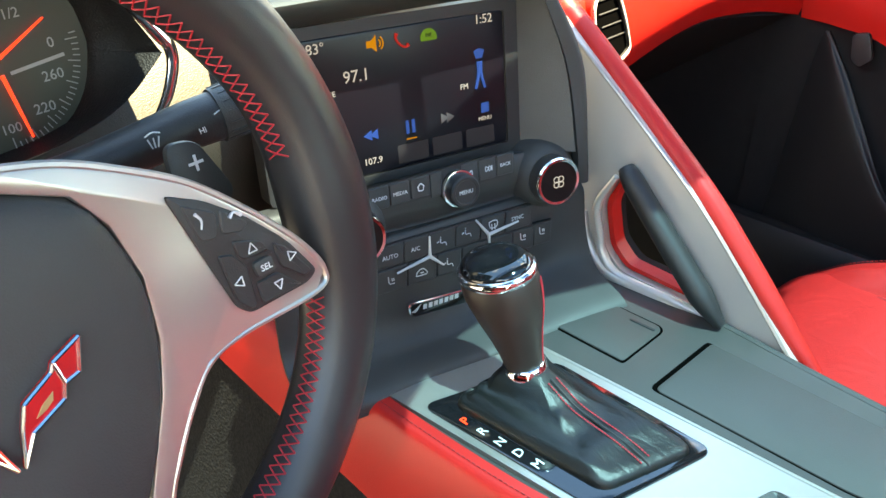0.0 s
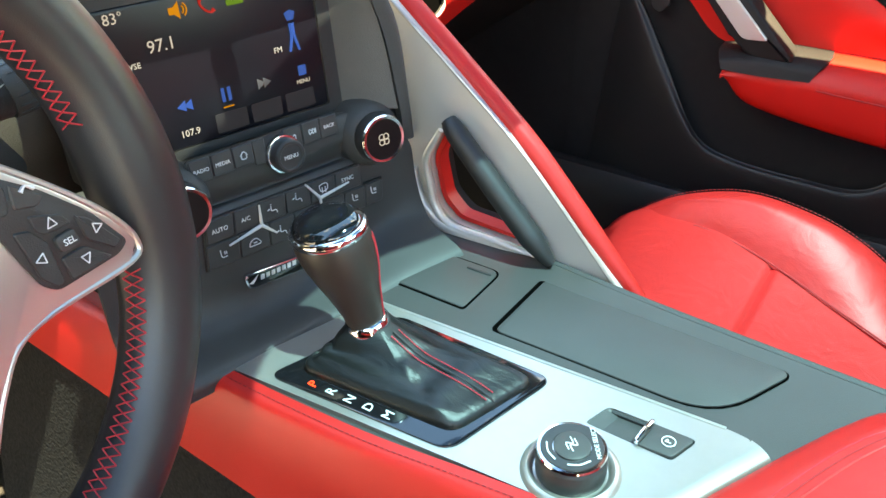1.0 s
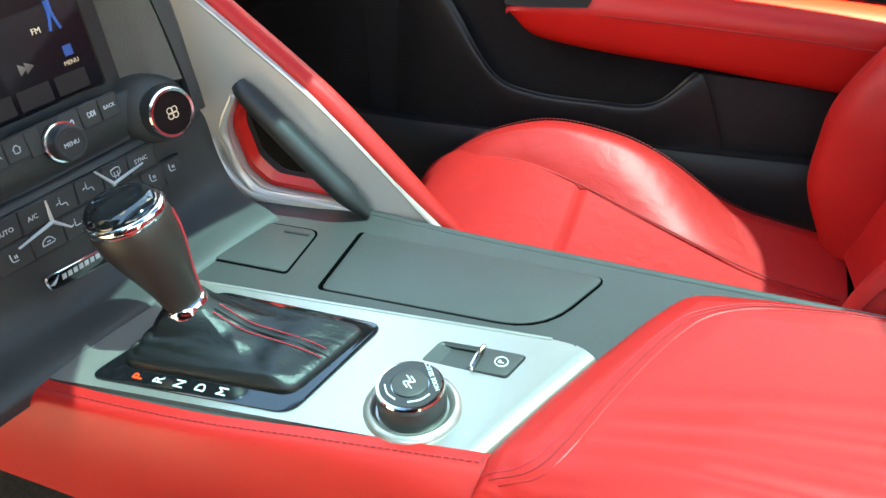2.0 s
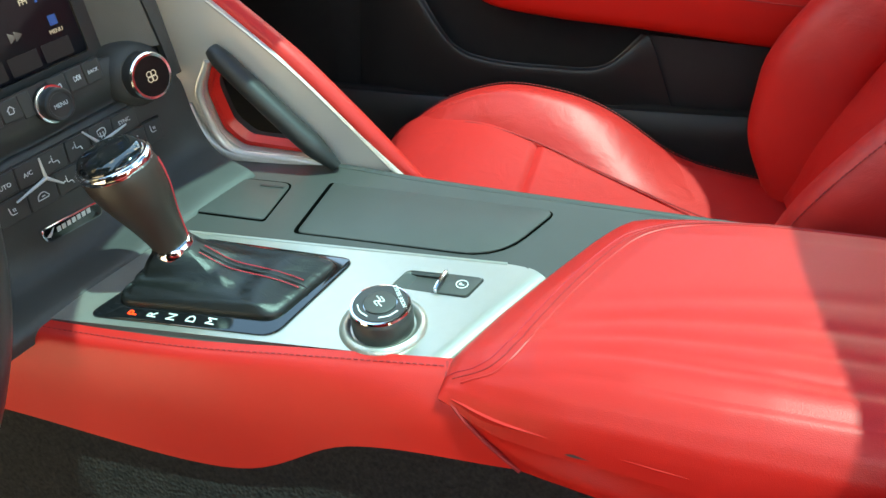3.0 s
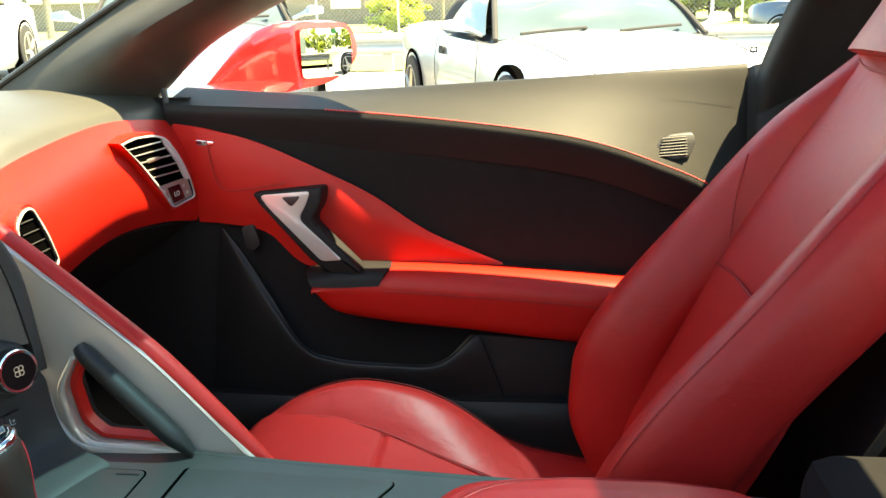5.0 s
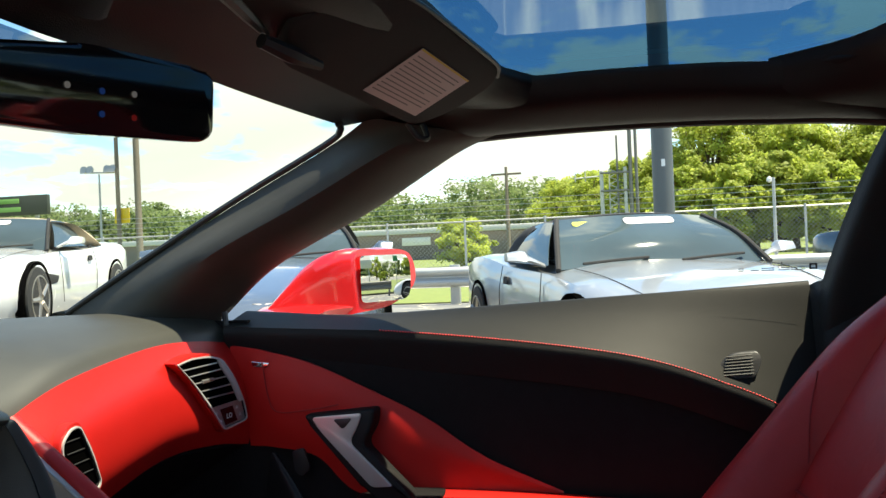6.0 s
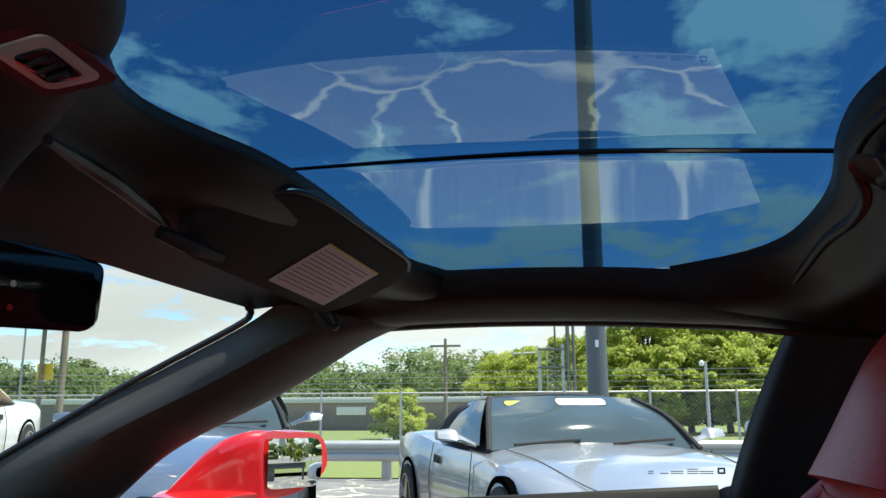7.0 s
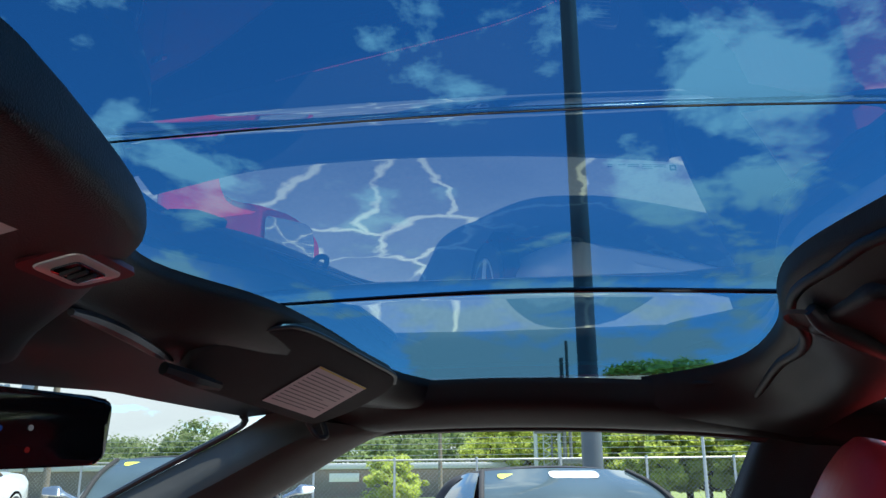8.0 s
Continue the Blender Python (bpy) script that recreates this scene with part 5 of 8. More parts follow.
cargo = thing("cargo_bay", "dark carpeted cargo bay under the rear glass", "cargo bay")
part("bay_floor", sheet([[(x, y, 0.80) for x in (-0.70, 0.0, 0.70)] for y in (-1.05, -1.5, -1.95)], 8, 8, 0.01, back=DOWN), CARPET, cargo)
for sx in (1, -1):
    part("bay_side", sheet([[(sx * 0.66, -1.05, 0.79), (sx * 0.66, -1.5, 0.79), (sx * 0.62, -1.96, 0.79)], [(sx * 0.62, -1.05, 1.00), (sx * 0.62, -1.5, 0.97), (sx * 0.60, -1.96, 0.93)], [(sx * 0.56, -1.05, 1.145), (sx * 0.57, -1.5, 1.06), (sx * 0.58, -1.96, 0.955)]], 10, 10, 0.01, back=(sx, 0, 0)), HOOP, cargo)
part("bay_end", sheet([[(x, -1.95, 0.79) for x in (-0.62, 0.0, 0.62)], [(x, -1.96, 0.95) for x in (-0.62, 0.0, 0.62)]], 6, 6, 0.01, back=(0, -1, 0)), HOOP, cargo)
hatch = thing("rear_glass", "sloping rear hatch glass over the cargo bay", "car window")
part("pane", sheet([[(x, y, z - 0.06 * x * x) for x in (-0.60, -0.3, 0.0, 0.3, 0.60)] for y, z in ((-0.895, 1.192), (-1.4, 1.10), (-1.97, 0.965))], 14, 10, 0), pane("hatch_glass", (0.62, 0.68, 0.66), 0.02), hatch)

# ---- roof ----
roof = thing("roof_frame", "black headlined roof frame round the glass panel", "car roof")
FRONT_X, FRONT_Y = (0.0, 0.04, 0.08, 0.13, 0.19, 0.26, 0.32, 0.40, 0.46, 0.51, 0.545, 0.575), (-0.195, -0.200, -0.218, -0.242, -0.260, -0.273, -0.283, -0.294, -0.304, -0.318, -0.337, -0.368)
def front_edge(x):
    return float(np.interp(abs(x), FRONT_X, FRONT_Y))
REAR_X, REAR_Y = (-0.575, -0.545, -0.51, -0.46, -0.38, -0.28, -0.19, -0.086, -0.02, 0.04, 0.09, 0.16, 0.21, 0.26, 0.31, 0.37, 0.42, 0.46, 0.49, 0.52, 0.545, 0.575), (-0.660, -0.705, -0.752, -0.780, -0.785, -0.775, -0.760, -0.742, -0.730, -0.722, -0.724, -0.738, -0.753, -0.768, -0.778, -0.783, -0.783, -0.778, -0.767, -0.745, -0.710, -0.660)
def rear_edge(x):
    return float(np.interp(x, REAR_X, REAR_Y))
def edge_z(x):
    return 1.262 - 0.11 * x * x
xs = [-0.575 + 0.05 * k for k in range(24)]
part("header", sheet([
    [(x, -0.056 - 0.10 * x * x, 1.168 + 0.014 * min(1.0, max(0.0, x / 0.22))) for x in xs],
    [(x, -0.085 - 0.11 * x * x, 1.192 - 0.02 * x * x) for x in xs],
    [(x, -0.150 - 0.20 * x * x, 1.211 - 0.05 * x * x) for x in xs],
    [(x, front_edge(x) + 0.035, edge_z(x) - 0.035) for x in xs],
    [(x, front_edge(x) + 0.004, edge_z(x) - 0.012) for x in xs],
    [(x, front_edge(x), edge_z(x) + 0.004) for x in xs]], 50, 30, 0.012, back=(0, 0.3, 1)), HEAD, roof, "black headliner over the windshield")
part("rear_hoop", sheet([
    [(x, rear_edge(x), edge_z(x) + 0.004) for x in xs],
    [(x, rear_edge(x) - 0.006, edge_z(x) - 0.018) for x in xs],
    [(x, rear_edge(x) - 0.04, edge_z(x) - 0.050) for x in xs],
    [(x, min(-0.83, rear_edge(x) - 0.062), edge_z(x) - 0.075) for x in xs],
    [(x, -0.875, edge_z(x) - 0.082) for x in xs],
    [(x, -0.900, edge_z(x) - 0.070) for x in xs]], 60, 30, 0.012, back=(0, 0, 1)), HEAD, roof, "black headliner hoop behind the glass")
part("hoop_ridge", tube([(0.560, -0.795, 1.176), (0.470, -0.797, 1.201), (0.379, -0.796, 1.218), (0.284, -0.791, 1.219), (0.191, -0.769, 1.221), (0.146, -0.745, 1.236), (0.078, -0.732, 1.240), (0.001, -0.735, 1.240), (-0.080, -0.742, 1.240), (-0.250, -0.780, 1.222), (-0.420, -0.796, 1.210)], [0.003, 0.005, 0.006, 0.006, 0.006, 0.005, 0.005, 0.005, 0.005, 0.005, 0.003], 90, 10), HEAD, roof, "moulded ridge along the hoop")
# bead lighter and glossier than the headliner, drawing the highlight on its step
part("header_bead", tube([(-0.060, -0.172, 1.209), (0.002, -0.158, 1.215), (0.057, -0.157, 1.213), (0.122, -0.152, 1.209), (0.172, -0.147, 1.206)], [0.003, 0.006, 0.007, 0.006, 0.003], 40, 8), RIDGE, roof, "moulded header edge, its highlight drawn as a lighter bead")
for sx in (1, -1):
    rl = [(-0.13, 1.178), (-0.19, 1.178), (-0.25, 1.178), (-0.34, 1.182), (-0.45, 1.184), (-0.58, 1.182), (-0.68, 1.177), (-0.76, 1.172), (-0.87, 1.158), (-1.05, 1.12)]
    def bend(y):
        return 0.045 * max(0.0, (-0.10 - y)) - 0.10 * max(0.0, -0.45 - y) ** 1.3
    def round_in(y):
        return 0.05 * max(0.0, (y + 0.37) / 0.10) ** 2 * (y > -0.37) + 0.06 * max(0.0, (-0.68 - y) / 0.09) ** 2 * (y < -0.68)
    part("side_rail", sheet([
        [(sx * (0.566 - min(0.06, round_in(y))), y, z + 0.047) for y, z in rl],
        [(sx * (0.567 - min(0.05, round_in(y))), y, z + 0.036) for y, z in rl],
        [(sx * (0.572 + 0.5 * bend(y)), y, z + 0.010) for y, z in rl],
        [(sx * (0.595 + bend(y)), y, z - 0.010) for y, z in rl],
        [(sx * (0.618 + bend(y)), y, z - 0.018) for y, z in rl],
        [(sx * (0.640 + bend(y)), y, z - 0.013) for y, z in rl]], 44, 24, 0.012, back=(0, 0, 1)), HEAD, roof, "black headlined side rail")
    part("seal", tube([(sx * (0.642 + bend(y)), y, z - 0.017) for y, z in rl[1:9]], 0.006, 40, 8), BLACK, roof, "black rubber window seal")
    part("rail_cap", sheet([[(sx * (0.640 + bend(y)), y, z - 0.010) for y, z in rl], [(sx * (0.648 + bend(y)), y, z + 0.012) for y, z in rl], [(sx * (0.640 + bend(y)), y, z + 0.030) for y, z in rl], [(sx * (0.615 + bend(y)), y, z + 0.042) for y, z in rl]], 30, 8, 0.003, back=(-sx, 0, -1)), REDPAINT, roof, "red painted outer roof rail")
    part("pillar", loft([
        [(sx * 0.690, 0.500, 0.880), (sx * 0.745, 0.460, 0.875), (sx * 0.850, 0.340, 0.870), (sx * 0.748, 0.222, 0.870), (sx * 0.705, 0.230, 0.870), (sx * 0.650, 0.320, 0.880)],
        [(sx * 0.678, 0.426, 0.922), (sx * 0.740, 0.385, 0.917), (sx * 0.845, 0.280, 0.908), (sx * 0.745, 0.177, 0.910), (sx * 0.700, 0.190, 0.916), (sx * 0.642, 0.262, 0.926)],
        [(sx * 0.657, 0.271, 1.002), (sx * 0.714, 0.240, 1.012), (sx * 0.815, 0.160, 1.000), (sx * 0.728, 0.078, 0.988), (sx * 0.678, 0.092, 0.986), (sx * 0.610, 0.150, 1.001)],
        [(sx * 0.634, 0.093, 1.090), (sx * 0.688, 0.072, 1.102), (sx * 0.795, 0.002, 1.097), (sx * 0.706, -0.092, 1.075), (sx * 0.658, -0.084, 1.062), (sx * 0.592, -0.020, 1.079)],
        [(sx * 0.604, -0.058, 1.158), (sx * 0.651, -0.076, 1.172), (sx * 0.770, -0.150, 1.178), (sx * 0.690, -0.235, 1.158), (sx * 0.645, -0.230, 1.140), (sx * 0.574, -0.154, 1.143)],
        [(sx * 0.565, -0.130, 1.190), (sx * 0.620, -0.150, 1.198), (sx * 0.720, -0.220, 1.204), (sx * 0.680, -0.300, 1.185), (sx * 0.640, -0.300, 1.165), (sx * 0.590, -0.220, 1.172)]], 24, 30), PILLAR, roof, "black grained windshield pillar cover")
for sx in (1, -1):
    part("seal", tube([(sx * 0.678, 0.431, 0.922), (sx * 0.657, 0.277, 1.004), (sx * 0.634, 0.099, 1.093), (sx * 0.604, -0.052, 1.161), (sx * 0.575, -0.085, 1.176), (sx * 0.545, -0.092, 1.182)], 0.005, 50, 8), BLACK, roof, "black windshield seal")
rg = thing("roof_panel", "blue-tinted transparent roof panel with raised centre", "roof panel")
def glass_z(x):
    a = abs(x)
    return 1.284 - 0.02 * a * a if a < 0.205 else (1.2832 - 0.35 * (a - 0.205) if a < 0.225 else 1.2762 - (0.060 if x > 0 else 0.045) * (a - 0.225) - 0.12 * (a - 0.225) ** 2)
gx = [-0.64, -0.5, -0.36, -0.226, -0.224, -0.206, -0.204, -0.10, 0.0, 0.10, 0.204, 0.206, 0.224, 0.226, 0.36, 0.5, 0.64]
gbm = bmesh.new()
gys = [-0.10 - 0.08 * k for k in range(10)]
grid = []
for i in range(len(gx) - 1):
    steps = 1 if abs(gx[i + 1] - gx[i]) < 0.03 else 8
    for s in range(steps):
        grid.append(gx[i] + (gx[i + 1] - gx[i]) * s / steps)
grid.append(gx[-1])
gvs = [[gbm.verts.new((x, y, glass_z(x) - 0.10 * (y + 0.48) ** 2)) for y in gys] for x in grid]
for i in range(len(grid) - 1):
    for j in range(len(gys) - 1):
        gbm.faces.new((gvs[i][j], gvs[i + 1][j], gvs[i + 1][j + 1], gvs[i][j + 1]))
part("glass", gbm, ROOFGLASS, rg)
for sx in (1, -1):
    part("crease", tube([(sx * 0.216, y, glass_z(0.216) - 0.10 * (y + 0.48) ** 2 - 0.002) for y in (-0.18, -0.5, -0.80)], [0.0015, 0.0028, 0.0026] if sx > 0 else 0.0007, 20, 8), GLOSSY, rg, "dark moulded crease line")
ws = thing("windshield", "clear raked windshield over the dash", "windshield")
wsx = (-0.62, -0.3, 0, 0.3, 0.62)
part("pane", sheet([
    [(-0.645, -0.145, 1.188)] + [(x, -0.060 - 0.10 * x * x, 1.190) for x in wsx] + [(0.645, -0.145, 1.188)],
    [(-0.795, 0.120, 1.050)] + [(x * 1.1, 0.42 - 0.22 * x * x, 1.065 - 0.02 * x * x) for x in wsx] + [(0.795, 0.120, 1.050)],
    [(-0.880, 0.320, 0.905)] + [(x * 1.2, 0.95 - 0.55 * x * x, 0.905) for x in wsx] + [(0.880, 0.320, 0.905)]], 28, 14, 0), WINDSHIELD, ws)

part("shade_band", sheet([[(x, -0.057 - 0.10 * x * x, 1.164) for x in (-0.6, -0.3, 0.0, 0.10, 0.20)], [(x, -0.01 - 0.10 * x * x - 0.04 * max(0.0, x / 0.2) ** 2, 1.158) for x in (-0.6, -0.3, 0.0, 0.10, 0.20)], [(x, 0.045 - 0.10 * x * x - 0.09 * max(0.0, x / 0.2) ** 2, 1.147) for x in (-0.6, -0.3, 0.0, 0.10, 0.20)]], 14, 8, 0), pane("dark_blue_shade_band", (0.20, 0.27, 0.34), 0.02), ws, "dark blue shade band")

# ---- visor, mirrors, overhead console ----
vis_m = Matrix(((0.97546, 0.14963, -0.16150, 0.464), (-0.20592, 0.87966, -0.42872, -0.218), (-0.07791, -0.45146, -0.88888, 1.171), (0, 0, 0, 1)))
visor = thing("sun_visor", "black fabric sun visor folded up, with a printed label", "sun visor")
part("panel", plate(rounded([(-0.270, 0.018), (-0.316, -0.028), (-0.298, -0.070), (-0.262, -0.110), (-0.205, -0.118), (0.030, -0.118), (0.063, -0.096), (0.062, -0.03), (0.03, 0.018)], [0.02, 0.008, 0.03, 0.03, 0.04, 0.03, 0.02, 0.03, 0.02], 6), 0.016, vis_m @ Matrix.Translation((0, 0, -0.001)), 0.006, steps=3), VISOR_CLOTH, visor)
LABEL = mat("printed_label", (0.62, 0.52, 0.50), 0.6, vary=0.06)
label = part("label", plate([(-0.134, -0.082), (0.003, -0.081), (0.002, 0.0), (-0.134, 0.0)], 0.0006, vis_m @ Matrix.Translation((0, 0, 0.0002))), LABEL, visor, "pale printed warning label")
# glossy bead added to stand in for the highlight on the visor's edge
part("edge_highlight", tube([tuple(vis_m @ Vector((u, v, -0.0035))) for u, v in ((-0.290, -0.076), (-0.262, -0.106), (-0.225, -0.116), (-0.150, -0.119), (-0.050, -0.119), (0.020, -0.118), (0.050, -0.106))], 0.0028, 50, 8), RIDGE, visor, "added bead that draws the highlight along the visor edge")
part("hook", tube([(0.500, -0.200, 1.168), (0.508, -0.212, 1.150), (0.520, -0.222, 1.150), (0.522, -0.216, 1.168)], 0.004, 16, 8), BLACK, visor, "black visor hook")
part("clip", tube([(0.150, -0.150, 1.196), (0.185, -0.165, 1.190), (0.222, -0.180, 1.186)], [0.007, 0.009, 0.005], 12, 8), BLACK, visor, "visor pivot clip")

rvm = thing("rear_view_mirror", "black frameless rear-view mirror with small lit buttons", "mirror")
mir_a, mir_b = Vector((-0.125, -0.040, 1.124)), Vector((0.122, -0.116, 1.131))
mir_m = axes((mir_a + mir_b) / 2, mir_b - mir_a, (-0.27, -0.90, -0.10))
part("shell", plate(rounded([(-0.130, -0.030), (-0.110, -0.034), (0.0, -0.036), (0.115, -0.022), (0.130, -0.012), (0.130, 0.018), (0.118, 0.026), (0.0, 0.030), (-0.118, 0.028), (-0.130, 0.020)], 0.010), 0.022, mir_m @ Matrix.Rotation(math.pi, 4, 'Z') @ Matrix.Translation((0, 0, 0)), 0.004, steps=3), GLOSSY, rvm)
part("stem", tube([tuple((mir_a + mir_b) / 2 + Vector((0.0, 0.03, 0.0))), (0.0, -0.02, 1.165)], 0.010, 8, 10), BLACK, rvm, "black mounting stem")

ohc = thing("overhead_console", "black overhead console with a map lamp, red reflection coloured onto its rim", "console")
part("shell", loft([[((xr - 0.42) / 2 + dx_ * (xr + 0.42) / 0.21, y, 1.230 + dz + zo) for dx_, dz in ((-0.105, 0.008), (-0.09, -0.010), (0, -0.016), (0.09, -0.010), (0.105, 0.008), (0.08, 0.014), (-0.08, 0.014))] for y, zo, xr in ((-0.085, -0.042, 0.015), (-0.122, -0.028, -0.021), (-0.18, -0.014, -0.066), (-0.222, -0.006, -0.108), (-0.262, -0.002, -0.148), (-0.288, -0.001, -0.188), (-0.306, -0.001, -0.245), (-0.320, 0.000, -0.320), (-0.324, 0.002, -0.360))], 28, 24), HEAD, ohc)
OHM = Matrix(((1, 0, 0, -0.168), (0, -0.97, -0.24, -0.236), (0, 0.24, -0.97, 1.2085), (0, 0, 0, 1)))
part("lamp_rim", plate(rounded([(-0.028, -0.013), (0.024, -0.013), (0.028, 0.018), (-0.028, 0.018)], 0.008), 0.006, OHM, 0.002), SILVER, ohc, "silver rim of the map lamp")
part("lamp_lens", plate(rounded([(-0.018, -0.007), (0.015, -0.007), (0.018, 0.012), (-0.018, 0.012)], 0.005), 0.002, OHM @ Matrix.Translation((0, 0, 0.001)), 0.0006), GLOSSY, ohc, "dark lamp lens")
part("label", plate([(-0.165, -0.010), (-0.080, -0.010), (-0.080, 0.046), (-0.165, 0.046)], 0.001, OHM @ Matrix.Translation((0, 0, 0.0006))), LABEL, ohc, "pale printed warning label")
for k in range(3):
    part("lamp_rib", tube([tuple(OHM @ Vector((-0.009 + 0.009 * k, -0.004, 0.0016))), tuple(OHM @ Vector((-0.011 + 0.009 * k, 0.009, 0.0016)))], 0.0016, 4, 6), BLACK, ohc, "dark lamp switch")
# dark red base colour stands in for a red reflection round the lamp
part("lamp_bezel", holed(rounded([(-0.036, -0.019), (0.031, -0.019), (0.036, 0.024), (-0.036, 0.024)], 0.010), rounded([(-0.027, -0.012), (0.023, -0.012), (0.027, 0.017), (-0.027, 0.017)], 0.008), 0.004, OHM @ Matrix.Translation((0, 0, -0.0015))), mat("red_reflection_tint", (0.10, 0.012, 0.016), 0.4), ohc, "lamp surround coloured dark red for the reflection on it")
latch = thing("roof_latch", "black roof panel latch lever", "latch")
part("housing", plate(rounded([(-0.10, -0.05), (0.10, -0.05), (0.08, 0.03), (-0.08, 0.03)], 0.02), 0.02, Matrix(((1, 0, 0, 0.06), (0, 0.9, 0.3, -0.775), (0, 0.25, -0.95, 1.205), (0, 0, 0, 1))), 0.008, steps=3), HEAD, latch)
part("catch_cup", turned([(0.030, 0.0), (0.028, 0.003), (0.020, -0.004), (0.002, -0.006)], 28, axes((0.100, -0.752, 1.2150), (1, 0, 0), (-0.25, 0.35, -0.9))), SOFT, latch, "shallow grey cup behind the lever")
part("lever", tube([(0.075, -0.738, 1.222), (0.082, -0.752, 1.212), (0.10, -0.785, 1.200), (0.14, -0.84, 1.185)], [0.006, 0.010, 0.011, 0.007], 20, 10), BLACK, latch)

sm = thing("side_mirror", "glossy red door mirror with black-edged glass", "mirror")
part("housing", loft([
    [(1.000, 0.030, 0.885), (1.005, 0.036, 0.998), (1.06, 0.00, 1.007), (1.105, -0.045, 1.002), (1.125, -0.058, 0.97), (1.12, -0.055, 0.93), (1.07, -0.02, 0.895)],
    [(0.985, 0.060, 0.880), (0.985, 0.075, 0.995), (1.05, 0.05, 1.008), (1.115, 0.005, 1.006), (1.142, -0.010, 0.97), (1.135, -0.005, 0.92), (1.07, 0.02, 0.888)],
    [(0.960, 0.120, 0.876), (0.965, 0.128, 0.967), (1.03, 0.122, 0.984), (1.09, 0.09, 0.984), (1.115, 0.08, 0.955), (1.10, 0.08, 0.92), (1.05, 0.10, 0.888)],
    [(0.915, 0.190, 0.874), (0.915, 0.193, 0.890), (0.96, 0.19, 0.903), (1.00, 0.175, 0.918), (1.02, 0.17, 0.910), (1.01, 0.17, 0.895), (0.97, 0.185, 0.880)]], 28, 24), REDPAINT, sm, "glossy red housing")
part("foot", loft([[(0.80, 0.06, 0.865), (0.82, 0.16, 0.865), (0.83, 0.16, 0.885), (0.81, 0.06, 0.885)], [(0.93, 0.08, 0.880), (0.95, 0.20, 0.882), (0.95, 0.20, 0.905), (0.93, 0.08, 0.900)], [(1.02, 0.03, 0.884), (1.02, 0.13, 0.884), (1.02, 0.13, 0.905), (1.02, 0.03, 0.90)]], 16, 12), REDPAINT, sm)
mgm = axes((1.058, -0.012, 0.951), (0.8157, -0.579, 0.0), (-0.579, -0.8157, 0.018))
def glass_bulge(u, v):
    """The passenger mirror is convex."""
    return tuple(mgm @ Vector((u, v, 0.0045 - (u * u + v * v) / 2.6)))
part("mirror_glass", sheet([[glass_bulge(a + (b - a) * f, v) for f in (0.0, 0.25, 0.5, 0.75, 1.0)] for v, a, b in ((-0.0475, -0.054, 0.040), (-0.043, -0.062, 0.054), (-0.030, -0.0635, 0.0635), (0.0, -0.0635, 0.066), (0.028, -0.063, 0.0645), (0.040, -0.062, 0.057), (0.0445, -0.056, 0.048))], 24, 24, 0), MIRROR, sm, "convex mirror glass")

# ---- steering wheel ----
wheel = thing("steering_wheel", "black leather steering wheel with red stitching and silver spokes", "steering wheel")
wheel_m = Matrix(((0.99883, -0.00958, 0.04752, -0.3588), (0.04845, 0.19747, -0.97911, -0.0350), (0.0, 0.98026, 0.19770, 0.8363), (0, 0, 0, 1)))
def wp(u, v, h=0.0):
    return wheel_m @ Vector((u, v, h))
def rim_r(a):
    """The rim swells where the spokes meet it."""
    d = min(abs(a - k) for k in (0.0, math.pi, -math.pi))
    return 0.0198 + 0.0030 * math.exp(-(d / 0.28) ** 2)
rim_bm = bmesh.new()
NR, NS = 120, 18
rr_ = []
for i in range(NR):
    a = -math.pi + 2 * math.pi * i / NR
    r = rim_r(a)
    c = 0.1810 - r - 0.010 * max(0, -math.sin(a) - 0.85)
    rr_.append([rim_bm.verts.new(wp((c + r * math.cos(q)) * math.cos(a), (c + r * math.cos(q)) * math.sin(a), 0.9 * r * math.sin(q))) for q in (2 * math.pi * s / NS for s in range(NS))])
for i in range(NR):
    for s in range(NS):
        rim_bm.faces.new((rr_[i][s], rr_[i][(s + 1) % NS], rr_[(i + 1) % NR][(s + 1) % NS], rr_[(i + 1) % NR][s]))
rim = part("rim", rim_bm, WHEEL, wheel, "black leather rim")
THREAD = STITCH
for a0, a1 in ((0.22, 1.25), (-1.25, -0.28)):
    sb = bmesh.new()
    n = int((a1 - a0) * 0.145 / 0.0052)
    for k in range(n):
        for z0, z1 in ((0.50, 0.92), (0.92, 0.50)):
            p, q = a0 + (a1 - a0) * k / n, a0 + (a1 - a0) * (k + 1) / n
            pts = []
            for a, w in ((p, z0), ((p + q) / 2, (z0 + z1) / 2), (q, z1)):
                r = rim_r(a) * 1.01
                c = 0.1810 - rim_r(a)
                t = math.pi - (w - 0.45) * 1.3
                pts.append(wp((c + r * math.cos(t)) * math.cos(a), (c + r * math.cos(t)) * math.sin(a), 0.9 * r * math.sin(t)))
            tube(pts, 0.00042, 3, 4, bm=sb, smooth=False)
    part("stitching", sb, THREAD, rim, "red cross stitching")
for a in (-1.22,):
    part("rim_joint", tube([wp((0.1612 + 0.0203 * math.cos(q)) * math.cos(a), (0.1612 + 0.0203 * math.cos(q)) * math.sin(a), 0.0182 * math.sin(q)) for q in (2 * math.pi * s / 16 for s in range(16))], 0.0006, 32, 5, closed=True), BLACK, rim)
cov = [(0.0, 0.0640), (0.0188, 0.0604), (0.0392, 0.0514), (0.0488, 0.0364), (0.0542, 0.0128), (0.0521, -0.0137), (0.0453, -0.0362), (0.0266, -0.0744), (0.0, -0.0790)]
cov_full = cov + [(-u, v) for u, v in cov[-2:0:-1]]
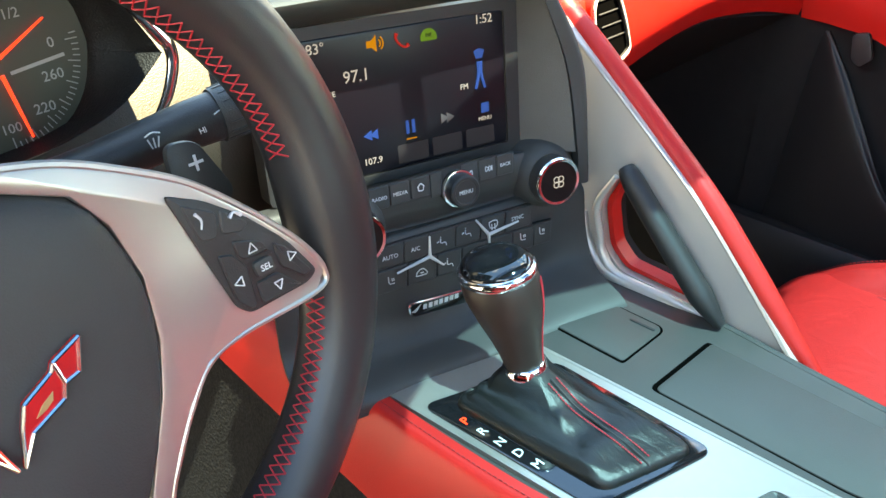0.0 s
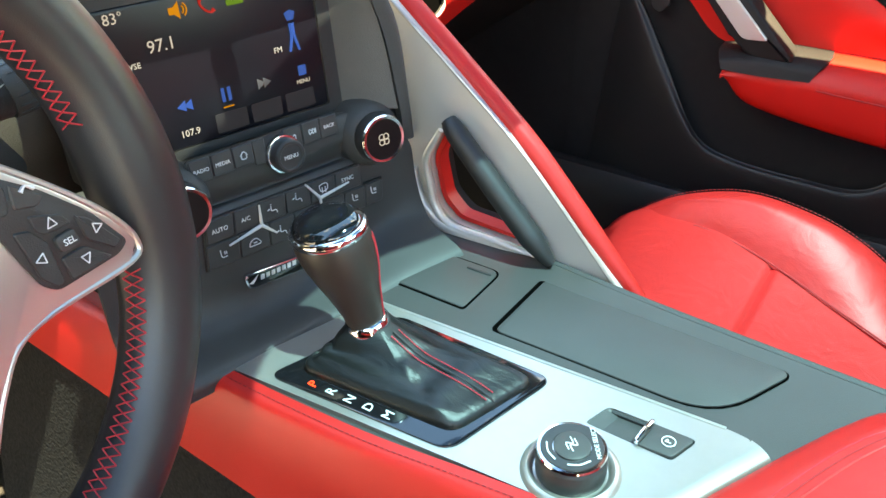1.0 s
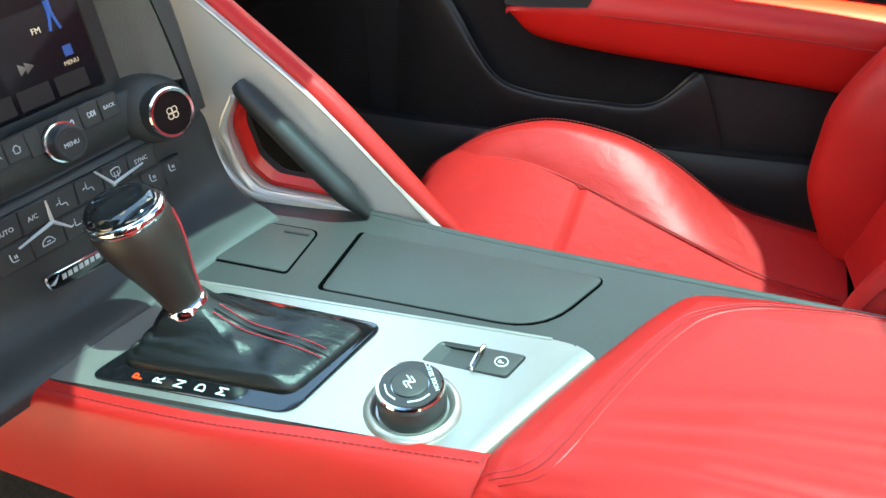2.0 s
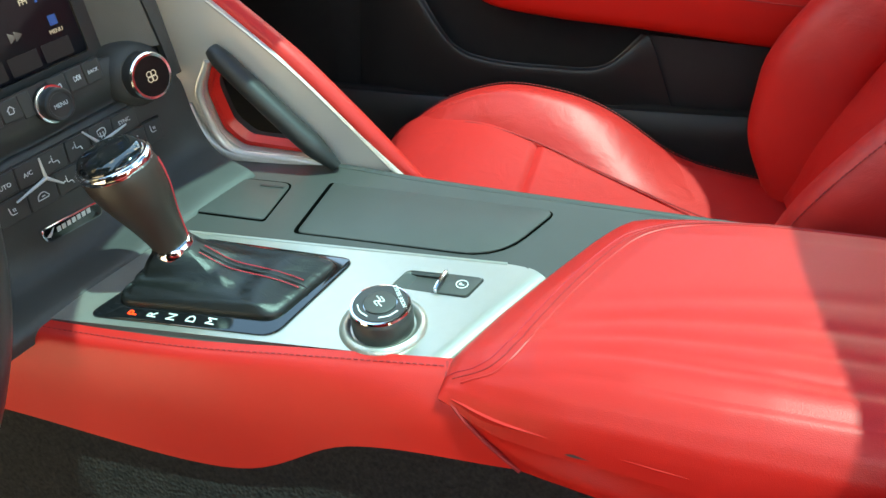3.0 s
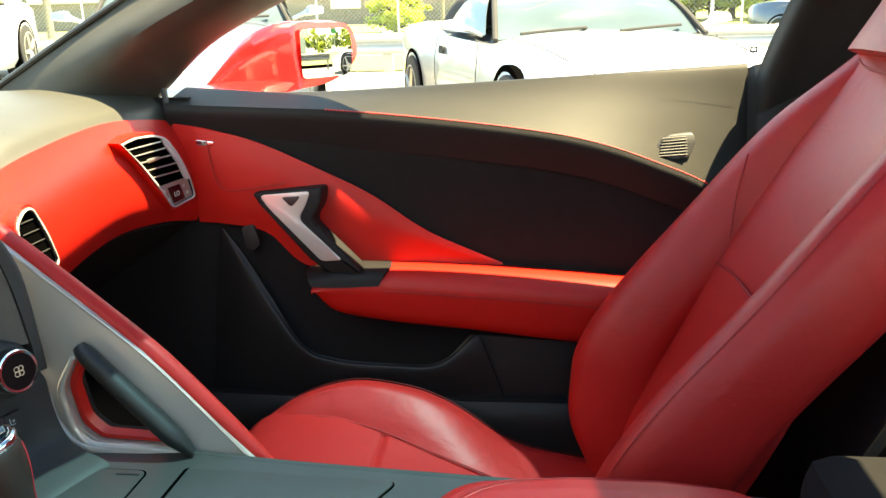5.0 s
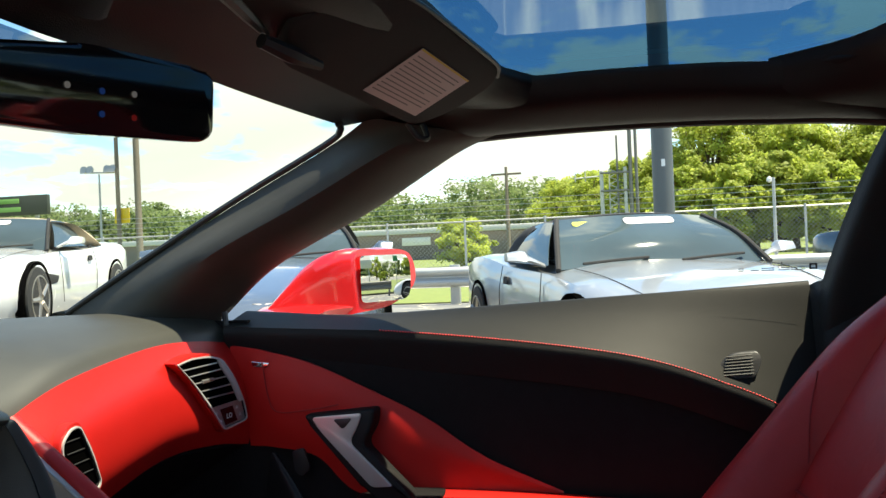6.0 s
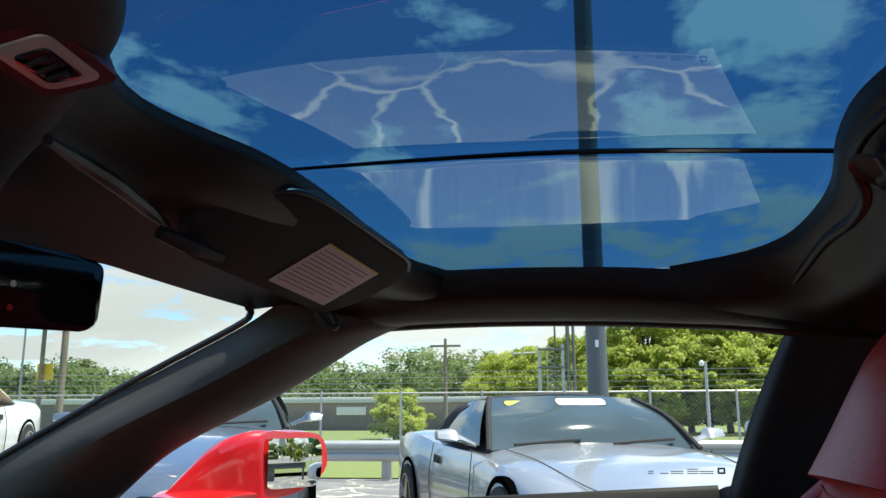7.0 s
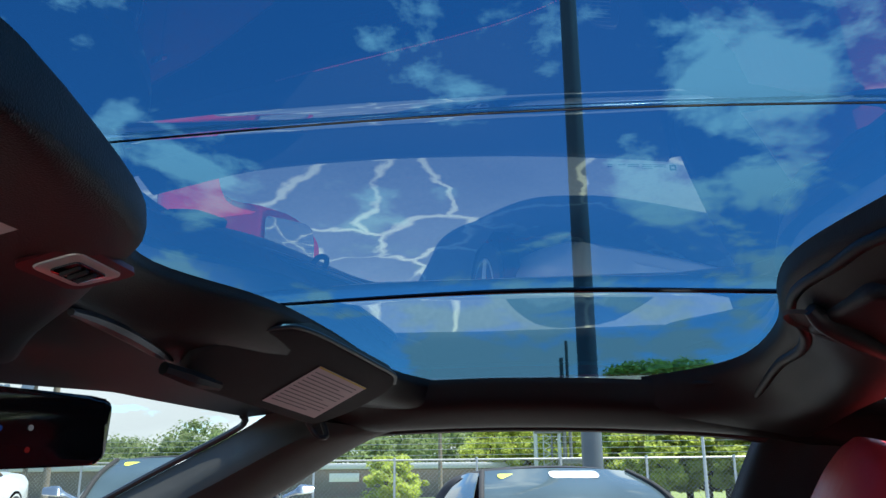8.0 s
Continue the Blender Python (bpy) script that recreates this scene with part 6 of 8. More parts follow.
def dome(f, h):
    return [tuple(wp(u * f, (v + 0.008) * f - 0.008, h)) for u, v in [tuple(p) for p in cov_full]]
part("airbag_cover", loft([dome(1.0, -0.012), dome(1.0, 0.012), dome(0.985, 0.020), dome(0.90, 0.027), dome(0.6, 0.031), dome(0.2, 0.032)], 32, 26), SOFT, wheel, "dark grey airbag cover")
spoke = [(0.0, 0.0725), (0.0219, 0.0683), (0.0396, 0.0635), (0.0579, 0.0551), (0.0837, 0.0398), (0.1086, 0.0163), (0.1264, -0.0047), (0.1350, -0.0215), (0.1287, -0.0295), (0.0876, -0.0300), (0.0688, -0.0345), (0.0556, -0.0482), (0.0445, -0.064), (0.0338, -0.0830), (0.0266, -0.1150), (0.0150, -0.1150)]
inner = [(0.0266, -0.0760), (0.0453, -0.0362), (0.0521, -0.0137), (0.0542, 0.0128), (0.0488, 0.0364), (0.0392, 0.0514), (0.0188, 0.0604), (0.0, 0.0640)]
for sx in (1, -1):
    o = [(sx * u, v) for u, v in spoke + inner]
    part("spoke_trim", plate(o, 0.010, wheel_m @ Matrix.Translation((0, 0, 0.0215)), 0.0018, steps=2), SPOKE, wheel, "satin silver spoke trim")
    padp = [(0.0715, 0.0395), (0.0864, 0.0318), (0.1014, 0.0196), (0.1180, 0.0014), (0.1300, -0.0190), (0.1237, -0.0225), (0.0925, -0.0225), (0.0871, -0.0170), (0.0786, 0.0139)]
    pad = part("button_pad", plate(rounded([(sx * u, v) for u, v in padp], 0.003, 3), 0.003, wheel_m @ Matrix.Translation((0, 0, 0.0232)), 0.0008), BLACK, wheel, "black switch pad")
    part("button", plate(rounded([(sx * u, v) for u, v in ((0.0985, -0.0015), (0.1080, -0.0012), (0.1090, -0.0085), (0.0995, -0.0085))], 0.002, 3), 0.003, wheel_m @ Matrix.Translation((0, 0, 0.0252)), 0.0008), SOFT, pad)
    for q in (((0.0930, 0.0115), (0.1060, 0.0060), (0.1090, 0.0005), (0.0965, 0.0012), (0.0935, 0.004)), ((0.0985, -0.0105), (0.1095, -0.0105), (0.1200, -0.0210), (0.0990, -0.0210)), ((0.0850, 0.0080), (0.0915, 0.0060), (0.0965, -0.0020), (0.0960, -0.0200), (0.0925, -0.0205), (0.0875, -0.0140)), ((0.1110, 0.0030), (0.1165, -0.0010), (0.1265, -0.0170), (0.1225, -0.0190), (0.1120, -0.0090))):
        part("button", plate(rounded([(sx * u, v) for u, v in q], 0.0015, 3), 0.002, wheel_m @ Matrix.Translation((0, 0, 0.0242)), 0.0006, steps=1), BLACK, pad)
    for q in (((0.0760, 0.0340), (0.0900, 0.0255), (0.0870, 0.0150), (0.0800, 0.0165)), ((0.0915, 0.0262), (0.1030, 0.0160), (0.0990, 0.0130), (0.0895, 0.0158))):
        part("button", plate(rounded([(sx * u, v) for u, v in q], 0.002, 3), 0.002, wheel_m @ Matrix.Translation((0, 0, 0.0242)), 0.0006, steps=1), SOFT, pad)
    part("paddle", plate(rounded([(sx * u, v) for u, v in ((0.1015, 0.0460), (0.1170, 0.0440), (0.1300, 0.0150), (0.1180, 0.0050), (0.1000, 0.0250))], 0.006), 0.004, wheel_m @ Matrix.Translation((0, 0, -0.026)), 0.001), BLACK, wheel, "black shift paddle with a plus sign")
    blade = [(0.0012, -0.0262), (0.0078, -0.0160), (0.0212, -0.0100), (0.0232, -0.0048), (0.0290, -0.0034), (0.0330, 0.0087), (0.0218, 0.0040), (0.0202, 0.0010), (0.0085, -0.0052), (0.0048, -0.0138)]
    em = part("emblem", plate([(sx * u - 0.0125, v) for u, v in blade], 0.003, wheel_m @ Matrix.Translation((0, 0, 0.0348)), 0.0004, steps=1), REDPAINT, wheel, "crossed-flag emblem in red and chrome")
    eb = bmesh.new()
    for a, b in zip(blade, blade[1:] + blade[:1]):
        tube([wp(sx * a[0] - 0.0125, a[1], 0.0350), wp(sx * b[0] - 0.0125, b[1], 0.0350)], 0.0008, 2, 6, bm=eb, smooth=False)
    tube([wp(sx * 0.0218 - 0.0125, 0.0040, 0.0350), wp(sx * 0.0232 - 0.0125, -0.0048, 0.0350)], 0.0008, 2, 6, bm=eb, smooth=False)
    part("emblem_rim", eb, CHROME, em, "chrome outline")
    part("emblem_mark", plate([(sx * u - 0.0125, v) for u, v in ((0.0105, -0.0118), (0.0135, -0.0085), (0.0185, -0.0055), (0.0175, -0.0085), (0.0145, -0.0105))], 0.0006, wheel_m @ Matrix.Translation((0, 0, 0.0352))), mat("pale_gold", (0.6, 0.45, 0.2), 0.3, metal=0.6), em)
    part("spoke_bead", tube([wp(sx * u, v, 0.0198) for u, v in spoke[:15]], 0.0019, 90, 8), SPOKE, wheel, "rounded bright spoke edge")
part("column", loft([[wp(0.05 * math.cos(a), 0.05 * math.sin(a) - 0.01, -0.012) for a in (2 * math.pi * q / 20 for q in range(20))], [wp(0.06 * math.cos(a), 0.06 * math.sin(a) - 0.015, -0.10) for a in (2 * math.pi * q / 20 for q in range(20))], [wp(0.07 * math.cos(a), 0.07 * math.sin(a) - 0.03, -0.26) for a in (2 * math.pi * q / 20 for q in range(20))]], 20, 12), BLACK, wheel, "black steering column shroud")

stalk = thing("wiper_stalk", "black wiper stalk with printed symbols", "stalk")
part("arm", tube([(-0.335, 0.075, 0.846), (-0.28, 0.06, 0.853), (-0.225, 0.052, 0.861), (-0.208, 0.050, 0.8625)], [0.011, 0.011, 0.0125, 0.0130], 20, 18), BLACK, stalk)
part("twist_ring", tube([(-0.2075, 0.050, 0.8626), (-0.1905, 0.047, 0.8648)], 0.0142, 6, 40), SOFT, stalk, "ribbed twist ring")
part("tip", tube([(-0.1900, 0.047, 0.8649), (-0.1700, 0.043, 0.8670), (-0.165, 0.042, 0.8675)], [0.0138, 0.0135, 0.010], 8, 20), BLACK, stalk)

clus = thing("instrument_cluster", "gauge cluster with olive dial, red needles and chrome rim", "gauge")
dial_y = 0.172
DIAL = mat("olive_dial", (0.055, 0.052, 0.033), 0.5, vary=0.1)
dm = Matrix(((1, 0, 0, -0.276), (0, 0.12, -0.993, dial_y), (0, 0.993, 0.12, 0.886), (0, 0, 0, 1)))
part("dial_face", turned([(0.062, -0.004), (0.062, 0.0), (0.001, 0.0)], 48, dm), DIAL, clus, "olive-lit dial face")
HOOD = [(0.0864, -0.0156), (0.0850, -0.0185), (0.0578, -0.0384), (0.0300, -0.0480), (0.0016, -0.0527), (-0.030, -0.053), (-0.058, -0.042), (-0.080, -0.010), (-0.076, 0.040), (-0.045, 0.070), (0.0, 0.080), (0.040, 0.062), (0.0640, 0.0280), (0.0800, -0.0020)]
HOOD_A = [math.atan2(v, u) for u, v in HOOD]
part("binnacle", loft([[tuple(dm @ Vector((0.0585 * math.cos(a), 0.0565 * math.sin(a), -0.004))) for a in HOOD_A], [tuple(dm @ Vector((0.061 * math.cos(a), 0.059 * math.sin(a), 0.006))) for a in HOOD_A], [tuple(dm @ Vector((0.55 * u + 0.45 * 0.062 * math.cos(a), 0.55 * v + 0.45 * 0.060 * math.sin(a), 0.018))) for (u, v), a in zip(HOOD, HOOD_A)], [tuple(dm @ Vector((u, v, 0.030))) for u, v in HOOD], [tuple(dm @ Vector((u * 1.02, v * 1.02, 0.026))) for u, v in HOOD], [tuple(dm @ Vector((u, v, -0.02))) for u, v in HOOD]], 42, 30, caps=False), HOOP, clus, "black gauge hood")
part("rim_strip", tube([tuple(dm @ Vector((u, v, 0.030))) for u, v in ((0.046, 0.060), (0.070, 0.0270), (0.0905, -0.0060), (0.0950, -0.0150), (0.0940, -0.0260), (0.0860, -0.0420), (0.0730, -0.0570))], [0.004, 0.0052, 0.0056, 0.0052, 0.0050, 0.0046, 0.003], 40, 10, flat=0.7), CHROME, clus, "chrome rim strip")
for u0, v0, u1, v1 in ((-0.005, -0.010, 0.0381, 0.0134), (0.0070, -0.012, 0.0121, -0.0492)):
    part("needle", tube([dm @ Vector((u0, v0, 0.003)), dm @ Vector((u1, v1, 0.003))], [0.0012, 0.0006], 4, 6), RED_INK, clus, "red needle")
tk = bmesh.new()
for k in range(26):
    a = radians(-88 + k * 3.6)
    r0 = 0.050 if k % 4 else 0.047
    tube([dm @ Vector((r0 * math.cos(a), r0 * math.sin(a), 0.001)), dm @ Vector((0.054 * math.cos(a), 0.054 * math.sin(a), 0.001))], 0.0004, 2, 4, bm=tk, smooth=False)
for k in range(9):
    a = radians(30 + k * 7)
    tube([dm @ Vector((0.050 * math.cos(a), 0.050 * math.sin(a), 0.001)), dm @ Vector((0.054 * math.cos(a), 0.054 * math.sin(a), 0.001))], 0.0005, 2, 4, bm=tk, smooth=False)
DIAL_PRINT = mat("dial_print", (0.34, 0.32, 0.28), 0.5, vary=0.02)
tagged(part("tick_marks", tk, DIAL_PRINT, clus), kind="stuff")

# ---- the ground ----
CRACKED = bpy.data.materials.new("cracked_asphalt")
CRACKED.use_nodes = True
cn, cl = CRACKED.node_tree.nodes, CRACKED.node_tree.links
cb = cn["Principled BSDF"]
ctc = cn.new("ShaderNodeTexCoord")
cvo = cn.new("ShaderNodeTexVoronoi"); cvo.feature = 'DISTANCE_TO_EDGE'; cvo.inputs["Scale"].default_value = 1.5
cwn = cn.new("ShaderNodeTexNoise"); cwn.inputs["Scale"].default_value = 2.2; cwn.inputs["Detail"].default_value = 5
cad = cn.new("ShaderNodeVectorMath"); cad.operation = 'MULTIPLY_ADD'; cad.inputs[1].default_value = (0.55, 0.55, 0.0)
cl.new(ctc.outputs["Object"], cwn.inputs["Vector"]); cl.new(cwn.outputs["Color"], cad.inputs[0]); cl.new(ctc.outputs["Object"], cad.inputs[2])
cl.new(cad.outputs[0], cvo.inputs["Vector"])
crp = cn.new("ShaderNodeValToRGB")
crp.color_ramp.elements[0].position, crp.color_ramp.elements[0].color = 0.012, (1, 1, 1, 1)
crp.color_ramp.elements[1].position, crp.color_ramp.elements[1].color = 0.045, (0, 0, 0, 1)
cmk = cn.new("ShaderNodeTexNoise"); cmk.inputs["Scale"].default_value = 0.9; cmk.inputs["Detail"].default_value = 2
cmr = cn.new("ShaderNodeMapRange"); cmr.inputs["From Min"].default_value = 0.36; cmr.inputs["From Max"].default_value = 0.48; cmr.inputs["To Min"].default_value = 0.06; cmr.inputs["To Max"].default_value = 0.0
cl.new(ctc.outputs["Object"], cmk.inputs["Vector"]); cl.new(cmk.outputs["Fac"], cmr.inputs["Value"])
cas = cn.new("ShaderNodeMath"); cas.operation = 'ADD'
cl.new(cvo.outputs["Distance"], cas.inputs[0]); cl.new(cmr.outputs[0], cas.inputs[1]); cl.new(cas.outputs[0], crp.inputs[0])
cgr = cn.new("ShaderNodeTexNoise"); cgr.inputs["Scale"].default_value = 55; cgr.inputs["Detail"].default_value = 8
cst = cn.new("ShaderNodeTexNoise"); cst.inputs["Scale"].default_value = 1.4; cst.inputs["Detail"].default_value = 5
cl.new(ctc.outputs["Object"], cgr.inputs["Vector"]); cl.new(ctc.outputs["Object"], cst.inputs["Vector"])
cm1 = cn.new("ShaderNodeMix"); cm1.data_type = 'RGBA'; cm1.inputs[6].default_value = (0.15, 0.15, 0.15, 1); cm1.inputs[7].default_value = (0.30, 0.30, 0.295, 1)
cl.new(cgr.outputs["Fac"], cm1.inputs[0])
cm2 = cn.new("ShaderNodeMix"); cm2.data_type = 'RGBA'; cm2.blend_type = 'MULTIPLY'; cm2.inputs[0].default_value = 0.5
cl.new(cm1.outputs[2], cm2.inputs[6]); cl.new(cst.outputs["Fac"], cm2.inputs[7])
cm3 = cn.new("ShaderNodeMix"); cm3.data_type = 'RGBA'; cm3.inputs[7].default_value = (0.62, 0.56, 0.40, 1)
cl.new(crp.outputs[0], cm3.inputs[0]); cl.new(cm2.outputs[2], cm3.inputs[6]); cl.new(cm3.outputs[2], cb.inputs["Base Color"])
cb.inputs["Roughness"].default_value = 0.9
def ground_z(x, y):
    """The lot rises gently outwards, and along the row of parked cars."""
    rise = 0.02 * max(0.0, min(1.0, (x - 2) / 6.0)) + 0.11 * max(0.0, min(1.0, (x - 8) / 5))
    row = float(np.interp(y, (0.0, 2.5, 6.2, 7.0), (0.0, 0.13, 0.33, 0.38))) * max(0.0, min(1.0, (12.2 - x) / 2)) * max(0.0, min(1.0, (x - 2) / 2))
    return rise + row
gxs = [-3000, -50, -5, 2, 3, 4, 5, 6, 7, 8, 9, 10, 10.2, 11, 12.2, 14, 40, 200, 3000]
gys2 = [-3000, -60, -20, 0, 1, 2.5, 4, 5, 6.2, 7, 10, 20, 60, 3000]
gb = bmesh.new()
gg = [[gb.verts.new((x, y, ground_z(x, y))) for y in gys2] for x in gxs]
for i in range(len(gxs) - 1):
    for j in range(len(gys2) - 1):
        gb.faces.new((gg[i][j], gg[i + 1][j], gg[i + 1][j + 1], gg[i][j + 1]))
tagged(part("ground", gb, CRACKED), "worn grey asphalt lot with sealed pale cracks", "ground", kind="structure")
gb = bmesh.new()
gb.faces.new([gb.verts.new(c) for c in ((12.6, -80, 0.136), (17.5, -80, 0.136), (17.5, 80, 0.136), (12.6, 80, 0.136))])
tagged(part("grass_verge", gb, GRASS), "mown yellow-green grass strip by the guardrail", "grass", kind="structure")
gb = bmesh.new()
gb.faces.new([gb.verts.new(c) for c in ((-60, -45, 0.010), (10, -45, 0.150), (10, -15, 0.150), (-60, -15, 0.010))])
tagged(part("grass_island", gb, GRASS), "mown grass island behind the car", "grass", kind="structure")
gb = bmesh.new()
gb.faces.new([gb.verts.new(c) for c in ((28, -400, 0.137), (2500, -2500, 0.137), (2500, 2500, 0.137), (28, 400, 0.137))])
tagged(part("far_ground", gb, GRASS), "grass and scrub beyond the road", "grass", kind="structure")

# ---- parked cars ----
TYRE = mat("tyre_rubber", (0.02, 0.02, 0.02), 0.85)
CARGLASS = mat("dark_car_glass", (0.055, 0.080, 0.090), 0.06, vary=0.35, scale=2.5, spec=0.35)
CLOTH = mat("black_soft_top", (0.02, 0.02, 0.022), 0.9, vary=0.2)
TAN = mat("tan_soft_top", (0.50, 0.40, 0.27), 0.9, vary=0.1)
def parked_car(label, paint, top, at, heading, group="parked sports cars", cloth=True):
    """A low two-seat convertible; x points ahead in its own frame, y to its left."""
    car = thing("sports_car", label, "car", group=group)
    stations = [(2.24, 0.42, 0.30, 0.42, 0.44), (2.12, 0.68, 0.20, 0.52, 0.55), (1.80, 0.82, 0.16, 0.62, 0.64), (1.35, 0.90, 0.15, 0.74, 0.735), (0.95, 0.89, 0.15, 0.775, 0.80), (0.55, 0.875, 0.15, 0.80, 0.845), (0.0, 0.87, 0.15, 0.815, 0.85), (-0.6, 0.885, 0.15, 0.84, 0.86), (-1.1, 0.925, 0.16, 0.895, 0.90), (-1.5, 0.935, 0.18, 0.91, 0.915), (-1.95, 0.90, 0.24, 0.885, 0.90), (-2.22, 0.80, 0.32, 0.84, 0.86), (-2.28, 0.72, 0.40, 0.80, 0.82)]
    rings = []
    for x, w, zb, zs, zt in stations:
        half = [(w * 0.90, zb), (w * 0.985, zb + 0.10), (w, zb + 0.28 * (zs - zb) + 0.08), (w * 0.985, zs - 0.12 * (zs - zb)), (w * 0.93, zs - 0.01), (w * 0.80, zs + 0.012), (w * 0.5, zt + 0.006), (0.0, zt + 0.015)]
        rings.append([(x, y, z) for y, z in half] + [(x, -y, z) for y, z in half[-2::-1]])
    body = part("body", loft(rings, 15, 60), paint, car)
    part("windshield", sheet([[(0.62, y, 0.835 - 0.03 * abs(y)) for y in (-0.74, -0.4, 0, 0.4, 0.74)], [(0.36 + 0.10 * (1 - (y / 0.66) ** 2), y, 1.02) for y in (-0.66, -0.35, 0, 0.35, 0.66)], [(0.02 + 0.10 * (1 - (y / 0.56) ** 2), y, 1.165 + 0.02 * (1 - (y / 0.56) ** 2)) for y in (-0.56, -0.3, 0, 0.3, 0.56)]], 16, 12, 0.006, back=(-1, 0, -1)), CARGLASS, car, "dark windshield glass")
    for sy in (1, -1):
        part("windshield_post", tube([(0.66, sy * 0.76, 0.81), (0.36, sy * 0.675, 1.03), (0.03, sy * 0.575, 1.165)], 0.020, 14, 8), TYRE if cloth else paint, car)
        part("side_glass", sheet([[(0.55, sy * 0.80, 0.845), (0.0, sy * 0.815, 0.855), (-0.45, sy * 0.82, 0.865)], [(0.30, sy * 0.715, 1.00), (-0.05, sy * 0.72, 1.02), (-0.42, sy * 0.725, 1.01)], [(0.03, sy * 0.60, 1.15), (-0.20, sy * 0.61, 1.155), (-0.40, sy * 0.615, 1.14)]], 10, 8, 0.005, back=(0, -sy, 0)), CARGLASS, car, "side window")
        mirror_ = part("mirror", loft([[(0.50, sy * 0.80, 0.84), (0.46, sy * 0.80, 0.86), (0.44, sy * 0.80, 0.84), (0.47, sy * 0.80, 0.83)], [(0.50, sy * 0.90, 0.88), (0.46, sy * 0.90, 0.91), (0.43, sy * 0.90, 0.88), (0.46, sy * 0.90, 0.865)], [(0.52, sy * 0.95, 0.88), (0.46, sy * 0.95, 0.95), (0.36, sy * 0.95, 0.93), (0.38, sy * 0.95, 0.87)], [(0.49, sy * 1.06, 0.89), (0.45, sy * 1.06, 0.94), (0.37, sy * 1.06, 0.925), (0.39, sy * 1.06, 0.88)]], 12, 14), paint, car)
    part("soft_top", loft([[(x, -w, zb), (x, -w * 0.93, zt - 0.05), (x, -w * 0.7, zt), (x, 0, zt + 0.02), (x, w * 0.7, zt), (x, w * 0.93, zt - 0.05), (x, w, zb)] for x, w, zb, zt in ((0.06, 0.57, 1.14, 1.175), (-0.10, 0.60, 1.13, 1.188), (-0.35, 0.66, 1.10, 1.182), (-0.60, 0.74, 0.94, 1.14), (-0.90, 0.76, 0.86, 1.02), (-1.18, 0.70, 0.85, 0.90))], 22, 24), top, car, "fabric soft top")
    for sy in (1, -1):
        for x in (1.33, -1.32):
            wm = Matrix.Translation((x, sy * (0.785 if x > 0 else 0.820), 0.325)) @ Matrix.Rotation(-sy * math.pi / 2, 4, 'X')
            # no well is cut: a near-black ring draws its shade
            part("arch", turned([(0.375, 0.02), (0.375, 0.112), (0.365, 0.116), (0.32, 0.100)], 36, wm), GAP, car, "near-black ring standing in for the shaded wheel well")
            w_ = part("wheel", turned([(0.20, -0.10), (0.315, -0.10), (0.325, -0.06), (0.325, 0.09), (0.312, 0.118), (0.235, 0.128)], 32, wm), TYRE, car, "black tyre")
            sb = bmesh.new()
            turned([(0.235, 0.10), (0.235, 0.131), (0.222, 0.133), (0.215, 0.115), (0.06, 0.10), (0.06, 0.13), (0.02, 0.134)], 28, wm, bm=sb)
            for k in range(5):
                a = 2 * math.pi * k / 5
                tube([wm @ Vector((0.05 * math.cos(a), 0.05 * math.sin(a), 0.120)), wm @ Vector((0.228 * math.cos(a), 0.228 * math.sin(a), 0.122))], [0.030, 0.022], 3, 6, bm=sb)
            part("rim", sb, ALU, w_, "five-spoke alloy rim")
    for sy in (1, -1):
        part("door_seam", tube([(0.62, sy * 0.868, 0.80), (0.60, sy * 0.885, 0.55), (0.55, sy * 0.880, 0.26)], 0.0035, 14, 5), TYRE, car)
        part("door_seam", tube([(-0.52, sy * 0.872, 0.83), (-0.60, sy * 0.892, 0.60), (-0.58, sy * 0.885, 0.28)], 0.0035, 14, 5), TYRE, car)
        part("door_handle", plate(rounded([(-0.07, -0.03), (0.07, -0.03), (0.07, 0.03), (-0.07, 0.03)], 0.028), 0.01, axes((-0.40, sy * 0.884, 0.72), (1, 0, 0), (0, sy, 0.1))), TYRE, car, "dark oval door handle")
        part("hood_seam", tube([(0.70, sy * 0.66, 0.822), (1.20, sy * 0.62, 0.775), (1.75, sy * 0.55, 0.668), (2.00, sy * 0.45, 0.612)], 0.0028, 24, 5), TYRE, car)
        part("side_scoop", plate(rounded([(-0.16, -0.04), (0.15, -0.07), (0.18, 0.05), (-0.10, 0.03)], 0.03), 0.012, axes((0.86, sy * 0.890, 0.50), (1, 0, 0), (0, sy, 0.0)), 0.004), TYRE, car, "dark fender scoop")
    part("nose_emblem", plate([(-0.07, 0.02), (-0.02, 0.005), (0.0, -0.02), (0.02, 0.005), (0.07, 0.02), (0.02, 0.018), (0.0, 0.004), (-0.02, 0.018)], 0.004, axes((2.165, 0, 0.535), (0, 1, 0), (0.75, 0, 0.65))), ALU, car, "small metal nose emblem")
    part("sticker", plate(rounded([(-0.10, -0.03), (0.10, -0.03), (0.10, 0.03), (-0.10, 0.03)], 0.028), 0.002, axes((0.178, -0.40, 1.128), (0, 1, 0), (1, 0, 1.6))), mat("yellow_sticker", (0.75, 0.75, 0.06), 0.5), car, "yellow oval price sticker")
    part("banner", plate(rounded([(-0.19, -0.045), (0.19, -0.045), (0.19, 0.045), (-0.19, 0.045)], 0.04), 0.002, axes((0.238, 0.06, 1.138), (0, 1, 0), (1, 0, 1.6))), mat("white_sticker", (0.8, 0.78, 0.78), 0.5), car, "white oval windshield sticker")
    for sy in (1, -1):
        part("wiper", tube([(0.70, sy * 0.35 - 0.25, 0.850), (0.66, sy * 0.35 + 0.05, 0.868), (0.60, sy * 0.35 + 0.25, 0.875)], 0.010, 8, 6), TYRE, car)
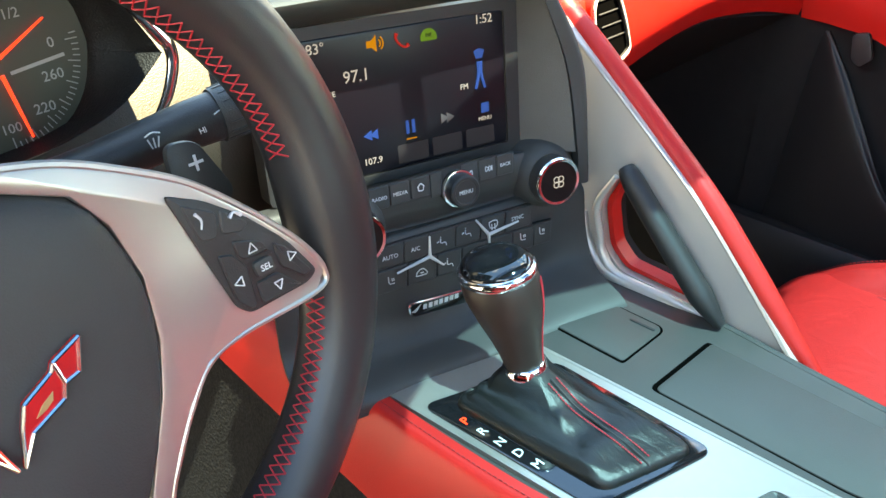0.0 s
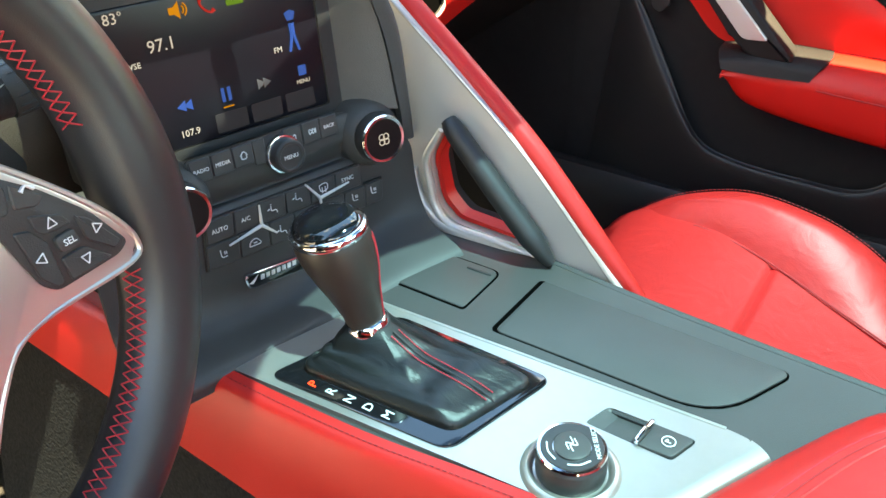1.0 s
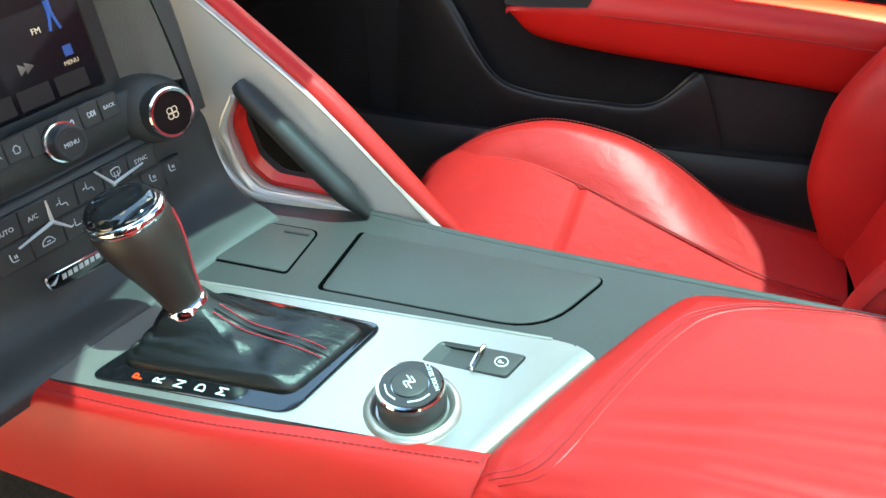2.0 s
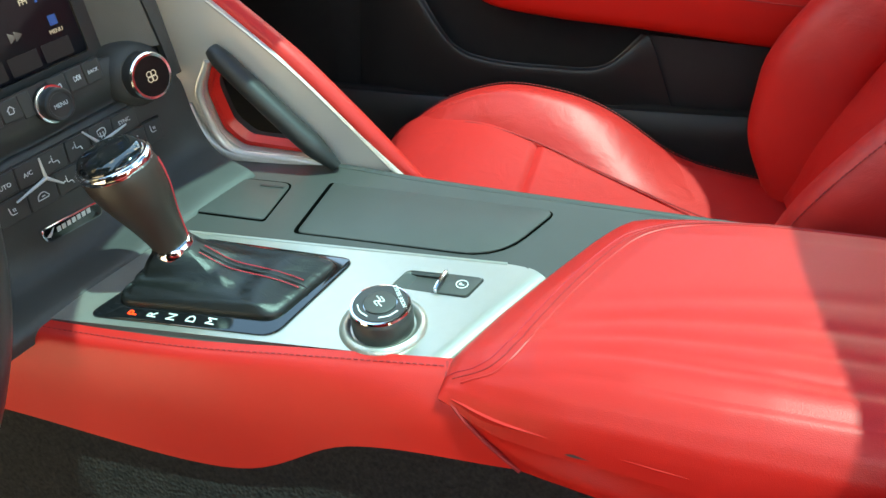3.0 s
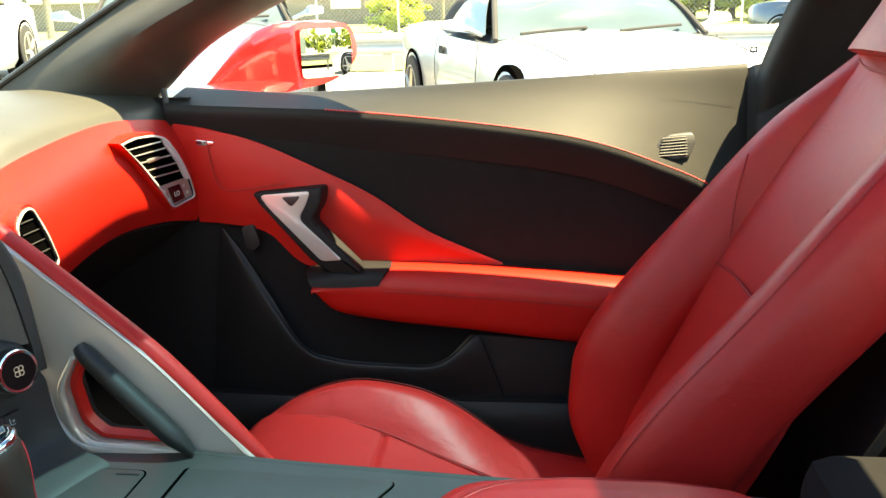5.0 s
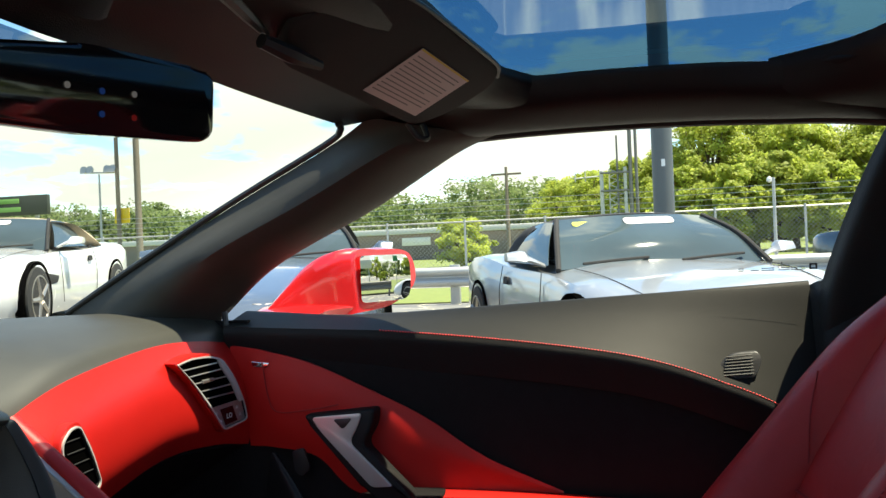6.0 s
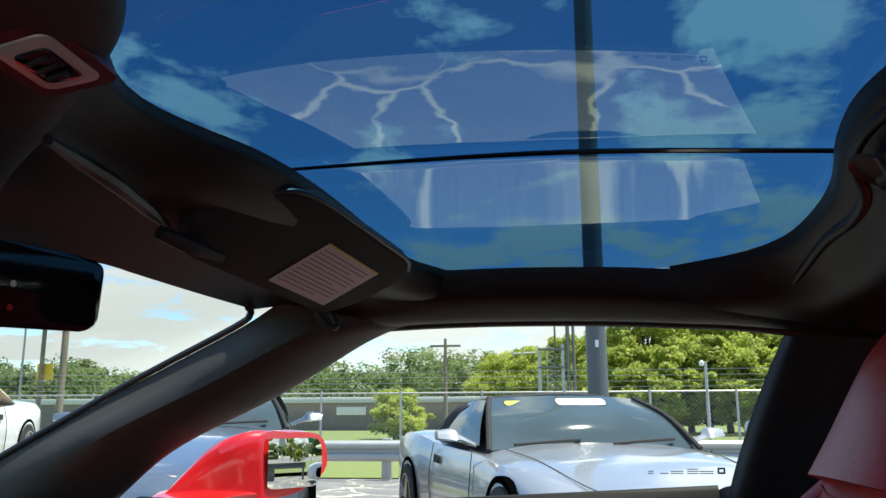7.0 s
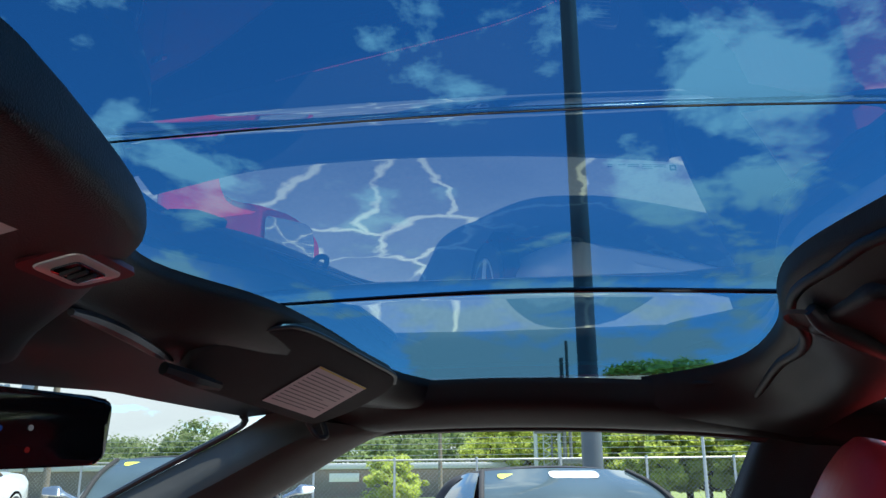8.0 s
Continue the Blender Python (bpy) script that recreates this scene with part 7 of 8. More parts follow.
    h = Vector((heading[0], heading[1], 0)).normalized()
    m = Matrix(((h.x, -h.y, 0, at[0]), (h.y, h.x, 0, at[1]), (0, 0, 1, at[2]), (0, 0, 0, 1)))
    car.matrix_world = m
    return car
SILVER_CAR = mat("silver_car_paint", (0.40, 0.415, 0.43), 0.32, metal=0.5, coat=1.0, vary=0.02)
WHITE_CAR = mat("white_car_paint", (0.68, 0.68, 0.67), 0.25, coat=1.0, vary=0.02)
GREY_CAR = mat("blue_grey_car_paint", (0.16, 0.20, 0.235), 0.22, metal=0.6, coat=1.0, vary=0.03)
DARK_CAR = mat("dark_blue_car_paint", (0.035, 0.05, 0.075), 0.25, metal=0.3, coat=1.0, vary=0.03)
parked_car("silver convertible with black soft top and windshield stickers", SILVER_CAR, CLOTH, (5.89, -0.64, 0.013), (-0.942, -0.335))
parked_car("blue-grey sports car with black roof facing the lot", GREY_CAR, CLOTH, (6.58, 2.53, 0.143), (-0.934, -0.357))
parked_car("white convertible with a tan soft top", WHITE_CAR, TAN, (7.6, 6.2, 0.348), (-0.95, -0.30))
parked_car("white convertible parked behind, beside the rear guardrail", WHITE_CAR, CLOTH, (4.4, -9.4, 0.045), (-0.95, -0.30))
parked_car("dark blue car parked by the fence", DARK_CAR, CLOTH, (13.6, -5.9, 0.125), (-0.85, -0.50))

# ---- poles, guardrail, fence ----
STEEL = mat("grey_green_steel", (0.085, 0.10, 0.105), 0.45, vary=0.1, scale=3)
GALV = mat("galvanised_steel", (0.42, 0.43, 0.42), 0.5, metal=0.5, vary=0.1)
WOODP = mat("weathered_wood_pole", (0.20, 0.165, 0.13), 0.9, vary=0.3, scale=10)
pole = thing("light_pole", "dark grey steel light pole in the lot", "lamp post")
part("shaft", turned([(0.118, 0.0), (0.112, 4.0), (0.095, 12.0)], 24, Matrix.Translation((9.0, -1.13, 0.10))), STEEL, pole)
part("base_plate", block((8.85, -1.28, 0.09), (9.15, -0.98, 0.13), 0.01), STEEL, pole)
part("sticker", plate(rounded([(-0.02, -0.04), (0.02, -0.04), (0.02, 0.04), (-0.02, 0.04)], 0.006), 0.002, axes((8.884, -1.13, 1.85), (0, -1, 0), (-1, 0, 0))), WHITE_CAR, pole, "small white sticker")
guard = thing("guardrail", "galvanised guardrail along the grass", "guardrail")
for k in range(12):
    part("post", block((12.33, -12.0 + 2.3 * k, 0.05), (12.45, -11.85 + 2.3 * k, 0.74), 0.008), GALV, guard)
part("rail", sheet([[(12.26 - 0.06 * d, y, z) for y in (-13, 0, 15)] for z, d in ((0.40, 0), (0.44, 1), (0.50, 1), (0.555, 0), (0.61, 1), (0.67, 1), (0.71, 0))], 4, 20, 0.004, back=(1, 0, 0)), GALV, guard)
fence = thing("chain_link_fence", "grey chain-link fence with steel posts", "fence")
for k in range(22):
    part("post", turned([(0.035, 0.0), (0.035, 1.75)], 8, Matrix.Translation((24.0, -18 + 2.4 * k, 0.1))), GALV, fence)
part("top_bar", tube([(24.0, -18, 1.78), (24.0, 33, 1.78)], 0.025, 2, 6, smooth=False), GALV, fence)
fb = bmesh.new()
def strip(a, b, r):
    d = Vector((0, r, 0)) if abs(a[2] - b[2]) > 0.3 else Vector((0, 0, r))
    fb.faces.new([fb.verts.new(Vector(a) - d), fb.verts.new(Vector(a) + d), fb.verts.new(Vector(b) + d), fb.verts.new(Vector(b) - d)])
for k in range(400):
    y0 = -18 + 0.125 * k
    strip((24.02, y0, 0.15), (24.02, y0 + 1.6, 1.75), 0.004)
    strip((24.025, y0 + 1.6, 0.15), (24.025, y0, 1.75), 0.004)
tagged(part("mesh", fb, GALV, fence), kind="stuff")
for k in range(4):
    part("wire", tube([(23.9, -18, 1.95 + 0.16 * k), (23.9, 8, 1.90 + 0.16 * k), (23.9, 33, 1.95 + 0.16 * k)], 0.008, 8, 4), GALV, fence)

def utility_pole(x, y, h, r, label, arms=0, material=WOODP):
    p = thing("utility_pole", label, "utility pole", group="utility poles")
    part("shaft", turned([(r, 0.0), (r * 0.85, h * 0.6), (r * 0.65, h)], 14, Matrix.Translation((x, y, 0.1))), material, p)
    for k in range(arms):
        part("cross_arm", block((x - 0.06, y - 1.1, h - 0.5 - 0.9 * k), (x + 0.06, y + 1.1, h - 0.35 - 0.9 * k), 0.01), material, p)
    return p
up1 = utility_pole(41.0, 25.7, 13.5, 0.125, "tall weathered wooden pole with a yellow sign")
part("sign", block((41.15, 25.15, 3.15), (41.19, 26.05, 3.98), 0.01), mat("yellow_sign", (0.85, 0.55, 0.02), 0.5), up1, "yellow square sign")
utility_pole(41.0, 24.5, 14.0, 0.19, "thick pale wooden utility pole")
utility_pole(59.0, 6.2, 6.6, 0.16, "distant wooden utility pole with cross arm", 1)
fl = thing("flood_light", "tall floodlight mast with four lamp heads", "lamp post")
part("mast", turned([(0.075, 0.0), (0.05, 5.8)], 12, Matrix.Translation((41.0, 26.8, 0.1))), GALV, fl)
part("cross_bar", tube([(41.0, 25.85, 5.95), (41.0, 27.75, 6.02)], 0.04, 3, 6), GALV, fl)
for y in (25.90, 26.25, 27.30, 27.68):
    part("lamp_head", loft([[(40.80, y - 0.16, 5.98), (40.80, y + 0.16, 5.98), (40.92, y + 0.16, 6.34), (40.92, y - 0.16, 6.34)], [(41.10, y - 0.08, 6.04), (41.10, y + 0.08, 6.04), (41.16, y + 0.08, 6.26), (41.16, y - 0.08, 6.26)]], 12, 6), GALV, fl)
WSTEEL = mat("weathered_steel", (0.15, 0.15, 0.14), 0.6, metal=0.2, vary=0.15)
PALE_STEEL = mat("pale_painted_steel", (0.46, 0.46, 0.44), 0.6, vary=0.15)
tw = thing("signal_gantry", "steel signal gantry with lattice mast, ladder and tall poles", "gantry")
for (y, h, r) in ((-0.50, 4.25, 0.10), (-1.60, 4.4, 0.09), (-1.85, 6.8, 0.10), (-2.12, 7.6, 0.08), (-1.25, 5.9, 0.05)):
    part("mast", turned([(r, 0.0), (r * 0.9, h)], 12, Matrix.Translation((39.4, y, 0.1))), PALE_STEEL if r > 0.08 and y > -1.7 else WSTEEL, tw)
for y in (-0.86, -1.24):
    part("lattice_rail", tube([(39.5, y, 0.1), (39.5, y, 4.45)], 0.03, 3, 6), PALE_STEEL, tw)
for k in range(14):
    z, s = 1.9 + 0.18 * k, 0.19 * (1 if k % 2 else -1)
    part("lattice_bar", tube([(39.45, -1.05 - s, z), (39.45, -1.05 + s, z + 0.18)], 0.022, 3, 5), PALE_STEEL, tw)
    part("rung", tube([(39.42, -1.55, z + 0.05), (39.42, -1.27, z + 0.12)], 0.018, 3, 5), WSTEEL, tw)
for z in (2.15, 3.35, 4.20):
    part("beam", block((39.3, -1.75, z), (39.45, -0.45, z + 0.10), 0.02), WSTEEL, tw)
part("arm", tube([(39.4, -0.45, 4.12), (39.4, 0.80, 4.06)], 0.035, 4, 6), PALE_STEEL, tw)
for y in (0.72, 0.25):
    part("arm_tip", tube([(39.4, y, 3.90), (39.4, y, 4.32)], 0.03, 3, 6), PALE_STEEL, tw)
part("platform", block((39.2, -3.2, 1.95), (39.9, -1.5, 2.25), 0.03), WSTEEL, tw)
cp = thing("camera_post", "slim steel post with a small white lamp", "post")
part("shaft", turned([(0.05, 0.0), (0.04, 2.45)], 10, Matrix.Translation((23.0, -5.0, 0.1))), GALV, cp)
part("head", turned([(0.02, 2.42), (0.07, 2.45), (0.07, 2.53), (0.02, 2.58)], 12, Matrix.Translation((23.0, -4.9, 0.0))), WHITE_CAR, cp)
bld = thing("low_building", "long low grey-brown industrial building", "building")
part("wall", block((66, -6, 0.1), (78, 48, 2.3), 0.05), mat("brown_grey_wall", (0.13, 0.115, 0.105), 0.8, vary=0.2, scale=0.5), bld)
part("roof", block((65.6, -6.4, 2.3), (78.4, 48.4, 2.75), 0.05), mat("pale_roof", (0.55, 0.55, 0.55), 0.6), bld)
part("sign_panel", block((65.9, 13.4, 1.35), (65.97, 15.8, 2.0), 0.01), WHITE_CAR, bld, "white sign panel")
bb = thing("billboard", "dark billboard with green writing on posts", "billboard")
part("panel", block((47.0, 34.5, 4.28), (47.3, 42.0, 5.55), 0.02), mat("billboard_dark", (0.035, 0.045, 0.03), 0.6), bb)
for z, a, b in ((5.06, 36.5, 39.6), (4.52, 36.4, 40.0)):
    part("lettering_bar", block((46.9, a, z), (46.95, b, z + 0.30), 0.01), mat("green_lettering", (0.20, 0.42, 0.10), 0.6), bb)
for y in (35.5, 40.5):
    part("post", turned([(0.15, 0.0), (0.15, 4.4)], 10, Matrix.Translation((47.3, y, 0.1))), GALV, bb)

rear_guard = thing("guardrail", "dark grey guardrail before the grass behind the car", "guardrail")
for k in range(7):
    part("post", block((-9.0 + 1.85 * k, -12.5, 0.0), (-8.88 + 1.85 * k, -12.38, 0.72), 0.008), WSTEEL, rear_guard)
part("rail", sheet([[(x, -12.34 + 0.06 * d, z) for x in (-10, -4, 2.3)] for z, d in ((0.40, 0), (0.44, 1), (0.50, 1), (0.555, 0), (0.61, 1), (0.67, 1), (0.71, 0))], 4, 20, 0.004, back=(0, -1, 0)), WSTEEL, rear_guard)
for x, y, w_, z, col, lab in ((0.6, -24.0, 0.42, 2.15, (0.55, 0.55, 0.53), "pale square road sign on a post"), (4.6, -27.0, 0.38, 2.6, (0.03, 0.22, 0.08), "green road sign on a post")):
    rs = thing("road_sign", lab, "road sign", group="road signs behind the car")
    part("post", turned([(0.05, 0.0), (0.05, z)], 10, Matrix.Translation((x, y, 0.05))), GALV, rs)
    part("sign_face", block((x - w_, y + 0.06, z - w_), (x + w_, y + 0.09, z + w_), 0.02), mat("sign_" + lab.split()[0], col, 0.5), rs)

# ---- trees ----
def leafy(rng, centres, per, axis, size, bm):
    """Leaves fill each clump and lean outwards and upwards, as leaves turn to the light."""
    for c, r in centres:
        for _ in range(per):
            d = Vector((rng.gauss(0, 1), rng.gauss(0, 1), rng.gauss(0, 1))).normalized() * r * (0.25 + 0.85 * rng.random() ** 0.7)
            p = Vector(c) + Vector((d.x, d.y, d.z * 0.7))
            s = size * (0.6 + 0.8 * rng.random())
            out = Vector((p.x - axis[0], p.y - axis[1], 0)).normalized() if axis else d.normalized()
            n = (out * 0.7 + Vector((rng.gauss(0, 0.55), rng.gauss(0, 0.55), 0.8 + rng.gauss(0, 0.4)))).normalized()
            a = n.orthogonal().normalized() * s
            a.rotate(Matrix.Rotation(rng.random() * 6.28, 3, n))
            b = n.cross(a) * (0.5 + 0.4 * rng.random())
            bm.faces.new([bm.verts.new(p - a), bm.verts.new(p + b * 0.8), bm.verts.new(p + a), bm.verts.new(p - b)])
    return bm
def tree(x, y, h, w, seed, clumps=26, per=120, size=0.16, leaf=None):
    rng = random.Random(seed)
    t = thing("tree", "broad green deciduous tree behind the fence", "tree", group="trees behind the fence")
    tb = bmesh.new()
    tube([(x, y, 0.05), (x + 0.1, y + 0.1, h * 0.3), (x - 0.1, y + 0.2, h * 0.62), (x, y, h * 0.9)], [0.22, 0.16, 0.10, 0.03], 12, 8, bm=tb)
    centres = []
    for k in range(clumps):
        a = rng.random() * 6.283
        z = h * (0.16 + 0.80 * rng.random() ** 0.9)
        f = (1 - abs(z / h - 0.5) * 1.25)
        rad = w * max(0.16, f) * (0.30 + 0.75 * rng.random() ** 0.7)
        c = (x + rad * math.cos(a), y + rad * math.sin(a), z)
        centres.append((c, w * (0.11 + 0.14 * rng.random())))
        if k % 3 == 0:
            tube([(x, y, z * 0.6), (x + rad * 0.5 * math.cos(a), y + rad * 0.5 * math.sin(a), z * 0.8), c], [0.06, 0.04, 0.015], 6, 5, bm=tb)
    part("trunk", tb, BARK, t)
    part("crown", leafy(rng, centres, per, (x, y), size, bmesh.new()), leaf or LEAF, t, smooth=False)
    return t
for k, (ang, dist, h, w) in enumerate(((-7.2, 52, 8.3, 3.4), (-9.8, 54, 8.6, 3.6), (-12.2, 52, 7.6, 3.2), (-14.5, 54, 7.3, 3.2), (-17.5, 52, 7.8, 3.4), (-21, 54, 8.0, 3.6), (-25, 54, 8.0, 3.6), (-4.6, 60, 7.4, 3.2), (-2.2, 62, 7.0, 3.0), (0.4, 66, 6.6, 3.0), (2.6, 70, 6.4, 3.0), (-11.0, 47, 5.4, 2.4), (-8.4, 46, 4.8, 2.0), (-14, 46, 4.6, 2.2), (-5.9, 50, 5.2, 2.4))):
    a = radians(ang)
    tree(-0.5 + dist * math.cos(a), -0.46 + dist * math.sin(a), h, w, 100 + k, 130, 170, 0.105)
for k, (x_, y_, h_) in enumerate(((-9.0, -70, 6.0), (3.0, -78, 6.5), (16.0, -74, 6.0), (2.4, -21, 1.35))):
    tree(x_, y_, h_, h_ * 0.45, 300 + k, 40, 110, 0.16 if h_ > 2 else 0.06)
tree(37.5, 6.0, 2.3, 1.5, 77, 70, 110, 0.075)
def woods(name, label, a0, a1, dist, h_of, count, size, seed, leaf, per=30):
    rng = random.Random(seed)
    bm = bmesh.new()
    for k in range(count):
        a = radians(a0 + (a1 - a0) * (k + rng.random()) / count)
        d = dist * (0.9 + 0.35 * rng.random())
        h = h_of(math.degrees(a)) * d / dist * (0.8 + 0.25 * rng.random())
        x, y = d * math.cos(a), d * math.sin(a)
        w = 2.6 + 2.2 * rng.random()
        centres = [((x + rng.gauss(0, w * 0.5), y + rng.gauss(0, w * 0.5), h * (0.15 + 0.8 * rng.random())), w * (0.30 + 0.3 * rng.random())) for _ in range(7)]
        leafy(rng, centres, per, None, size, bm)
    return tagged(part(name, bm, leaf, smooth=False), label, "woods", kind="stuff")
def ridge_h(a):
    return 2.2 + 120 * math.tan(radians(3.0 + 1.3 * math.exp(-((a - 6) / 4) ** 2) + 0.35 * math.sin(a * 0.9) + 0.2 * math.sin(a * 2.3)))
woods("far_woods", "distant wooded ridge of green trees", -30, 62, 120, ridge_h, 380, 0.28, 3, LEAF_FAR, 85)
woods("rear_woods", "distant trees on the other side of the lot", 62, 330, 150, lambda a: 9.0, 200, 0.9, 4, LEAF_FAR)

# ---- display content, letters and symbols ----
PRINT = mat("pale_print", (0.62, 0.62, 0.61), 0.5, vary=0.02)
def lit(name, color, strength=0.10):
    return glow(name, color, 0.26 * strength)
LIT_WHITE, LIT_BLUE = lit("lit_white", (0.85, 0.85, 0.88)), lit("lit_blue", (0.03, 0.13, 0.62), 0.13)
LIT_ORANGE, LIT_RED, LIT_GREEN, LIT_GREY = lit("lit_orange", (0.95, 0.38, 0.02)), lit("lit_red", (0.75, 0.04, 0.04), 0.09), lit("lit_green", (0.22, 0.5, 0.05), 0.07), lit("lit_grey", (0.35, 0.36, 0.42), 0.035)
LIT_KEY = lit("lit_soft_key", (0.16, 0.15, 0.17), 0.012)
def scr(u, v, h=0.0006):
    return on_stack(u, v, h)
for txt, u, v, size, m_ in (("83°", -0.036, 0.0895, 0.0105, LIT_WHITE), ("1:52", 0.105, 0.0920, 0.0098, LIT_WHITE), ("97.1", -0.0067, 0.0660, 0.0125, LIT_WHITE), ("FM", 0.0845, 0.0424, 0.0062, LIT_WHITE), ("MENU", 0.1026, 0.0138, 0.0046, LIT_WHITE), ("107.9", 0.0, 0.0, 0.0072, LIT_WHITE), ("BROWSE", -0.0360, 0.0560, 0.0058, LIT_WHITE)):
    writing("screen_text", txt, size, scr(u, v), m_, display)
def poly(name, pts, m_, u, v, parent=None, h=0.0005):
    return part(name, plate(pts, 0.0003, scr(u, v, h)), m_, parent or display, smooth=False)
tri_l = [(-0.004, 0.0), (0.003, 0.0042), (0.003, -0.0042)]
for k in (0.0, 0.0052):
    poly("rewind_icon", [(x - 0.002 + k, y) for x, y in tri_l], LIT_BLUE, 0.0, 0.0202)
    poly("forward_icon", [(-x - 0.003 + k, y) for x, y in tri_l], LIT_GREY, 0.0678, 0.0211)
    poly("pause_icon", [(-0.0038 + k, -0.0052), (-0.0010 + k, -0.0052), (-0.0010 + k, 0.0052), (-0.0038 + k, 0.0052)], LIT_BLUE, 0.0341, 0.0204)
poly("speaker_icon", [(-0.0065, -0.0025), (-0.0025, -0.0025), (0.0015, -0.0062), (0.0015, 0.0062), (-0.0025, 0.0025), (-0.0065, 0.0025)], LIT_ORANGE, 0.0103, 0.0869)
for r in (0.0032, 0.0055):
    part("sound_wave", tube([tuple(scr(0.0118 + r * math.cos(a), 0.0869 + r * math.sin(a)) @ Vector((0, 0, 0))) for a in (-0.9, -0.45, 0, 0.45, 0.9)], 0.0006, 8, 5), LIT_ORANGE, display)
part("phone_icon", tube([tuple(scr(0.0330 + x, 0.0868 + y) @ Vector((0, 0, 0))) for x, y in ((-0.0042, 0.0050), (-0.0050, 0.0010), (-0.0018, -0.0035), (0.0025, -0.0058), (0.0052, -0.0042))], [0.0017, 0.0009, 0.0009, 0.0009, 0.0017], 14, 6), LIT_RED, display)
poly("compass_icon", [(0.0072 * math.cos(a), 0.0068 * math.sin(a) + 0.0005) for a in (radians(d) for d in range(-20, 201, 20))], LIT_GREEN, 0.0557, 0.0845)
writing("screen_text", "NE", 0.0045, scr(0.0557, 0.0868, 0.001), SCREEN, display)
part("mast_icon", tube([tuple(scr(0.0996 + x, y) @ Vector((0, 0, 0))) for x, y in ((-0.0042, 0.0390), (-0.0012, 0.0500), (0.0, 0.0600))], [0.0012, 0.0013, 0.0026], 6, 6), LIT_BLUE, display)
part("mast_icon", tube([tuple(scr(0.0996 + x, y) @ Vector((0, 0, 0))) for x, y in ((0.0042, 0.0390), (0.0012, 0.0500), (0.0, 0.0600))], [0.0012, 0.0013, 0.0026], 6, 6), LIT_BLUE, display)
poly("mast_top", [(-0.0050, 0.0030), (-0.0028, -0.0030), (0.0028, -0.0030), (0.0050, 0.0030), (0.0, 0.0050)], LIT_BLUE, 0.0996, 0.0655)
poly("menu_icon", [(-0.0036, -0.0040), (0.0036, -0.0040), (0.0036, 0.0040), (-0.0036, 0.0040)], LIT_BLUE, 0.1031, 0.0226)
for u in (0.0352, 0.0663, 0.0976):
    poly("soft_key", rounded([(-0.0135, -0.0075), (0.0135, -0.0075), (0.0135, 0.0070), (-0.0135, 0.0070)], 0.001, 2), LIT_KEY, u, 0.0003, h=0.0003)
poly("level_bar", [(-0.0045, -0.0005), (0.0045, -0.0005), (0.0045, 0.0005), (-0.0045, 0.0005)], LIT_ORANGE, 0.0345, 0.0110)

for txt, u, v, size in (("RADIO", -0.0085, -0.0225, 0.0042), ("MEDIA", 0.0092, -0.0222, 0.0042), ("BACK", 0.1057, -0.0205, 0.0040)):
    writing("key_text", txt, size, on_stack(u, v, 0.0229), PRINT, stack)
writing("key_text", "MENU", 0.0046, on_stack(0.0600, -0.0300, 0.0352), PRINT, stack)
for txt, u, v in (("AUTO", -0.0045, -0.0715), ("A/C", 0.0180, -0.0710), ("SYNC", 0.1160, -0.0700)):
    writing("key_text", txt, 0.0050, on_stack(u, v, 0.0229), PRINT, stack)
def icon(u, v, bars, h=0.0229):
    b_ = bmesh.new()
    for p in bars:
        tube([tuple(on_stack(u + x * 0.001, v + y * 0.001, h) @ Vector((0, 0, 0))) for x, y in p], 0.00045, max(2, 2 * len(p)), 4, bm=b_, smooth=len(p) > 2)
    part("key_symbol", b_, PRINT, stack)
seatman = [[(-2, 3), (-2, -1), (2, -1), (3, -4)], [(-3.5, 1), (-5.5, 0)], [(-1.5, 4.2), (-2.2, 4.2)]]
for u, v in ((0.0430, -0.0712), (0.0665, -0.0700), (0.0478, -0.0915)):
    icon(u, v, seatman)
icon(0.0915, -0.0700, [[(-4, 3), (0, 4), (4, 3), (3, -2), (-3, -2), (-4, 3)], [(-1.5, 1), (-1.5, -4)], [(1.5, 1), (1.5, -4)]])
icon(0.0970, -0.0912, [[(-4, 3), (4, 3), (4, -2), (-4, -2), (-4, 3)], [(-1.5, 1), (-1.5, -4)], [(1.5, 1), (1.5, -4)]])
icon(0.0215, -0.0925, [[(-5, -2), (-4, 1), (-1, 3), (2, 3), (4, 1), (5, -2), (-5, -2)], [(-1, 0), (2, 0)]])
for u in (-0.0060, 0.1205, 0.1405):
    icon(u, -0.0915 if u < 0.1 else -0.0890, [[(-2, 4), (-1.5, -2), (3, -2.5)], [(1, 2), (1.2, -0.5)], [(2.5, 2), (2.7, -0.5)]])
icon(0.0270, -0.0215, [[(-3, 0), (0, 3), (3, 0)], [(-2, 0), (-2, -2.5), (2, -2.5), (2, 0)]])
icon(0.0715, -0.0205, [[(-1, 0), (2, 2), (2, -2), (-1, 0)], [(-3.5, 0), (-1, 2), (-1, -2), (-3.5, 0)], [(-3.8, 2), (-3.8, -2)]])
icon(0.0887, -0.0205, [[(1, 0), (-2, 2), (-2, -2), (1, 0)], [(3.5, 0), (1, 2), (1, -2), (3.5, 0)], [(3.8, 2), (3.8, -2)]])
fan_m = on_stack(0.146, -0.0395, 0.024) @ Matrix.Rotation(radians(-6), 4, 'Y') @ Matrix.Translation((0, 0, 0.019))
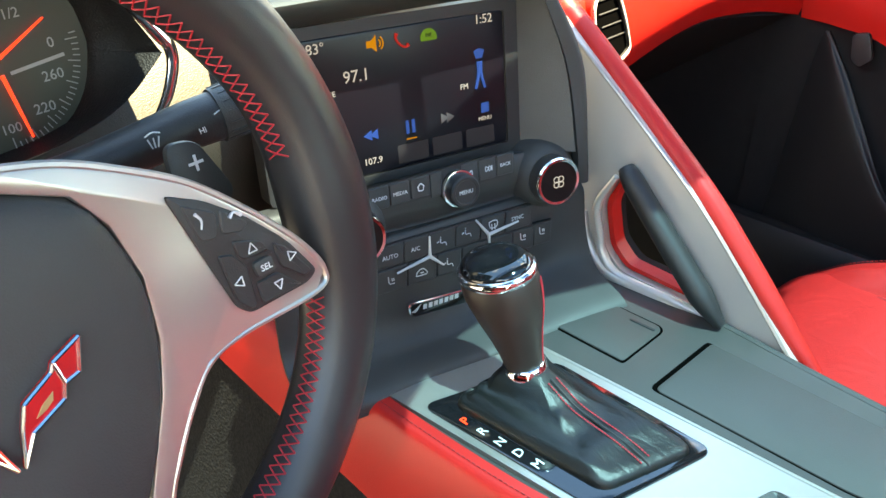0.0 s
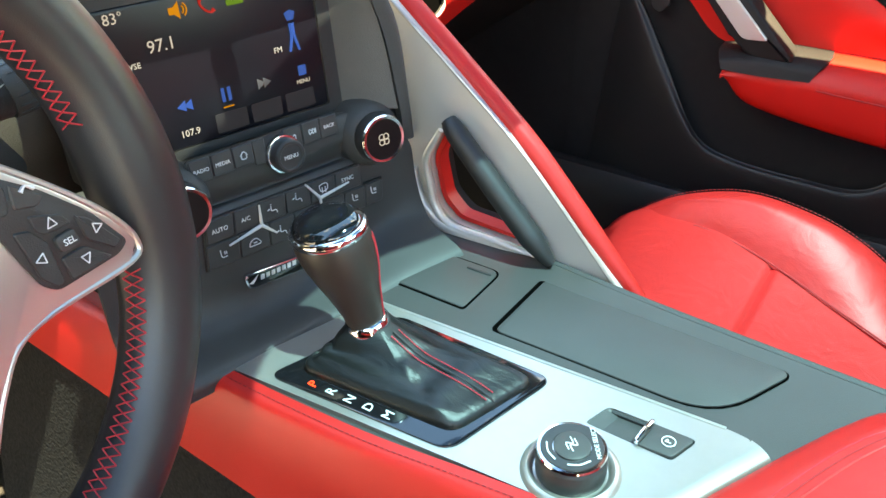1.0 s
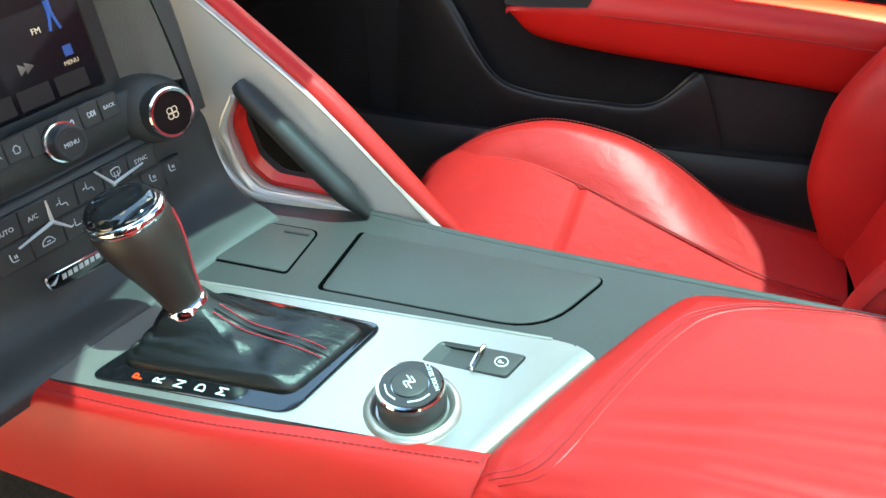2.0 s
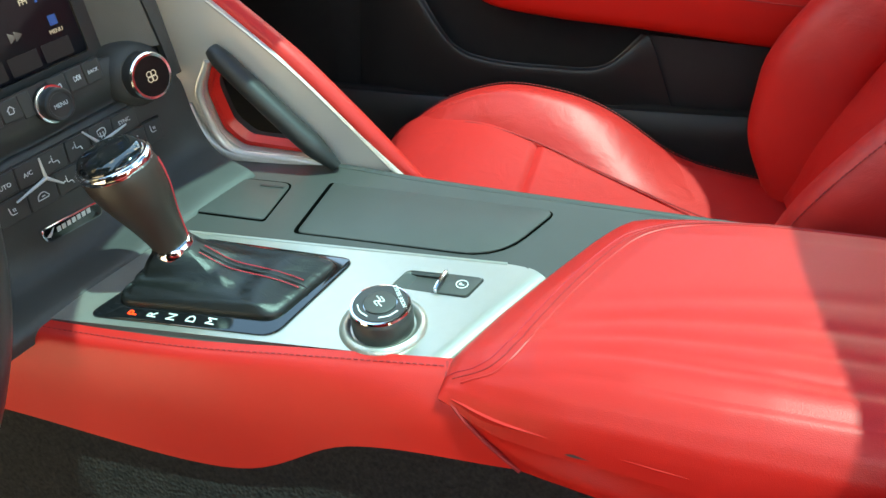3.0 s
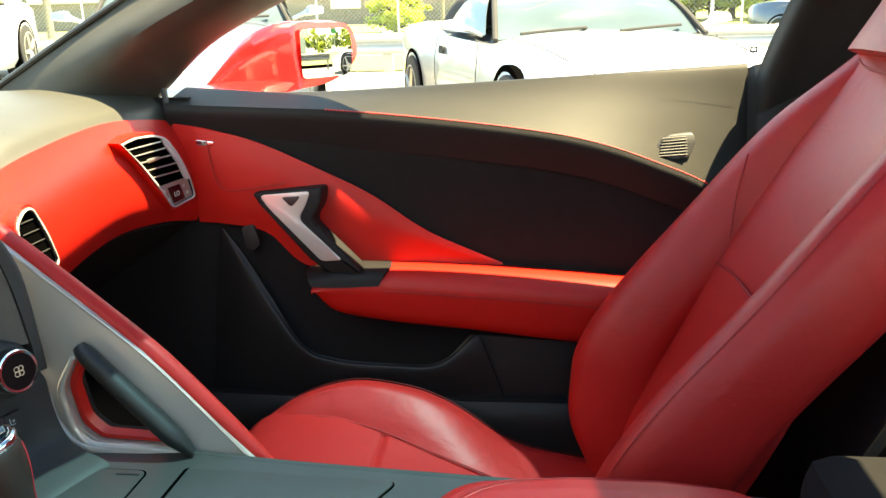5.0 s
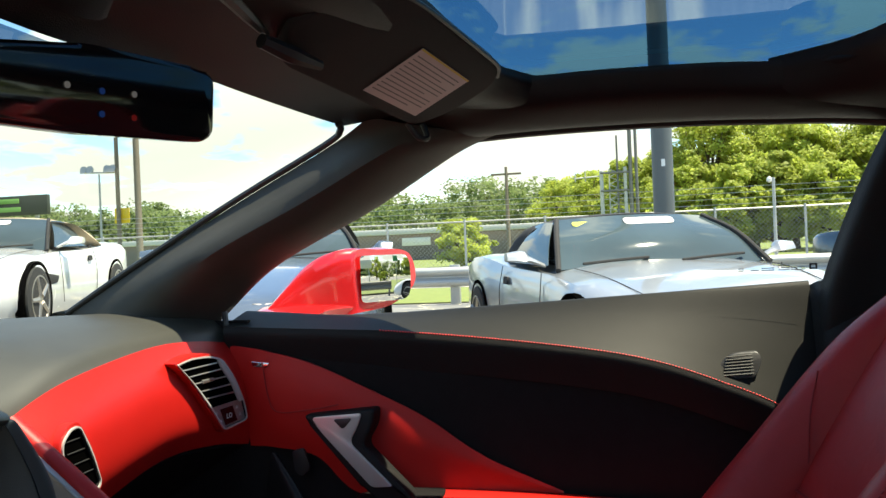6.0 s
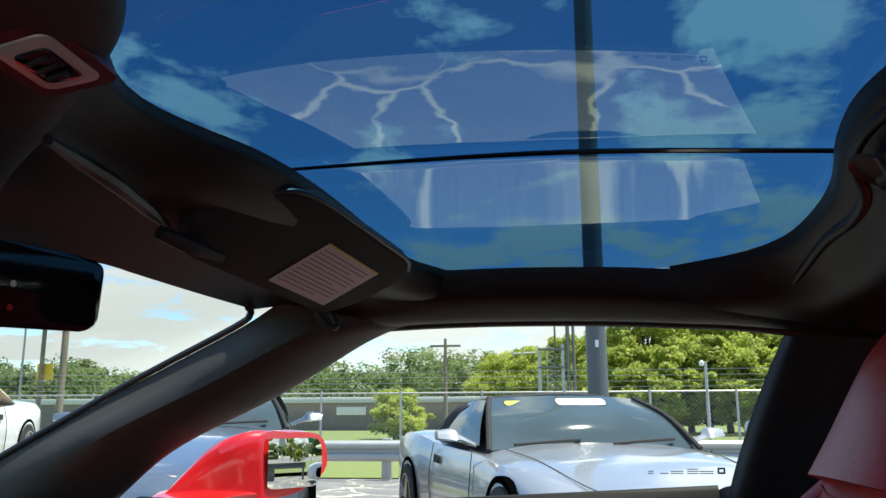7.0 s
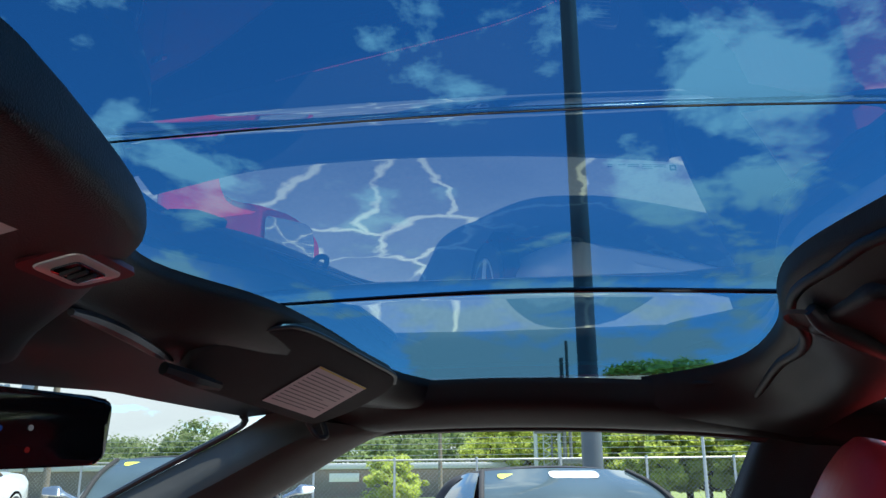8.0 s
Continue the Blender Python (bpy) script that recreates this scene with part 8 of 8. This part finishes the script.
for k in range(4):
    a = math.pi / 4 + k * math.pi / 2
    part("fan_symbol", tube([tuple(fan_m @ Vector((0.0030 * math.cos(a) + 0.0025 * math.cos(q), 0.0030 * math.sin(a) + 0.0025 * math.sin(q), 0))) for q in (2 * math.pi * s / 10 for s in range(10))], 0.0005, 14, 4, closed=True), LIT_WHITE, stack)
for k in range(7):
    x0 = 0.0200 + 0.0050 * k
    part("badge_mark", plate([(x0, -0.1250), (x0 + 0.0034, -0.1250), (x0 + 0.0040, -0.1210), (x0 + 0.0006, -0.1210)], 0.0006, on_stack(0, 0, 0.0234)), SATIN, badge)
part("badge_mark", plate([(0.0095, -0.1245), (0.0140, -0.1225), (0.0185, -0.1195), (0.0150, -0.1240), (0.0125, -0.1258)], 0.0006, on_stack(0, 0, 0.0234)), SATIN, badge)

# gear letters
GEAR_RED = glow("gear_red", (1.0, 0.06, 0.03), 0.22)
for k, txt in enumerate("PRNDM"):
    writing("gear_letter", txt, 0.0105, Matrix.Translation((-0.0890 + 0.0008 * k, -0.0085 - 0.0162 * k, 0.6064)), GEAR_RED if k == 0 else PRINT, console)
# dial and switch print
writing("dial_print", "MODE SELECT", 0.0042, dial_m @ Matrix.Translation((0.010, -0.0115, 0.0214)) @ Matrix.Rotation(radians(35), 4, 'Z'), PRINT, dial)
for a0, a1 in ((110, 165), (195, 250)):
    part("dial_arrow", tube([dial_m @ Vector((0.0160 * math.cos(radians(a)), 0.0160 * math.sin(radians(a)), 0.0214)) for a in (a0, (a0 + a1) / 2, a1)], 0.0006, 8, 4), PRINT, dial)
for p in (((-0.005, -0.002), (-0.001, 0.002), (0.001, -0.002), (0.005, 0.002)), ((-0.005, -0.005), (-0.001, -0.001), (0.001, -0.005), (0.005, -0.001))):
    part("dial_symbol", tube([dial_m @ Vector((x, y + 0.002, 0.0227)) for x, y in p], 0.0005, 10, 4), PRINT, dial)
part("brake_symbol", tube([(-0.0090 + 0.0045 * math.cos(a), -0.2445 + 0.0045 * math.sin(a), 0.6066) for a in (2 * math.pi * s / 12 for s in range(12))], 0.00045, 24, 4, closed=True), PRINT, pbs)
writing("brake_letter", "P", 0.0060, Matrix.Translation((-0.0090, -0.2445, 0.6065)), PRINT, pbs)
writing("cap_print", "EIGHT", 0.0050, knob_m @ Matrix.Translation((0.002, -0.0145, 0.0978)) @ Matrix.Rotation(radians(12), 4, 'X'), lit("cap_blue", (0.30, 0.55, 0.75), 0.05), shift)
# wheel switches
for u, v, turn in ((0.1005, 0.0050, 0), (0.0905, -0.0065, 90), (0.1182, -0.0060, -90), (0.1083, -0.0158, 180)):
    tri = [wheel_m @ Matrix.Translation((u, v, 0.0246)) @ Matrix.Rotation(radians(turn), 4, 'Z') @ Vector(p) for p in ((-0.0022, -0.0017, 0), (0.0022, -0.0017, 0), (0.0, 0.0024, 0))]
    tb_ = bmesh.new()
    for k in range(3):
        tube([tri[k], tri[(k + 1) % 3]], 0.0003, 2, 4, bm=tb_, smooth=False)
    part("switch_arrow", tb_, PRINT, wheel)
for txt, u, v, size, a in (("SEL", 0.1038, -0.0049, 0.0040, 0),):
    writing("switch_print", txt, size, wheel_m @ Matrix.Translation((u, v, 0.0262 if txt == "SEL" else 0.0250)), PRINT, wheel)
part("switch_print", tube([wp(0.0945, 0.0212, 0.0248), wp(0.0970, 0.0228, 0.0248), wp(0.1000, 0.0205, 0.0248)], [0.0010, 0.0005, 0.0010], 8, 5), PRINT, wheel)
part("switch_print", tube([wp(0.0805, 0.0285, 0.0248), wp(0.0825, 0.0250, 0.0248), wp(0.0815, 0.0215, 0.0248)], [0.0008, 0.0005, 0.0004], 8, 5), PRINT, wheel)
writing("paddle_plus", "+", 0.016, wheel_m @ Matrix.Translation((0.1135, 0.0330, -0.0255)), PRINT, wheel)
writing("stalk_print", "INT", 0.0044, axes((-0.196, 0.0345, 0.862), (0.99, -0.1, 0.1), (0.1, -1, 0.3)), PRINT, stalk)
writing("stalk_print", "HI", 0.0040, axes((-0.222, 0.0385, 0.862), (0.99, -0.1, 0.1), (0.1, -1, 0.3)), PRINT, stalk)
for x in (-0.2480, -0.2100):
    for dx in (-0.0030, 0.0, 0.0030):
        part("stalk_symbol", tube([(x + dx * 0.5, 0.0385, 0.8615), (x + dx, 0.0392, 0.8665)], 0.0004, 4, 4), PRINT, stalk)
    part("stalk_symbol", tube([(x - 0.0040, 0.0392, 0.8680), (x, 0.0395, 0.8692), (x + 0.0040, 0.0392, 0.8680)], 0.0004, 6, 4), PRINT, stalk)
for k in range(16):
    a = 2 * math.pi * k / 16
    part("ring_rib", tube([(-0.2070, 0.050 + 0.0142 * math.cos(a), 0.8626 + 0.0142 * math.sin(a)), (-0.1910, 0.047 + 0.0142 * math.cos(a), 0.8648 + 0.0142 * math.sin(a))], 0.0007, 3, 5), BLACK, stalk)
for txt, u, v, size in (("1/2", 0.0222, 0.0187, 0.0080), ("0", 0.0387, -0.0012, 0.0085), ("260", 0.0345, -0.0190, 0.0085), ("220", 0.0243, -0.0357, 0.0085), ("100", 0.0029, -0.0421, 0.0080)):
    writing("dial_number", txt, size, dm @ Matrix.Translation((u, v, 0.0006)), DIAL_PRINT, clus)
part("dial_bar", plate([(-0.016, -0.0010), (0.016, -0.0010), (0.016, 0.0010), (-0.016, 0.0010)], 0.0003, dm @ Matrix.Translation((0.0284, -0.0107, 0.0006)) @ Matrix.Rotation(radians(6), 4, 'Z')), DIAL_PRINT, clus, "unreadable maker's writing")

# ---- stitching and seams ----
def seam_line(name, pts, parent, r=0.0011, m_=None, n=50):
    return part(name, tube(pts, r, n, 6), m_ or DARKRED, parent)
def stuff(ob):
    return tagged(ob, kind="stuff")
part("stitching", stitches([(-0.1105, 0.30, 0.6135), (-0.1150, 0.10, 0.6052), (-0.1130, -0.05, 0.6044), (-0.1040, -0.15, 0.6052), (-0.0950, -0.258, 0.6078)], 120, 0.0030, 0.00045), DARKRED, console, "red stitched seam")
def on_arm(pts, lift):
    return [(x, y, arm_top(x, y) + lift) for x, y in ((p.x, p.y) for p in crom([(x, y, 0) for x, y in pts], 40))]
ARM_SEAM = [(-0.1080, -0.2660), (-0.1035, -0.2900), (-0.0850, -0.3040), (-0.0650, -0.3110), (-0.0140, -0.3310), (0.0250, -0.3500), (0.0480, -0.3680), (0.0600, -0.4000), (0.0610, -0.4400), (0.0560, -0.5000), (0.0480, -0.5600)]
part("stitching", stitches(on_arm(ARM_SEAM, 0.0003), 130, 0.0030, 0.0005), DARKRED, arm, "red stitched seam")
part("seam", tube(on_arm([(x - 0.003, y - 0.0052) for x, y in ARM_SEAM], 0.0), 0.0008, 60, 6), RED_SEAT, arm)
part("stitching", stitches(on_arm([(x + 0.003, y + 0.0052) for x, y in ARM_SEAM], 0.0002), 130, 0.0030, 0.00045), STITCH, arm, "red stitched seam")
for s in (-1, 1):
    part("stitching", stitches([(-0.040 * (1 - f) + KB.x * f + 0.0044 * s, -0.1325 * (1 - f) + (KB.y - r_) * f, z + 0.0011) for f, z, r_ in BOOT[2:-1]], 34, 0.0019, 0.0005), STITCH, shift, "red boot stitching")
    part("stitching", stitches([tuple(knob_m @ Vector((1.015 * rx * math.cos(radians(-45 + 5 * s)), 1.015 * ry * math.sin(radians(-45 + 5 * s)) + oy, h))) for h, rx, ry, oy in ((0.013, 0.0121, 0.0122, 0.0), (0.022, 0.0130, 0.0138, 0.0), (0.038, 0.0158, 0.0176, 0.001), (0.055, 0.0196, 0.0222, 0.002), (0.070, 0.0219, 0.0254, 0.0035), (0.080, 0.0222, 0.0260, 0.004))], 30, 0.0022, 0.0005), STITCH, shift, "red grip stitching")
part("stitching", stitches([(0.6880, y, seam(y) + 0.001) for y in dys[3:]], 150, 0.0024, 0.0011), mat("bright_red_thread", (0.85, 0.03, 0.03), 0.6), door, "red contrast stitching")
seam_line("seam", [dpt(0.095, 0.835, 0.0155), dpt(0.085, 0.780, 0.0195), dpt(0.070, 0.757, 0.0200), dpt(0.020, 0.760, 0.0215), dpt(-0.030, 0.768, 0.0215)], door, 0.0010)
seam_line("seam", [(0.6315, -0.19, 0.606), (0.6318, -0.30, 0.600), (0.6322, -0.45, 0.590), (0.633, -0.58, 0.578)], door, 0.0009)
# seat seams
def cushion_z(y):
    ys_ = [p[0] for p in seat_ins][::-1]
    zs_ = [p[1] for p in seat_ins][::-1]
    return float(np.interp(y, ys_, zs_))
for sx in (1, -1):
    seam_line("seam", [(0.37 + sx * (0.165 - float(np.interp(-y, (-0.06, 0.115, 0.25, 0.40, 0.53), (0.030, 0.040, 0.072, 0.108, 0.115)))), y, cushion_z(y) + 0.0005) for y in (-0.05, -0.09, -0.12, -0.2, -0.3, -0.42, -0.52)], seat, 0.0012)
    part("stitching", stitches([(0.37 + sx * (0.165 + 0.020), y, z - 0.0035) for y, z in ridge[1:]], 120, 0.0030, 0.0006), DARKRED, seat, "red stitched seam")
    seam_line("seam", [(0.37 + sx * 0.133, y + 0.009, z) for y, z in back_c[:-1]], seat, 0.0018)
    part("stitching", stitches([(0.37 + sx * (w + 0.021), y - 0.0035, z) for y, z, w in b_ridge[1:]], 150, 0.0030, 0.0007), DARKRED, seat, "red stitched seam")
    for o in (0.0, 0.016):
        seam_line("seam", [(0.37 + sx * (0.172 - o), -0.690 - o * 0.2, 0.836), (0.37 + sx * (0.150 - o), -0.678, 0.790), (0.37 + sx * (0.135 - o * 0.4), -0.672, 0.730)], seat, 0.0010)
seam_line("seam", [(x, -0.6655 + (0.009 if abs(x - 0.37) > 0.1 else -0.001), 0.700 - 0.02 * (x - 0.37)) for x in (0.24, 0.30, 0.37, 0.44, 0.50)], seat, 0.0016)
seam_line("seam", [(0.26, -0.800, 0.955), (0.31, -0.790, 0.950), (0.37, -0.787, 0.948), (0.43, -0.790, 0.950), (0.48, -0.800, 0.955)], seat, 0.0016)
part("flag_emblem", plate([(-0.012, -0.016), (0.0, -0.004), (0.012, 0.016), (0.004, -0.010), (0.0, -0.018), (-0.006, -0.006), (-0.012, 0.010)], 0.002, axes((0.37, -0.8045, 1.005), (1, 0, 0), (0, -0.0 + 1, 0.4))), GLOSSY, seat, "small dark emblem")
part("stitching", stitches([(-0.205, -0.42, 0.4285), (-0.205, -0.48, 0.487), (-0.206, -0.55, 0.5245), (-0.207, -0.63, 0.5475), (-0.21, -0.71, 0.5595)], 60, 0.0034, 0.0007), DARKRED, dseat, "red stitched seam")

# ---- dash vents ----
def vent_frame(o, x, lift):
    x = Vector(x).normalized()
    n = Vector((x.y, -x.x, 0.0))
    m = Matrix((x, Vector((0, 0, 1)), n)).transposed().to_4x4()
    m.translation = Vector(o) + n * lift
    return m
def vent_face(parent, m, outline, label, rim, depth):
    """A recessed vent: red bezel, bright rim, black plate drawn for the hollow's shade."""
    c = Vector((sum(p[0] for p in outline) / len(outline), sum(p[1] for p in outline) / len(outline)))
    def scaled(g):
        return [tuple(Vector(p) + (Vector(p) - c).normalized() * g) for p in outline]
    hollow = part("air_vent", plate(scaled(-0.001), 0.006, m @ Matrix.Translation((0, 0, -depth))), GAP, parent, label)
    part("bezel", holed(scaled(0.0045), scaled(-0.0002), 0.030, m @ Matrix.Translation((0, 0, -0.0022))), RED, hollow, "red leather bezel")
    part("inner_wall", holed(scaled(-0.0004), scaled(-0.0030), 0.004, m @ Matrix.Translation((0, 0, -0.0016))), BLACK, hollow)
    part("vent_rim", holed(scaled(0.0), scaled(-rim), 0.005, m), SATIN, hollow, "bright satin rim")
    return hollow
vm = vent_frame((0.600, 0.1375, 0.80), (0.98, -0.19, 0), 0.0)
vent = vent_face(dash, vm, rounded([(-0.0760, 0.0545), (-0.045, 0.0595), (-0.0034, 0.0580), (0.0260, 0.0500), (0.0558, 0.0165), (0.0770, -0.0220), (0.0860, -0.0545), (0.0250, -0.0600), (0.0005, -0.0270), (-0.0413, 0.0220)], [0.003, 0.01, 0.012, 0.012, 0.02, 0.02, 0.009, 0.009, 0.01, 0.02], 4), "black air vent with bright rim and temperature display", 0.0028, 0.0045)
part("rim_shoulder", plate(rounded([(0.0165, 0.0500), (0.0300, 0.0440), (0.0580, 0.0120), (0.0760, -0.0230), (0.0660, -0.0230), (0.0490, 0.0080), (0.0240, 0.0380)], 0.002, 2), 0.004, vm @ Matrix.Translation((0, 0, -0.001)), 0.001), SATIN, vent, "broad satin shoulder of the rim")
for k, (a, b) in enumerate((((-0.0640, 0.0437), (0.0160, 0.0445)), ((-0.0540, 0.0325), (0.0270, 0.0335)), ((-0.0445, 0.0208), (0.0370, 0.0208)), ((-0.0300, 0.0075), (0.0470, 0.0068)), ((-0.0180, -0.0050), (0.0560, -0.0064)))):
    part("vent_slat", tube([vm @ Vector((*a, -0.0042)), vm @ Vector((*b, -0.0036))], [0.0011, 0.0013], 5, 8), ALU, vent, "bright-edged slat")
part("vent_tab", plate(rounded([(-0.020, 0.0180), (0.008, 0.0190), (0.008, 0.0240), (-0.020, 0.0240)], 0.002, 2), 0.004, vm @ Matrix.Translation((0, 0, -0.002)), 0.001), ALU, vent, "sliding tab")
part("control_plate", plate([(-0.0060, -0.0210), (0.0720, -0.0200), (0.0820, -0.0525), (0.0270, -0.0565)], 0.010, vm @ Matrix.Translation((0, 0, -0.003)), 0.001), ALU, vent, "satin plate with keys")
part("vent_display", plate([(0.0180, -0.0265), (0.0490, -0.0262), (0.0600, -0.0510), (0.0300, -0.0530)], 0.002, vm @ Matrix.Translation((0, 0, -0.0022))), GLOSSY, vent, "dark temperature display")
writing("display_text", "LO", 0.011, vm @ Matrix.Translation((0.0395, -0.0400, -0.0018)), PRINT, vent)
for u, v in ((0.010, -0.0310), (0.020, -0.0450), (0.060, -0.0310), (0.068, -0.0430)):
    part("vent_key", plate([(u - 0.003, v - 0.002), (u + 0.003, v - 0.002), (u, v + 0.003)], 0.001, vm @ Matrix.Translation((0, 0, -0.0022))), PRINT, vent)
vm2 = vent_frame((0.290, 0.1495, 0.78), (1, 0, 0), 0.0)
vent2 = vent_face(dash, vm2, rounded([(-0.0260, 0.0250), (-0.0080, 0.0390), (0.0080, 0.0395), (0.0300, 0.0050), (0.0460, -0.0380), (0.0260, -0.0480), (-0.0200, -0.0200)], [0.010, 0.012, 0.012, 0.03, 0.008, 0.01, 0.02], 5), "black air vent with bright rim", 0.0022, 0.0045)
for k in range(4):
    z = 0.024 - 0.014 * k
    part("vent_slat", tube([vm2 @ Vector((-0.018 + 0.006 * k, z, -0.0040)), vm2 @ Vector((0.012 + 0.008 * k, z, -0.0040))], 0.0009, 4, 6), BLACK, vent2)

# ---- printed label, mirror lamps, window print ----
GREYPRINT = mat("grey_print", (0.18, 0.16, 0.16), 0.6)
for k in range(11):
    w = 0.118 if k % 4 else 0.090
    part("label_line", plate([(-0.128, -0.0085 - 0.0062 * k), (-0.128 + w, -0.0085 - 0.0062 * k), (-0.128 + w, -0.0100 - 0.0062 * k), (-0.128, -0.0100 - 0.0062 * k)], 0.0002, vis_m @ Matrix.Translation((0, 0, 0.0005))), GREYPRINT, label)
part("label_edge", plate([(-0.134, -0.082), (0.003, -0.081), (0.003, -0.0785), (-0.134, -0.0795)], 0.0002, vis_m @ Matrix.Translation((0, 0, 0.0005))), mat("yellow_print", (0.65, 0.50, 0.08), 0.6), label, "yellow edge strip")
for u, v, m_ in ((0.060, 0.004, LIT_WHITE), (0.030, 0.003, LIT_BLUE), (0.000, 0.004, LIT_WHITE), (0.030, -0.014, LIT_BLUE), (0.000, -0.014, LIT_RED)):
    part("mirror_lamp", turned([(0.0025, 0.0), (0.0025, 0.0008), (0.0005, 0.0008)], 14, mir_m @ Matrix.Translation((0.041 - u, v, 0.0005))), m_, rvm, "small lit mirror button")
part("glass_print", holed([(-0.740, 0.9505), (-0.751, 0.9505), (-0.751, 0.9595), (-0.740, 0.9595)], [(-0.7425, 0.9530), (-0.7485, 0.9530), (-0.7485, 0.9570), (-0.7425, 0.9570)], 0.0004, Matrix(((0, 0.0, -1, 0.752), (1, 0, 0, 0), (0, 1, 0, 0), (0, 0, 0, 1)))), TYRE, wg, "small dark mark printed on the glass")
for k, (w, rows_) in enumerate(((0.020, 2), (0.016, 3), (0.018, 2), (0.012, 1), (0.008, 2))):
    for r in range(rows_):
        y0, z0 = -0.734 + 0.0215 * k, 0.9505 + 0.0030 * r
        part("glass_print", plate([(y0, z0), (y0 + w, z0), (y0 + w, z0 + 0.0012), (y0, z0 + 0.0012)], 0.0003, Matrix(((0, 0.0, -1, 0.752), (1, 0, 0, 0), (0, 1, 0, 0), (0, 0, 0, 1)))), TYRE, wg)
